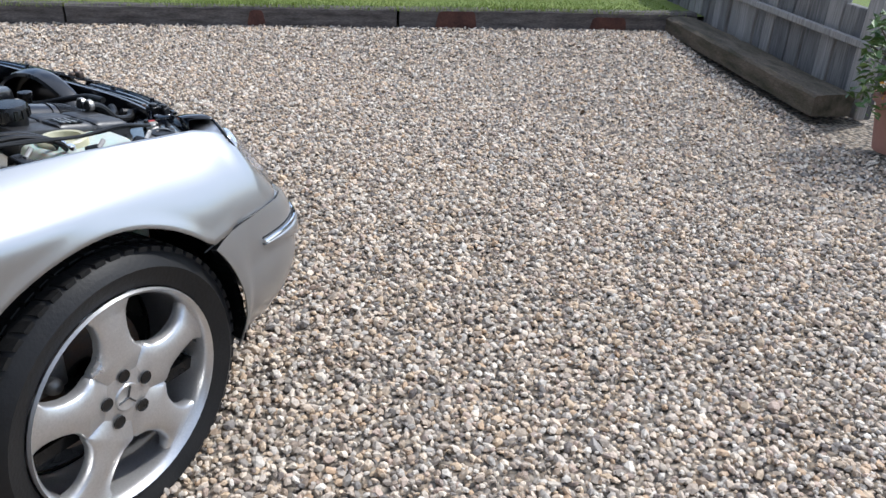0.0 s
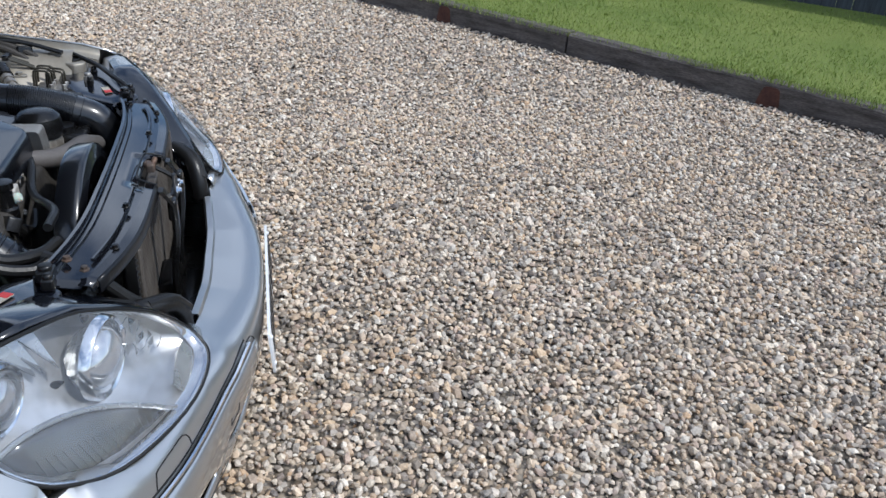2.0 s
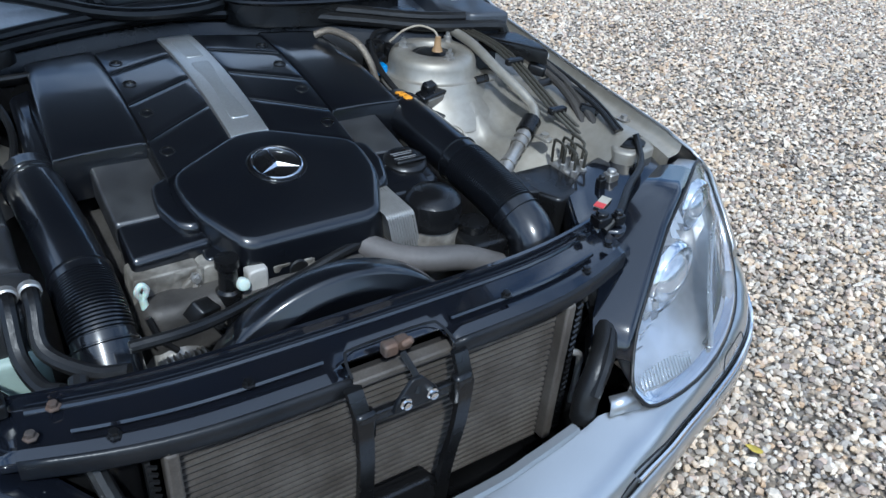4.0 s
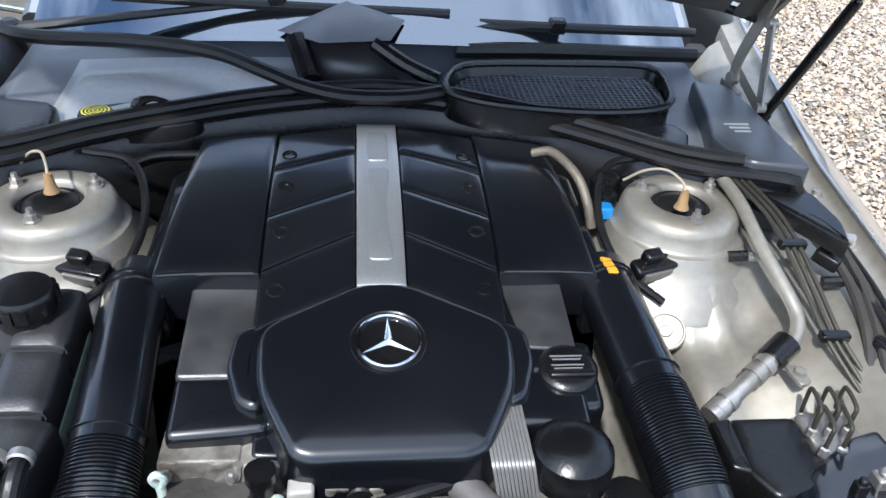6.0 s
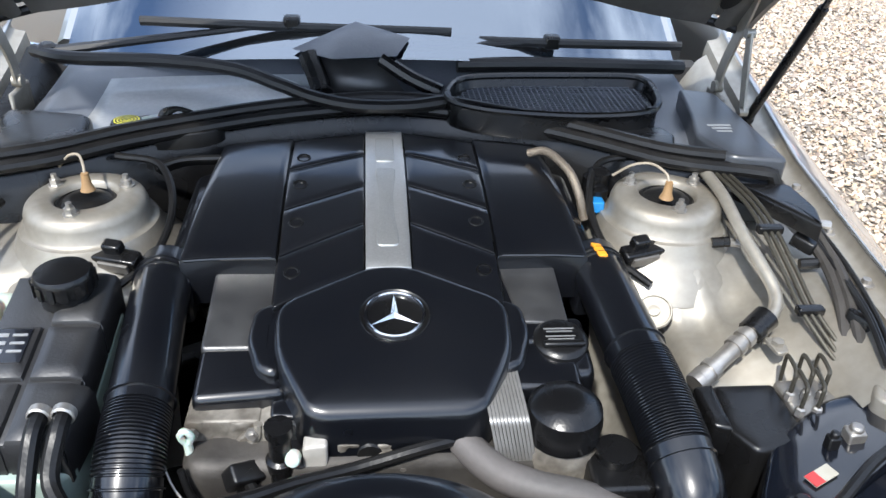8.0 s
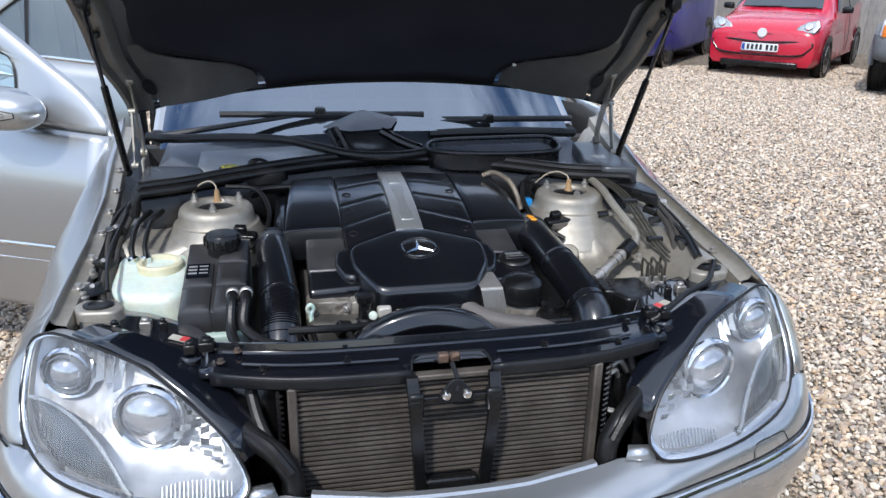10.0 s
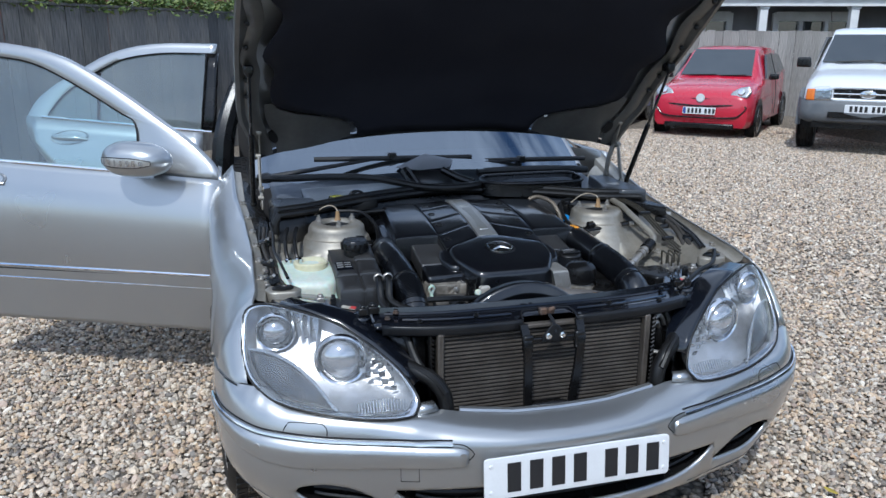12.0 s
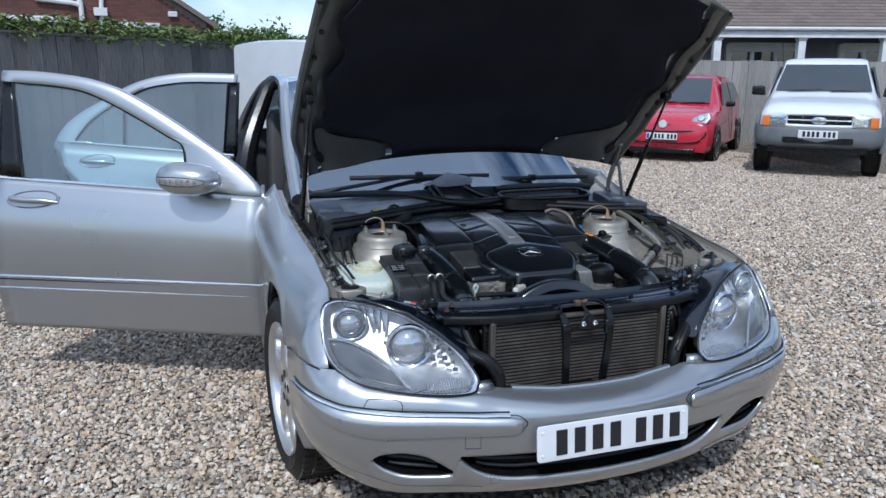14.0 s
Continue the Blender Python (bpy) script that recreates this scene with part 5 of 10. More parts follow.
    if cap:
        bm = B()
        lathe(bm, [(0, 0.004), (0.024, 0.004), (0.026, 0.005), (0.030, 0.005), (0.033, 0)], 32, pose(-(h - 0.019), 0, 0, 0, -90, 0))
        c = part("centre_cap", bm, alloy, hub, "round centre cap with ring emblem")
        bm = B()
        for k in range(3):
            a = math.pi / 2 + 2 * math.pi * k / 3 + 0.4
            rod(bm, (-(h - 0.0135), 0, 0), (-(h - 0.0135), 0.026 * math.cos(a), 0.026 * math.sin(a)), 0.0022, 6)
        part("emblem", bm, GREY_FLOCK, hub)
        bm = B()
        lathe(bm, [(0.05, -0.04), (0.165, -0.04), (0.165, -0.065), (0.05, -0.065)], 40, turn)
        part("brake_disc", bm, BRAKE_RUST, w, "rusty brake disc")
        bm = B()
        box(bm, (0.04, 0.11, 0.09), (0.06, 0.12, 0.12))
        for z in (0.06, 0.12):
            lathe(bm, [(0, 0.03), (0.018, 0.03), (0.02, 0.0)], 14, pose(0.01, 0.10, z, 0, -90, 0))
        part("brake_caliper", bm, ALU, w, bevel=0.012)
    bm = B()
    lathe(bm, [(0, -0.09), (rim * 0.93, -0.09)], 40, turn)
    part("back_plate", bm, BLACK_PLASTIC, w)
    return w


steer = 4
wheel(car, pose(-0.790, WHEEL_Y - 0.020, WHEEL_Z - 0.013, 0, 0, steer))
wheel(car, pose(0.790, WHEEL_Y - 0.020, WHEEL_Z - 0.013, 0, 0, 180 + steer))
wheel(car, pose(-0.775, WHEEL_Y + 3.085, WHEEL_Z))
wheel(car, pose(0.775, WHEEL_Y + 3.085, WHEEL_Z, 0, 0, 180))


# ---- cabin, doors, glass ----
def side_shell(s):
    """Sill, rear wing and boot side."""
    bm = B()
    rows = []
    for y in steps(1.60, 5.02, 60):
        wheelgap = WHEEL_Y + 3.085
        d = y - wheelgap
        low = 0.20
        if abs(d) < ARCH_R:
            low = max(low, WHEEL_Z + math.sqrt(ARCH_R ** 2 - d * d))
        open_side = s < 0 and 1.64 < y < 3.70
        top = 0.30 if open_side else 0.955 - 0.05 * ease((y - 4.2) / 0.8)
        top = max(top, low + 0.01)
        xo = 0.905 - 0.10 * ease((y - 4.55) / 0.47) ** 2
        rows.append([(s * (xo - 0.03 * ease((0.45 - z) / 0.3) - 0.05 * ease((z - 0.72) / 0.25)), y, z) for z in steps(low, top, 12)])
    loft(bm, rows)
    return part("body_side", bm, SILVER, car, "silver body side with sill", smooth=60, solid=0.02, offset=-s)


side_shell(1)
side_shell(-1)

ROOF = [(1.62, 0.93, 0.70), (1.80, 1.03, 0.695), (2.05, 1.18, 0.68), (2.30, 1.31, 0.655), (2.50, 1.385, 0.63), (2.75, 1.425, 0.61), (3.1, 1.444, 0.60), (3.5, 1.43, 0.595), (3.85, 1.38, 0.60), (4.10, 1.29, 0.62), (4.35, 1.15, 0.66), (4.55, 1.02, 0.69)]


def roof():
    bm = B()
    rows = []
    for y, z, x in ROOF:
        if y < 2.45:
            continue
        if y > 4.0:
            continue
        rows.append([(k * x, y, z - 0.055 * abs(k) ** 2.4) for k in steps(-1, 1, 21)])
    loft(bm, rows)
    r = part("roof", bm, SILVER, car, "silver roof", smooth=60, solid=0.03, offset=-1)
    for s in (-1, 1):
        bm = B()
        tube(bm, [(s * (x + 0.005), y, z - 0.05) for y, z, x in ROOF], [0.034] * 6 + [0.03, 0.05, 0.07, 0.09], 10, 3)
        part("roof_pillar", bm, SILVER, r, "silver roof rail and pillars")
        bm = B()
        tube(bm, [(s * 0.86, 2.72, 0.30), (s * 0.85, 2.76, 0.90), (s * 0.70, 2.92, 1.30), (s * 0.635, 2.98, 1.38)], [0.07, 0.06, 0.045, 0.04], 10, 5)
        part("door_pillar", bm, BLACK_PLASTIC, r, "dark door pillar")
        if s > 0:
            bm = B()
            rows = []
            for t in steps(0, 1, 7):
                rows.append([(0.855 + (lx - 0.855) * t, y, 0.94 + (z - 0.06 - 0.94) * t) for y, z, lx in [(q[0], q[1], q[2]) for q in ROOF[1:-1]]])
            loft(bm, rows)
            g = part("side_window", bm, SIDE_GLASS, r, "closed side windows")
            g.visible_shadow = False
        bm = B()
        tube(bm, [(s * 0.655, 2.30, 1.20), (s * 0.645, 2.55, 1.32), (s * 0.622, 2.8, 1.365), (s * 0.615, 3.3, 1.375), (s * 0.63, 3.75, 1.33), (s * 0.68, 4.05, 1.2), (s * 0.75, 4.2, 1.0), (s * 0.84, 3.9, 0.75), (s * 0.865, 3.62, 0.45)], 0.02, 8, 5)
        part("door_seal", bm, BLACK_RUBBER, r, "black door seal")
    return r


roof()


def glass_sheet(name, pts, mat, label, curve=0.05, lift=0.02):
    bm = B()
    rows = []
    for y, z, x in pts:
        rows.append([(k * x, y - curve * (1 - k * k), z + lift * (1 - k * k)) for k in steps(-1, 1, 25)])
    loft(bm, rows)
    g = part(name, bm, mat, car, label, smooth=60)
    g.visible_shadow = False
    return g


glass_sheet("windscreen", [(1.54, 0.867, 0.705), (1.62, 0.918, 0.70), (1.78, 1.02, 0.69), (2.05, 1.18, 0.67), (2.30, 1.31, 0.64), (2.48, 1.385, 0.62)], WINDSCREEN, "blue-tinted windscreen reflecting the sky", 0.16, 0.075)
glass_sheet("rear_window", [(4.00, 1.35, 0.56), (4.25, 1.20, 0.59), (4.45, 1.05, 0.62)], WINDSCREEN, "rear window", -0.08)


def cabin():
    bm = B()
    box(bm, (0, 3.1, 0.30), (1.62, 3.0, 0.10))
    box(bm, (0, 4.42, 0.62), (1.5, 0.12, 0.75))
    box(bm, (0, 1.66, 0.55), (1.6, 0.06, 0.6))
    f = part("cabin_floor", bm, CABIN, car, "dark cabin floor and bulkheads", smooth=0)
    bm = B()
    slab(bm, [(-0.72, 1.70), (0.72, 1.70), (0.70, 2.22), (0.2, 2.25), (-0.2, 2.25), (-0.70, 2.22)], lambda x, y: 0.93 - 0.04 * (y - 1.7), 0.35, 0.05, 0.06)
    d = part("dashboard", bm, CABIN, car, "dark dashboard")
    bm = B()
    lathe(bm, [(0.18, -0.014), (0.196, 0), (0.18, 0.014), (0.166, 0), (0.18, -0.014)], 32, pose(-0.36, 2.36, 0.86, 62, 0, 0))
    box(bm, (-0.36, 2.36, 0.86), (0.34, 0.03, 0.06))
    part("steering_wheel", bm, LEATHER, car, "dark steering wheel", bevel=0.008)
    for x, y in ((-0.37, 2.75), (0.37, 2.75), (-0.37, 3.72), (0.37, 3.72)):
        q = new("seat")
        q.parent = car
        q["label"] = "dark leather seat"
        bm = B()
        slab(bm, [(x - 0.26, y - 0.30), (x + 0.26, y - 0.30), (x + 0.26, y + 0.22), (x - 0.26, y + 0.22)], 0.55, 0.2, 0.05, 0.06)
        part("cushion", bm, LEATHER, q)
        bm = B()
        slab(bm, [(x - 0.25, -0.32), (x + 0.25, -0.32), (x + 0.21, 0.34), (x - 0.21, 0.34)], 0.06, 0.13, 0.045, 0.07, pose(0, y + 0.22, 0.83, 78, 0, 0))
        part("backrest", bm, LEATHER, q)
        bm = B()
        slab(bm, [(x - 0.13, -0.09), (x + 0.13, -0.09), (x + 0.11, 0.09), (x - 0.11, 0.09)], 0.04, 0.09, 0.03, 0.05, pose(0, y + 0.30, 1.25, 80, 0, 0))
        part("headrest", bm, LEATHER, q)
    bm = B()
    loft(bm, [[(k * x, y, z - 0.01 - 0.03 * k * k) for k in steps(-1, 1, 9)] for y, z, x in ((4.42, 1.02, 0.70), (4.7, 0.985, 0.72), (4.98, 0.955, 0.70), (5.04, 0.90, 0.68), (5.05, 0.7, 0.70), (5.06, 0.45, 0.74), (5.02, 0.25, 0.72))])
    part("boot", bm, SILVER, car, "silver boot lid and rear bumper", smooth=50, solid=0.02)
    bm = B()
    box(bm, (0, 2.7, 0.235), (1.66, 4.5, 0.03))
    part("underbody", bm, BLACK_PLASTIC, car, smooth=0)


cabin()


def door(front, m, parent):
    """Local: x along the door from the hinge, z up, outer face to +y... the skin bulges outwards."""
    d = new("door")
    d.parent = parent
    d.matrix_basis = m
    L = 1.25 if front else 1.02
    low, belt = 0.27, (0.955 if front else 1.005)
    # the belt line climbs towards the rear
    waist = (lambda x: 0.914 + 0.049 * x) if front else (lambda x: 0.988 + 0.072 * x)
    face = lambda x, z: 0.035 * math.sin(math.pi * ease((z - low) / 0.75) * 0.9) - 0.05 * ease((z - 0.78) / 0.25) - 0.015 * ease((0.42 - z) / 0.2)
    bm = B()
    zs = [low, 0.29, 0.33, 0.39, 0.45, 0.5, 0.56, 0.62, 0.68, 0.73, 0.78, 0.83, 0.88, 0.93, belt]
    rows = []
    for z in zs:
        back = L if front else lerp_table([(0.27, 0.62), (0.45, 0.66), (0.6, 0.74), (0.72, 0.82), (0.82, 0.918), (0.88, 0.985), (0.95, 1.012), (1.005, 1.016)], z)
        rows.append([(x, face(x, z), low + (z - low) * (waist(x) - low) / (belt - low)) for x in steps(-0.05 if front else 0.0, back, 17)])
    loft(bm, rows)
    sk = part("skin", bm, SILVER, d, "silver outer door skin", smooth=60, solid=0.008, offset=1)
    bm = B()
    box(bm, (L / 2, -0.075, 0.60), (L - 0.06, 0.05, 0.62))
    part("inner_trim", bm, LEATHER, d, "dark inner door trim", bevel=0.02)
    # window frame: a broad flat band round the glass, with the sail panel by the mirror
    if front:
        line = [(-0.03, 0.905), (-0.016, 0.955), (0.093, 1.050), (0.23, 1.133), (0.368, 1.218), (0.507, 1.296), (0.647, 1.366), (0.731, 1.396), (0.843, 1.424), (0.984, 1.444), (1.125, 1.455), (L, 1.457)]
        hole = [(0.345, 0.925), (0.337, 1.054), (0.358, 1.133), (0.419, 1.165), (0.558, 1.238), (0.698, 1.306), (0.839, 1.361), (0.98, 1.385), (1.198, 1.401), (1.117, 0.965)]
    else:
        line = [(-0.045, 1.452), (0.222, 1.456), (0.392, 1.443), (0.528, 1.413), (0.635, 1.370), (0.77, 1.294), (0.897, 1.222), (0.997, 1.139), (1.051, 1.041), (1.055, 1.01)]
        hole = [(0.022, 0.985), (0.007, 1.40), (0.221, 1.402), (0.356, 1.391), (0.475, 1.371), (0.559, 1.338), (0.683, 1.272), (0.827, 1.173), (0.902, 1.085), (0.925, 1.045)]

    def even(pts, n):
        """Points at equal steps along a line."""
        run = [0.0]
        for p, q in zip(pts, pts[1:]):
            run.append(run[-1] + (q - p).length)
        out = []
        for w in steps(0, run[-1], n):
            i = max(j for j in range(len(pts) - 1) if run[j] <= w + 1e-9)
            out.append(pts[i].lerp(pts[i + 1], (w - run[i]) / (run[i + 1] - run[i])))
        return out
    lean = lambda x, z, deep=0.0: (x, face(x, belt) - 0.020 - (z - belt) * 0.28 - deep, z)
    outer = even(curve_points([(x, z, 0) for x, z in line], 4), 40)
    hol = [Vector((p.x, p.y)) for p in (curve_points([(x, z, 0) for x, z in (hole[:-1] if front else hole[1:-1])], 4))]
    flat = [Vector((p.x, p.y, 0)) for p in hol]
    inner = even(flat + [Vector((L, 1.403, 0))] if front else [Vector((-0.045, 1.40, 0))] + flat + [Vector((0.925, 1.045, 0))], 40)
    bm = B()
    rows = []
    for w, deep in ((0.0, 0.020), (0.03, 0.006), (0.09, 0.001), (0.5, -0.0015), (0.93, 0.0), (0.98, 0.003), (1.0, 0.012)):
        rows.append([lean(*p.lerp(q, w).xy, deep) for p, q in zip(outer, inner)])
    loft(bm, rows)
    part("window_frame", bm, SILVER, d, "broad flat silver window frame", smooth=50, solid=0.02, offset=-1)
    # dark pillar cover
    bm = B()
    ends = (lambda z: (1.117 + 0.186 * (z - 0.965), L)) if front else (lambda z: (-0.055, 0.022 - 0.039 * (z - 1.0)))
    foot = 0.968 if front else 0.985
    loft(bm, [[lean(x, z, 0.006) for x in steps(*ends(z), 4)] for z in steps(foot, 1.405, 6)])
    part("pillar_cover", bm, BLACK_PLASTIC, d, "dark pillar cover", solid=0.02, offset=-1)
    # glass
    bm = B()
    pane = [Vector((x, z)) for x, z in ([] if front else [hole[0]]) + [(p.x, p.y) for p in hol] + [hole[-1]]]
    bm.faces.new([bm.verts.new((p.x, face(p.x, belt) - 0.032 - (p.y - belt) * 0.28, p.y)) for p in pane])
    g = part("window", bm, SIDE_GLASS, d, "green-tinted side window", smooth=0)
    g.visible_shadow = False
    bm = B()
    tube(bm, [(p.x, face(p.x, belt) - 0.026 - (p.y - belt) * 0.28, p.y) for p in pane], 0.006, 6, 1, True)
    part("window_seal", bm, BLACK_RUBBER, d)
    if not front:
        bm = B()
        rod(bm, (0.62, -0.045 + face(0.62, belt), 1.02), (0.63, -0.125 + face(0.62, belt), 1.31), 0.014, 8)
        part("glass_bar", bm, BLACK_RUBBER, d)
    bm = B()
    xa, xb = (0.33, L) if front else (-0.05, 0.925)
    tube(bm, [(x, face(x, belt) + 0.004, waist(x) + 0.004) for x in steps(xa, xb, 4)], 0.008, 8, 1)
    part("belt_strip", bm, CHROME, d, "bright belt strip")
    # rubbing strip
    for z, r, mt in ((0.525, 0.0085, CHROME), (0.510, 0.005, BLACK_RUBBER), (0.467, 0.006, CHROME)):
        bm = B()
        tube(bm, [(-0.03 if front else 0.02, face(0, z) + 0.004, z), (L - 0.01, face(L, z) + 0.004, z)], r, 8, 1)
        part("rubbing_strip", bm, mt, d)
    on = lambda x, z: face(x, low + (z - low) * (belt - low) / (waist(x) - low))
    # handle in its oval dish
    hx, hz = (1.03, 0.885) if front else (0.757, 0.95)
    half = 0.131 if front else 0.112
    bm = B()
    rows = []
    for k, deep in ((1.0, -0.004), (0.97, 0.006), (0.90, 0.007), (0.78, 0.001), (0.4, -0.0015), (0.02, -0.002)):
        ring = []
        for a in steps(0, 2 * math.pi, 33)[:-1]:
            x, z = hx + half * k * math.cos(a), hz + 0.040 * k * math.sin(a) - 0.008 * k * math.cos(a)
            ring.append((x, on(x, z) + 0.005 + deep, z))
        rows.append(ring)
    loft(bm, rows, True, True)
    part("handle_dish", bm, DISH_SHADE, d, "oval handle dish with shade put into its darker silver", smooth=50)
    bm = B()
    reach = lambda x, z, out: (x, on(x, z) + out, z)
    tube(bm, [reach(hx + half * 0.86, hz + 0.002, 0.008), reach(hx + half * 0.66, hz + 0.003, 0.022), reach(hx + half * 0.2, hz, 0.030), reach(hx - half * 0.4, hz - 0.002, 0.026), reach(hx - half * 0.9, hz - 0.012, 0.008)], [0.012, 0.015, 0.0125, 0.012, 0.008], 12, 6)
    part("handle", bm, SILVER, d, "silver pull handle")
    return d


HINGE = Matrix(((-0.904, -0.428, 0, -0.912), (0.428, -0.904, 0, 1.590), (0, 0, 1, -0.012), (0, 0, 0, 1)))
front_door = door(True, HINGE, car)
door(False, Matrix(((-0.93, -0.367, 0, -0.965), (0.367, -0.93, 0, 2.79), (0, 0, 1, -0.026), (0, 0, 0, 1))), car)


def door_mirror():
    x0, x1 = 0.105, 0.392

    def ring(t, a, out=0.0):
        """The housing: t along it from the door outwards, a round its section."""
        w = (1 - abs(2 * t - 1) ** 2.6) ** 0.5
        c, q = math.cos(a), math.sin(a)
        sq = (abs(c) ** 2.4 + abs(q) ** 2.4) ** (-1 / 2.4)
        high = 0.076 * (0.80 + 0.35 * t - 0.15 * t * t) if q > 0 else 0.070 * (0.92 + 0.08 * t)
        return (x0 + (x1 - x0) * t, 0.075 + ((0.095 + out) * max(c, 0) + 0.045 * min(c, 0)) * sq * w, 1.002 + (high + out) * q * sq * w + 0.004 * t)
    bm = B()
    loft(bm, [[ring(t, 2 * math.pi * j / 32) for j in range(32)] for t in [0.004, 0.015, 0.035, 0.07] + steps(0.12, 0.90, 20) + [0.945, 0.975, 0.99, 0.997]], True, True)
    mr = part("mirror", bm, SILVER, front_door, "silver door mirror with clear indicator", smooth=60)
    bm = B()
    tube(bm, [(0.235, -0.05, 0.972), (0.24, 0.0, 0.972), (0.245, 0.05, 0.978)], [0.034, 0.030, 0.026], 12, 5)
    part("mirror_foot", bm, BLACK_PLASTIC, mr, "black mirror foot")
    band = lambda t: 0.5 + 0.5 * math.sin(math.pi * min(1, (t - 0.17) / 0.5)) if t < 0.42 else 1.0
    bm = B()
    loft(bm, [[ring(t, -0.04 + (a + 0.04) * band(t), 0.0015) for a in (-0.30, -0.2, -0.08, 0.05, 0.16, 0.23)] for t in steps(0.17, 0.94, 22)])
    ind = part("indicator", bm, LAMP_HOUSING, mr, "clear indicator strip", smooth=50)
    rng = random.Random(6)
    for k in range(7):
        bm = B()
        t = 0.26 + 0.095 * k
        loft(bm, [[ring(t + dt, -0.04 + (a + 0.04) * band(t), 0.003) for a in (-0.2, -0.05, 0.12)] for dt in (0, rng.uniform(0.025, 0.06))])
        part("reflector", bm, REFLECTOR if k % 2 else LAMP_GREY, ind)
    bm = B()
    tube(bm, [ring(t, -0.04 + (-0.30 + 0.04) * band(t), 0.001) for t in steps(0.17, 0.94, 18)] + [ring(t, -0.04 + (0.23 + 0.04) * band(t), 0.001) for t in steps(0.94, 0.17, 18)], 0.0022, 6, 1, True)
    part("seam", bm, BLACK_RUBBER, mr)


door_mirror()


# ---- bonnet, standing open ----
BONNET = [(0.0, 1.37, 1.11), (0.12, 1.285, 1.215), (0.3, 1.13, 1.355), (0.5, 0.955, 1.485), (0.7, 0.79, 1.615), (0.85, 0.66, 1.715), (1.0, 0.54, 1.79)]


def bonnet_at(u, v, drop=0.0):
    """u across (-1..1), v from the hinge to the front edge; drop: below the skin."""
    v = v * (1 - 0.14 * abs(u) ** 3)
    along, height = [(a, b) for a, b, c in BONNET], [(a, c) for a, b, c in BONNET]
    lo, hi = max(v - 0.03, 0), min(v + 0.03, 1)
    d = Vector((0, lerp_table(along, hi) - lerp_table(along, lo), lerp_table(height, hi) - lerp_table(height, lo))).normalized()
    n = Vector((0, d.z, -d.y))
    half = 0.740 + 0.050 * ease(v / 0.2) - 0.025 * ease((v - 0.4) / 0.6)
    p = Vector((u * half, lerp_table(along, v), lerp_table(height, v))) + n * (-0.06 * u * u - 0.02 * abs(u) ** 6 - drop)
    if v < 0.25:
        p.z -= 0.03 * u * u * (1 - v / 0.25)
    return p


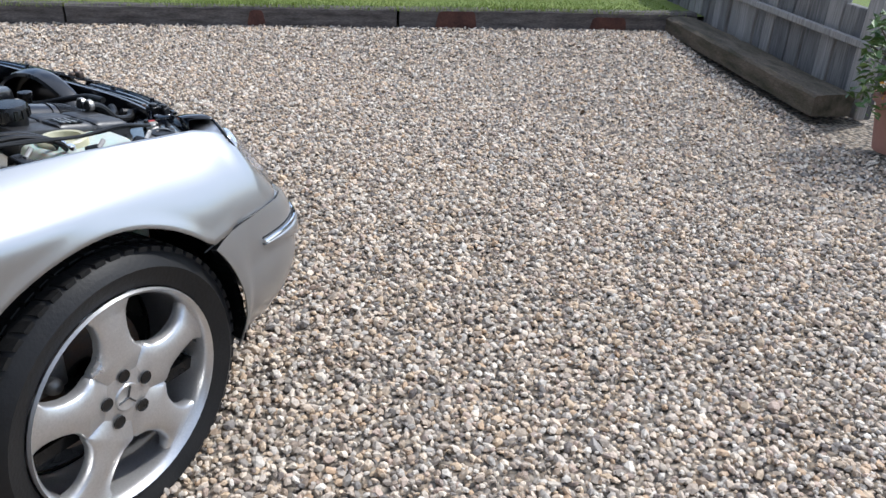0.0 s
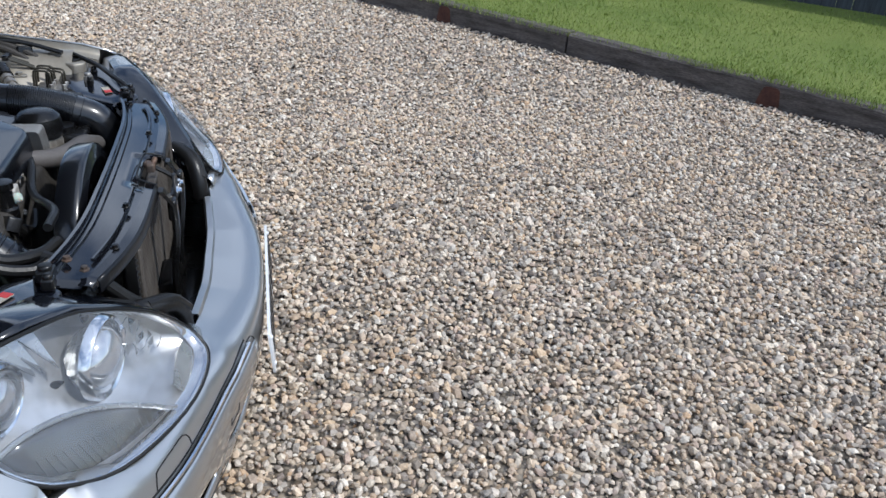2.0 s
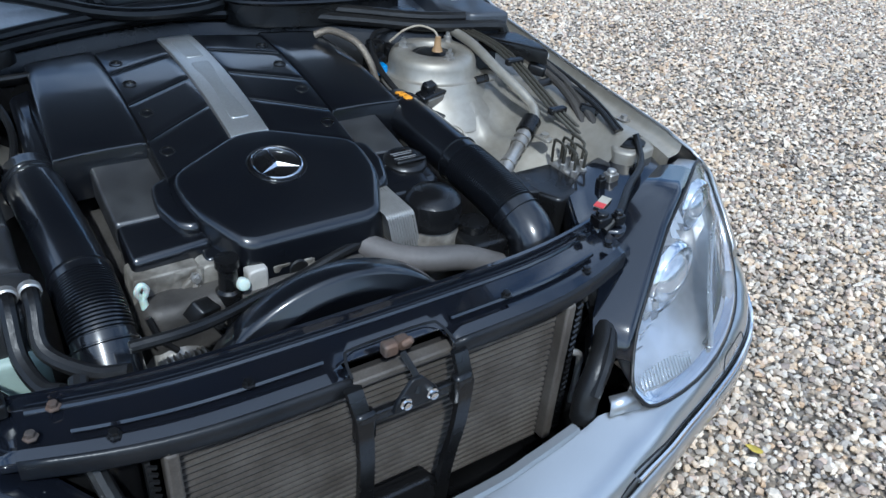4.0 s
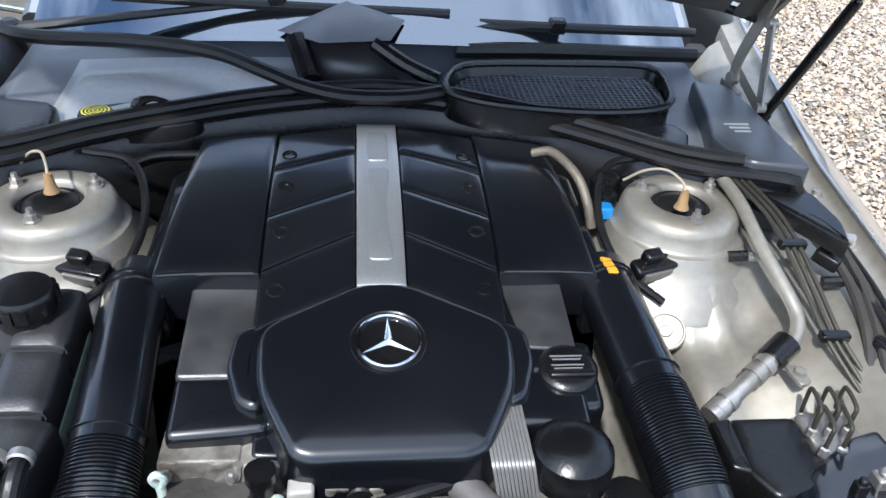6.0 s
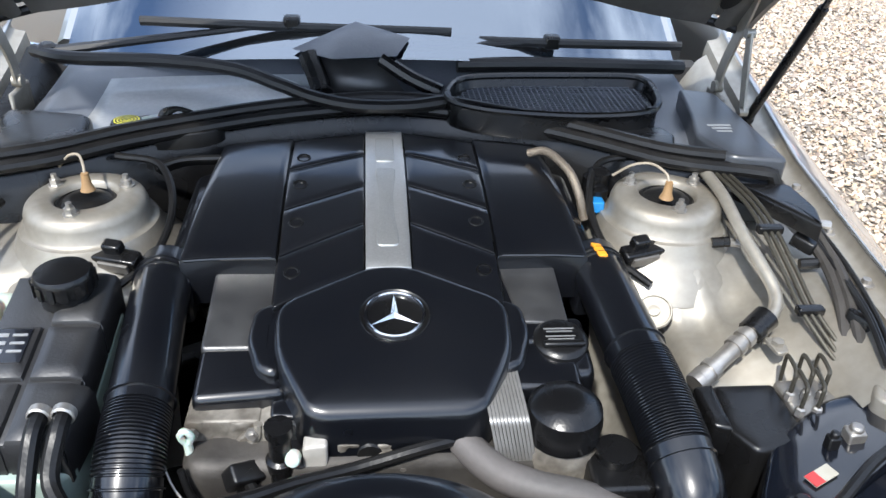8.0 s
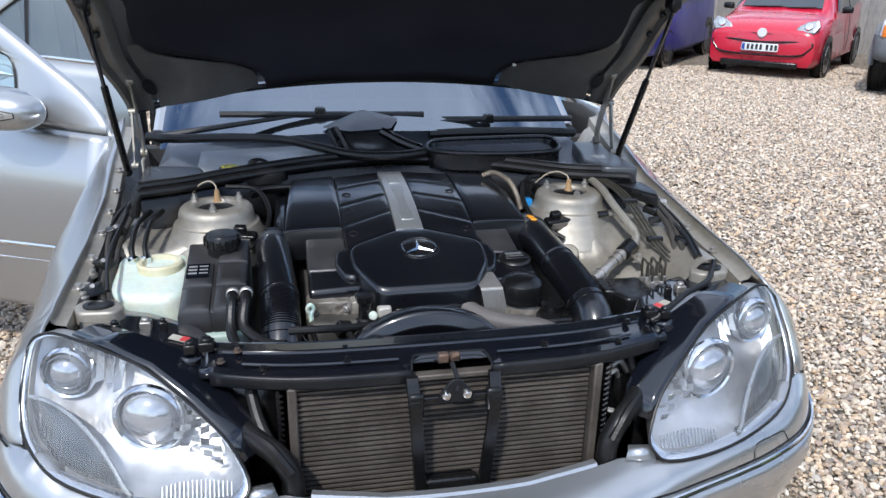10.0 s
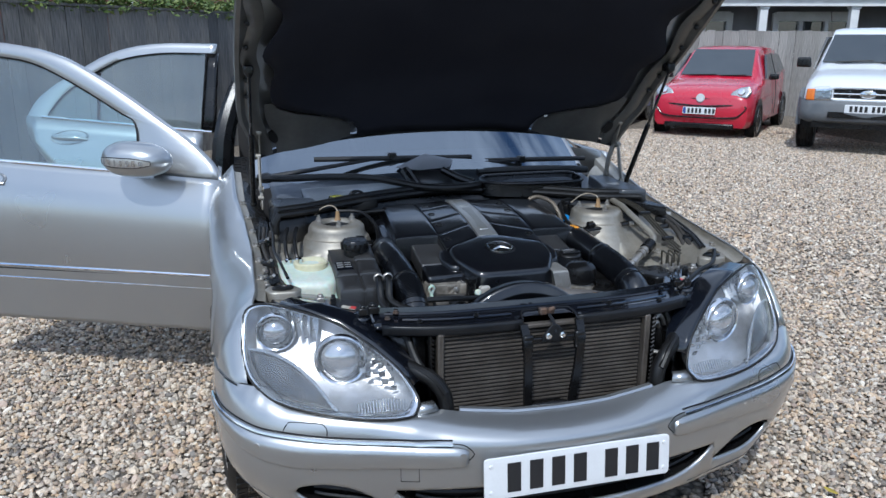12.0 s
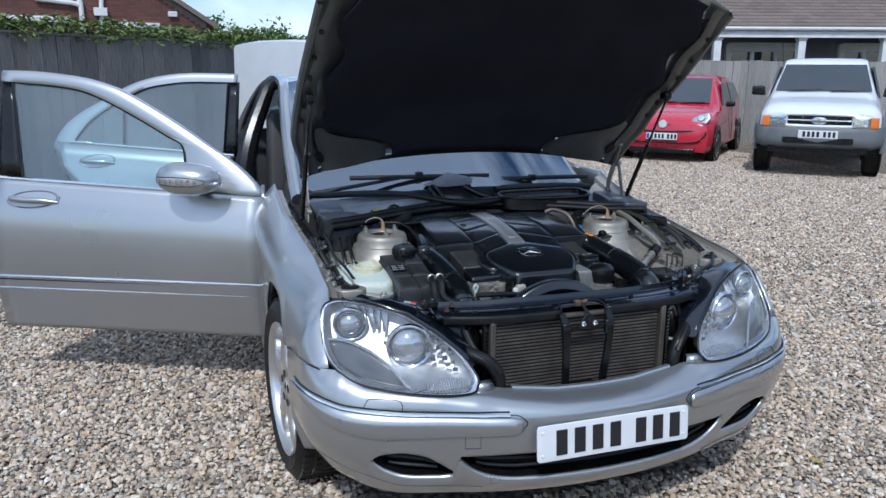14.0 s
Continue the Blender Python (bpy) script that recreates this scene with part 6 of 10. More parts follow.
def bonnet():
    us, vs = steps(-1, 1, 29), steps(0, 1, 25)
    bm = B()
    loft(bm, [[bonnet_at(u, v, -0.02) for u in us] for v in vs])
    b = part("bonnet", bm, SILVER, car, "open silver bonnet with black felt liner", smooth=60, solid=0.003)
    # pressed inner frame: side rails and rear corners
    for s in (-1, 1):
        bm = B()
        prof = [(1.0, -0.018), (0.997, 0.006), (0.98, 0.012), (0.962, 0.004), (0.945, 0.010), (0.925, 0.016), (0.90, 0.012)]
        rows = []
        for v in steps(0.0, 1.0, 36):
            wig = 0.012 * math.sin(v * 21) * ease((v - 0.3) / 0.2)
            rows.append([bonnet_at(s * (u - (wig if k > 2 else 0)), v, dr) for k, (u, dr) in enumerate(prof)])
        loft(bm, rows)
        rows = []
        for v in steps(0.0, 0.235, 8):
            rows.append([bonnet_at(s * u, v, 0.012 + 0.012 * math.sin(math.pi * (0.9 - u) / 0.35)) for u in steps(0.88, 0.50 + 0.34 * ease((v - 0.05) / 0.18), 9)])
        loft(bm, rows)
        part("inner_frame", bm, INNER_FRAME, b, "grey pressed metal inner frame", smooth=40)
    # felt liner
    bm = B()
    rows = []
    for v in steps(0.02, 0.99, 30):
        lim = 0.885 if v > 0.26 else 0.50 + 0.38 * ease((v - 0.06) / 0.19)
        lim -= 0.035 * math.sin(v * 21) * ease((v - 0.3) / 0.2) + 0.03
        rows.append([bonnet_at(u * lim, v, 0.019 + 0.004 * math.cos(u * 6) + 0.003 * math.sin(v * 14)) for u in steps(-1, 1, 25)])
    loft(bm, rows)
    part("liner", bm, LINER, b, "black felt sound liner", smooth=60, solid=0.004)
    # rear edge strip, oval holes, rubber stops, label
    bm = B()
    tube(bm, [bonnet_at(u, 0.0, 0.004) for u in us], 0.009, 8, 1)
    part("rear_edge", bm, BLACK_RUBBER, b)
    for s in (-1, 1):
        bm = B()
        c, ax, ay = bonnet_at(s * 0.88, 0.085, 0.026), bonnet_at(s * 0.91, 0.085, 0.026), bonnet_at(s * 0.88, 0.115, 0.026)
        m = Matrix.Translation(c)
        e1, e2 = (ax - c).normalized(), (ay - c).normalized()
        pts = [c + e1 * math.cos(a) * 0.016 + e2 * math.sin(a) * 0.03 for a in (2 * math.pi * j / 16 for j in range(16))]
        n = e1.cross(e2)
        loft(bm, [[p + n * k for p in pts] for k in (-0.003, 0.003)], True, True)
        part("frame_hole", bm, BLACK_RUBBER, b, "dark oval opening")
        for v in (0.30, 0.40, 0.58, 0.70, 0.84):
            bm = B()
            bmesh.ops.create_uvsphere(bm, u_segments=10, v_segments=6, radius=0.009, matrix=Matrix.Translation(bonnet_at(s * 0.955, v, 0.014)))
            part("frame_hole", bm, BLACK_RUBBER, b)
        bm = B()
        q = bonnet_at(s * 0.945, 0.48, 0.03)
        box(bm, q, (0.03, 0.05, 0.03))
        part("strut_bracket", bm, BLACK_PLASTIC, b, bevel=0.006)
        # gas strut
        top, low = bonnet_at(s * 0.945, 0.48, 0.045), Vector((s * 0.748, 1.235, 0.872))
        t = new("gas_strut")
        t.parent = b
        t["label"] = "black gas strut"
        bm = B()
        rod(bm, low, low + (top - low) * 0.56, 0.0098, 12)
        part("cylinder", bm, BLACK_PLASTIC, t)
        bm = B()
        rod(bm, low + (top - low) * 0.55, top, 0.0055, 10)
        part("piston_rod", bm, BLACK_PAINT, t)
        for q in (low, top):
            bm = B()
            bmesh.ops.create_uvsphere(bm, u_segments=12, v_segments=8, radius=0.013, matrix=Matrix.Translation(q))
            part("ball_joint", bm, BLACK_PLASTIC, t)
        # hinge arms
        h0 = Vector((s * 0.715, 1.36, 0.93))
        for line, wide in (([(1.335, 0.905), (1.332, 0.94), (1.32, 0.975), (1.305, 1.005), (1.275, 1.07), (1.25, 1.13)], 0.030), ([(1.215, 0.895), (1.235, 0.95), (1.262, 1.04)], 0.022)):
            pts = curve_points([(s * (0.715 if wide > 0.025 else 0.722), y, z) for y, z in line], 4)
            bm = B()
            rows = []
            for i, p in enumerate(pts):
                d = (pts[min(i + 1, len(pts) - 1)] - pts[max(i - 1, 0)]).normalized()
                e = d.cross(Vector((1, 0, 0))) * wide * 0.5
                f = Vector((0.0025, 0, 0))
                rows.append([p + e + f, p - e + f, p - e - f, p + e - f])
            loft(bm, rows, True, True)
            part("hinge_arm", bm, SILVER_INNER, b, "bare metal hinge arm")
            for p in (pts[0], pts[-1]):
                bm = B()
                rod(bm, p - Vector((0.009, 0, 0)), p + Vector((0.009, 0, 0)), wide * 0.42, 14)
                part("hinge_pin", bm, SILVER_INNER, b)
        bm = B()
        box(bm, h0 + Vector((0, -0.03, -0.065)), (0.010, 0.09, 0.06))
        part("hinge_plate", bm, SILVER_INNER, b, bevel=0.006)
    bm = B()
    q = bonnet_at(0.52, 0.10, 0.026)
    box(bm, q, (0.012, 0.012, 0.012))
    part("liner_clip", bm, LABEL_WHITE, b)
    return b


bonnet()

# ---- engine bay ----
bay = new("engine_bay")
bay.parent = car
bay["label"] = "engine bay with black covers and silver inner wings"


def bp(name, bm, mat, label="", **kw):
    return part(name, bm, mat, bay, label, **kw)


def cover_z(x, y):
    return 0.809 + (0.19 if y < 0.774 else 0.129) * (y - 0.774)


def engine_cover():
    t = engine = thing_part("engine_cover", "black satin engine cover with round emblem")
    lift = lambda d: (lambda x, y: cover_z(x, y) + d)
    # steep behind the nose, level at the rear, with a fall to the sides
    bow = lambda y: (lambda u: 0.0508 * u - 0.063 * u * u)(min(max((y - 0.774) / 0.42, 0), 1.1))
    curved = lambda d: (lambda x, y: cover_z(x, y) + d + bow(y) - 0.5 * max(0, abs(x) - 0.22) ** 2)
    for s in (-1, 1):
        bm = B()
        slab(bm, [(s * 0.15, 0.66), (s * 0.262, 0.66), (s * 0.262, 0.572), (s * 0.14, 0.58)], lift(-0.022), 0.05, 0.010, 0.012)
        part("front_step", bm, BLACK_SATIN, t)
        bm = B()
        slab(bm, [(s * 0.10, 0.84), (s * 0.262, 0.82), (s * 0.262, 0.655), (s * 0.10, 0.655)], lift(-0.020), 0.05, 0.006, 0.008)
        part("grey_inset", bm, GREY_FLOCK if s < 0 else BLACK_SATIN, t, "matt grey inset panel" if s < 0 else "")
        if s > 0:
            bm = B()
            slab(bm, [(0.17, 0.805), (0.26, 0.805), (0.26, 0.685), (0.19, 0.69)], lift(-0.0165), 0.01, 0.003, 0.004)
            part("grey_inset", bm, GREY_FLOCK, t, "matt grey inset panel")
        bm = B()
        sheet(bm, [(s * 0.169, 1.165), (s * 0.292, 1.140), (s * 0.313, 0.803), (s * 0.1685, 0.800)], curved(0.006), 0.075, 0.006, 12, 22)
        pod = part("side_pod", bm, BLACK_SATIN, t, "smooth black side pod")
        bm = B()
        tube(bm, [(s * x, 0.8035, curved(0.0035)(x, 0.8035)) for x in steps(0.176, 0.305, 10)], 0.0032, 8, 1)
        part("front_lip", bm, BLACK_SATIN, pod)
        bm = B()
        slab(bm, [(s * 0.295, 1.10), (s * 0.335, 1.08), (s * 0.345, 0.80), (s * 0.300, 0.79)], curved(-0.025), 0.075, 0.010, 0.012)
        part("pod_flange", bm, BLACK_SATIN, t)
        bm = B()
        slab(bm, [(s * 0.150, 0.735), (s * 0.193, 0.715), (s * 0.199, 0.66), (s * 0.180, 0.605), (s * 0.150, 0.595)], lift(-0.006), 0.05, 0.010, 0.014)
        part("shoulder", bm, BLACK_SATIN, t)
        bm = B()
        slab(bm, [(s * 0.12, 0.60), (s * 0.160, 0.598), (s * 0.160, 0.555), (s * 0.12, 0.552)], lift(-0.035), 0.04, 0.006, 0.008)
        part("foot", bm, BLACK_SATIN, t)
        ins, outs = [1.200, 1.10, 0.985, 0.88, 0.777], [1.155, 1.035, 0.915, 0.806, 0.703]
        for k in range(4):
            g = 0.0022
            bm = B()
            sheet(bm, [(s * 0.0375, ins[k] - g), (s * 0.166, outs[k] - g), (s * 0.1655, outs[k + 1] + g), (s * 0.0375, ins[k + 1] + g)], curved(0.004), 0.02, 0.003, 8, 8)
            part("ribbed_panel", bm, BLACK_SATIN, t)
            x, y = 0.144, (1.078, 0.985, 0.882, 0.772)[k]
            bm = B()
            lathe(bm, [(0, -0.002), (0.0085, -0.002), (0.0095, 0.0012), (0.012, 0.0012), (0.0125, -0.001)], 18, pose(s * x, y, curved(0.005)(x, y), 10.8, 0, 0))
            part("screw_cap", bm, BLACK_PLASTIC, t)
    bm = B()
    sheet(bm, [(-0.17, 0.72), (0.17, 0.72), (0.172, 1.15), (-0.172, 1.15)], curved(-0.004), 0.09, 0.004, 12, 16)
    part("base", bm, BLACK_PLASTIC, t)
    bm = B()
    slab(bm, [(-0.034, 0.785), (0, 0.790), (0.036, 0.785), (0.172, 0.712), (0.168, 0.62), (0.122, 0.528), (0.10, 0.520), (-0.09, 0.520), (-0.112, 0.528), (-0.158, 0.62), (-0.163, 0.712)], lambda x, y: cover_z(x, y) + 0.007 - 3.0 * max(0, 0.565 - y) ** 2, 0.062, 0.013, 0.03, draft=0.006, crown=0.002)
    part("nose", bm, BLACK_SATIN, t, "moulded black nose of the cover")
    bm = B()
    sheet(bm, [(-0.0345, 0.778), (0.0345, 0.778), (0.0345, 1.200), (-0.0345, 1.200)], curved(0.0065), 0.03, 0.0025, 6, 20)
    st = part("badge_strip", bm, BRUSHED, t, "brushed silver strip with embossed bar")
    for ya, yb in ((0.822, 1.035), (1.060, 1.160)):
        bm = B()
        slab(bm, [(-0.017, ya), (0.017, ya), (0.017, yb), (-0.017, yb)], curved(0.0085), 0.003, 0.0016, 0.008)
        part("embossed_bar", bm, EMBOSSED, st)
    # emblem: ring and three arms
    e = Matrix.Translation((0.006, 0.679, cover_z(0, 0.679) + 0.010)) @ pose(0, 0, 0, 10.8)
    bm = B()
    lathe(bm, [(0, -0.001), (0.048, -0.001), (0.050, 0.0005), (0.0505, -0.003)], 40, e)
    em = part("emblem_disc", bm, BLACK_PLASTIC, t)
    bm = B()
    lathe(bm, [(0.0385, 0), (0.039, 0.003), (0.041, 0.004), (0.043, 0.003), (0.0435, 0)], 48, e)
    for k in range(3):
        a = math.pi / 2 + k * 2 * math.pi / 3
        p = [Vector((0, 0, 0.005)), Vector((0.006 * math.cos(a + 1.05), 0.006 * math.sin(a + 1.05), 0)), Vector((0.039 * math.cos(a), 0.039 * math.sin(a), 0.001)), Vector((0.006 * math.cos(a - 1.05), 0.006 * math.sin(a - 1.05), 0))]
        v = [bm.verts.new(e @ q) for q in p]
        bm.faces.new((v[0], v[1], v[2]))
        bm.faces.new((v[0], v[2], v[3]))
    part("emblem", bm, CHROME, em, "bright ring with three arms", smooth=20)
    # oil filler cap
    bm = B()
    slab(bm, [(0.165, 0.71), (0.285, 0.71), (0.285, 0.602), (0.165, 0.602)], lift(-0.026), 0.045, 0.010, 0.014)
    part("front_step", bm, BLACK_SATIN, t)
    m = pose(0.243, 0.656, cover_z(0, 0.656) - 0.012, 8)
    bm = B()
    lathe(bm, [(0.040, -0.022), (0.040, -0.006), (0.036, -0.002), (0.030, 0.0), (0, 0.001)], 30, m)
    oc = part("filler_cap", bm, BLACK_PLASTIC, t, "round black filler cap with pale print")
    for k in range(4):
        bm = B()
        box(bm, (-0.002, 0.014 - k * 0.0055 - (0.004 if k > 1 else 0), 0.0012), (0.044 - 0.006 * (k % 2), 0.0018, 0.001), m)
        part("print_bar", bm, COWL_STEEL, oc)
    bm = B()
    box(bm, (0, -0.018, 0.004), (0.06, 0.010, 0.008), m)
    part("cap_grip", bm, BLACK_PLASTIC, oc, bevel=0.003)


def thing_part(name, label):
    o = new(name)
    o.parent = bay
    o["label"] = label
    return o


engine_cover()


def corrugated(name, pts, r, ribs=(), mat=None, label="", collar=()):
    """An intake pipe: smooth, with a ribbed length and raised collars."""
    line = curve_points(pts, 88)
    n = len(line)
    rad = []
    for i in range(n):
        t = i / (n - 1)
        k = r
        for a, b in ribs:
            if a < t < b:
                k = r * (1.035 if (i % 4 < 2) else 0.945)
        for c in collar:
            if abs(t - c) < 1.2 / (n - 1):
                k = r * 1.07
        rad.append(k)
    bm = B()
    rows = []
    side = None
    for i, p in enumerate(line):
        d = (line[min(i + 1, n - 1)] - line[max(i - 1, 0)]).normalized()
        side = d.cross(Vector((0, 0, 1))) if side is None else side
        side = (side - d * side.dot(d)).normalized()
        up = side.cross(d)
        rows.append([p + (side * math.cos(a) + up * math.sin(a)) * rad[i] for a in (2 * math.pi * j / 22 for j in range(22))])
    loft(bm, rows, True, True)
    return bp(name, bm, mat or BLACK_SATIN, label, smooth=40)


corrugated("intake_pipe", [(-0.345, 0.86, 0.768), (-0.343, 0.80, 0.768), (-0.336, 0.70, 0.755), (-0.330, 0.60, 0.735), (-0.328, 0.51, 0.705), (-0.330, 0.43, 0.63)], 0.043, ((0.655, 0.835),), None, "smooth and ribbed black intake pipe", (0.13, 0.17, 0.62, 0.86))
corrugated("intake_pipe", [(0.338, 0.86, 0.772), (0.340, 0.80, 0.772), (0.348, 0.68, 0.758), (0.356, 0.57, 0.745), (0.364, 0.48, 0.722), (0.368, 0.425, 0.690), (0.362, 0.395, 0.61)], 0.043, ((0.42, 0.66),), None, "smooth and ribbed black intake pipe", (0.10, 0.13, 0.385, 0.70))


def inner_wings():
    for s in (-1, 1):
        bm = B()
        rows = []
        for y in steps(0.535, 1.16, 29):
            row = []
            for x in steps(0.36, 0.715, 25):
                d = math.hypot(x - 0.486, y - 0.955)
                z = 0.70 + 0.085 * ease((x - 0.50) / 0.2) - 0.22 * ease((0.47 - x) / 0.10)
                z -= 0.07 * ease((0.72 - y) / 0.2) * (1 - ease((x - 0.58) / 0.12))
                z += (0.788 - z) * ease((0.20 - d) / 0.11)
                if s < 0:
                    z -= 0.22 * ease((0.84 - y) / 0.06)
                z += 0.016 * math.exp(-((x - 0.505 - (0.85 - y) * 0.25) / 0.015) ** 2) * ease((0.85 - y) / 0.06) * ease((y - 0.66) / 0.07)
                row.append((s * x, y, z))
            rows.append(row)
        loft(bm, rows)
        w = bp("inner_wing", bm, SILVER_INNER, "silver painted inner wing panel", smooth=70)
        c = Vector((s * 0.486, 0.955, -0.012))
        tip = c + Vector((-0.020, -0.046, 0.012) if s > 0 else (0.005, 0.004, 0.006))
        bm = B()
        lathe(bm, [(0.168, 0.735), (0.150, 0.760), (0.128, 0.779), (0.116, 0.795), (0.111, 0.810), (0.108, 0.816), (0.102, 0.817), (0.0975, 0.821), (0.0955, 0.842), (0.092, 0.852), (0.086, 0.8585), (0.074, 0.8615), (0.054, 0.8625), (0.049, 0.858), (0.047, 0.846)], 44, Matrix.Translation(c))
        part("tower_top", bm, SILVER_INNER, w, "silver strut tower", smooth=50)
        bm = B()
        lathe(bm, [(0.050, 0.848), (0.044, 0.852), (0.040, 0.850), (0.034, 0.855), (0.021, 0.857), (0.0, 0.857)], 36, Matrix.Translation(c))
        part("tower_bearing", bm, BLACK_RUBBER, w, "black rubber strut bearing", smooth=50)
        for k in range(3):
            a = 0.5 + k * 2 * math.pi / 3
            bm = B()
            q = c + Vector((math.cos(a) * 0.066, math.sin(a) * 0.066, 0.861))
            lathe(bm, [(0.013, 0), (0.013, 0.003), (0.009, 0.004), (0.009, 0.012), (0.005, 0.013), (0.005, 0.021), (0, 0.022)], 6 if k else 12, Matrix.Translation(q))
            part("tower_bolt", bm, ALU, w)
        bm = B()
        lathe(bm, [(0, 0.893), (0.006, 0.892), (0.008, 0.872), (0.012, 0.862)], 14, Matrix.Translation(tip))
        part("plug", bm, TAN_PLUG, w, "tan cable plug")
        bm = B()
        tube(bm, [tip + Vector((0, 0, 0.890)), tip + Vector((-0.004, 0.012, 0.902)), tip + Vector((-0.020, 0.042, 0.905)), tip + Vector((-0.045, 0.062, 0.893)), tip + Vector((-0.070, 0.080, 0.865))], 0.0022, 8, 6)
        part("cable", bm, TAN_CABLE, w, "beige sensor cable")
        bm = B()
        tube(bm, [c + Vector((s * -0.02, 0.12, 0.875)), c + Vector((s * -0.10, 0.09, 0.872)), c + Vector((s * -0.135, 0.0, 0.84)), c + Vector((s * -0.12, -0.09, 0.80)), c + Vector((s * -0.06, -0.15, 0.77))], 0.0065, 8, 6)
        part("loom", bm, BLACK_RUBBER, w, "black cable loom")
        bm = B()
        m = pose(s * 0.418, 0.850, 0.795, 20, 0, s * 18)
        box(bm, (0, 0, 0), (0.075, 0.028, 0.016), m)
        box(bm, (-0.005, 0.008, 0.014), (0.03, 0.02, 0.02), m)
        q = part("sensor", bm, BLACK_PLASTIC, w, "black sensor on a bracket", bevel=0.004)
        part("bracket", box(B(), (0.0, -0.016, -0.008), (0.05, 0.004, 0.018), m), ALU, w)
        # round pressed disc with bolt on the wing's flank
        bm = B()
        lathe(bm, [(0.030, -0.004), (0.0285, 0.0005), (0.0265, 0.0005), (0.025, -0.0012), (0.010, -0.0012), (0.009, 0.004), (0, 0.005)], 24, pose(s * 0.425, 0.772, 0.730, 30, s * -22, 0))
        part("flank_disc", bm, SILVER_INNER, w)


inner_wings()


def bay_floor():
    bm = B()
    box(bm, (0, 0.80, 0.36), (1.15, 1.0, 0.04))
    bp("undertray", bm, BLACK_PLASTIC, smooth=0)
    # bulkhead behind the engine
    line = [(-0.675, 0.98), (-0.56, 1.03), (-0.461, 1.10), (-0.346, 1.162), (-0.217, 1.221), (-0.075, 1.263), (0.015, 1.274), (0.125, 1.251), (0.22, 1.207), (0.311, 1.16), (0.394, 1.104), (0.507, 1.022), (0.628, 0.984), (0.672, 0.968)]
    bm = B()
    ln = curve_points([(x, y, 0) for x, y in line], 4)
    loft(bm, [[(p.x, p.y + o, z) for p in ln] for z, o in ((0.40, 0.0), (0.70, 0.0), (0.855, 0.004), (0.868, 0.02), (0.870, 0.05))])
    bp("bulkhead", bm, BLACK_PLASTIC, "black bulkhead", smooth=60)
    for dz, dy, r in ((0.879, -0.006, 0.0125), (0.893, 0.016, 0.0125)):
        bm = B()
        a, z = ln[0], ln[-1]
        tube(bm, [(a.x - 0.018, a.y + dy - 0.004, dz - 0.06), (a.x - 0.010, a.y + dy - 0.002, dz - 0.02)] + [(p.x, p.y + dy, dz) for p in ln] + [(z.x + 0.010, z.y + dy - 0.004, dz - 0.02), (z.x + 0.016, z.y + dy - 0.008, dz - 0.06)], r, 10, 1)
        bp("bonnet_seal", bm, BLACK_RUBBER, "long black rubber bonnet seal")
    return ln


seal_line = bay_floor()


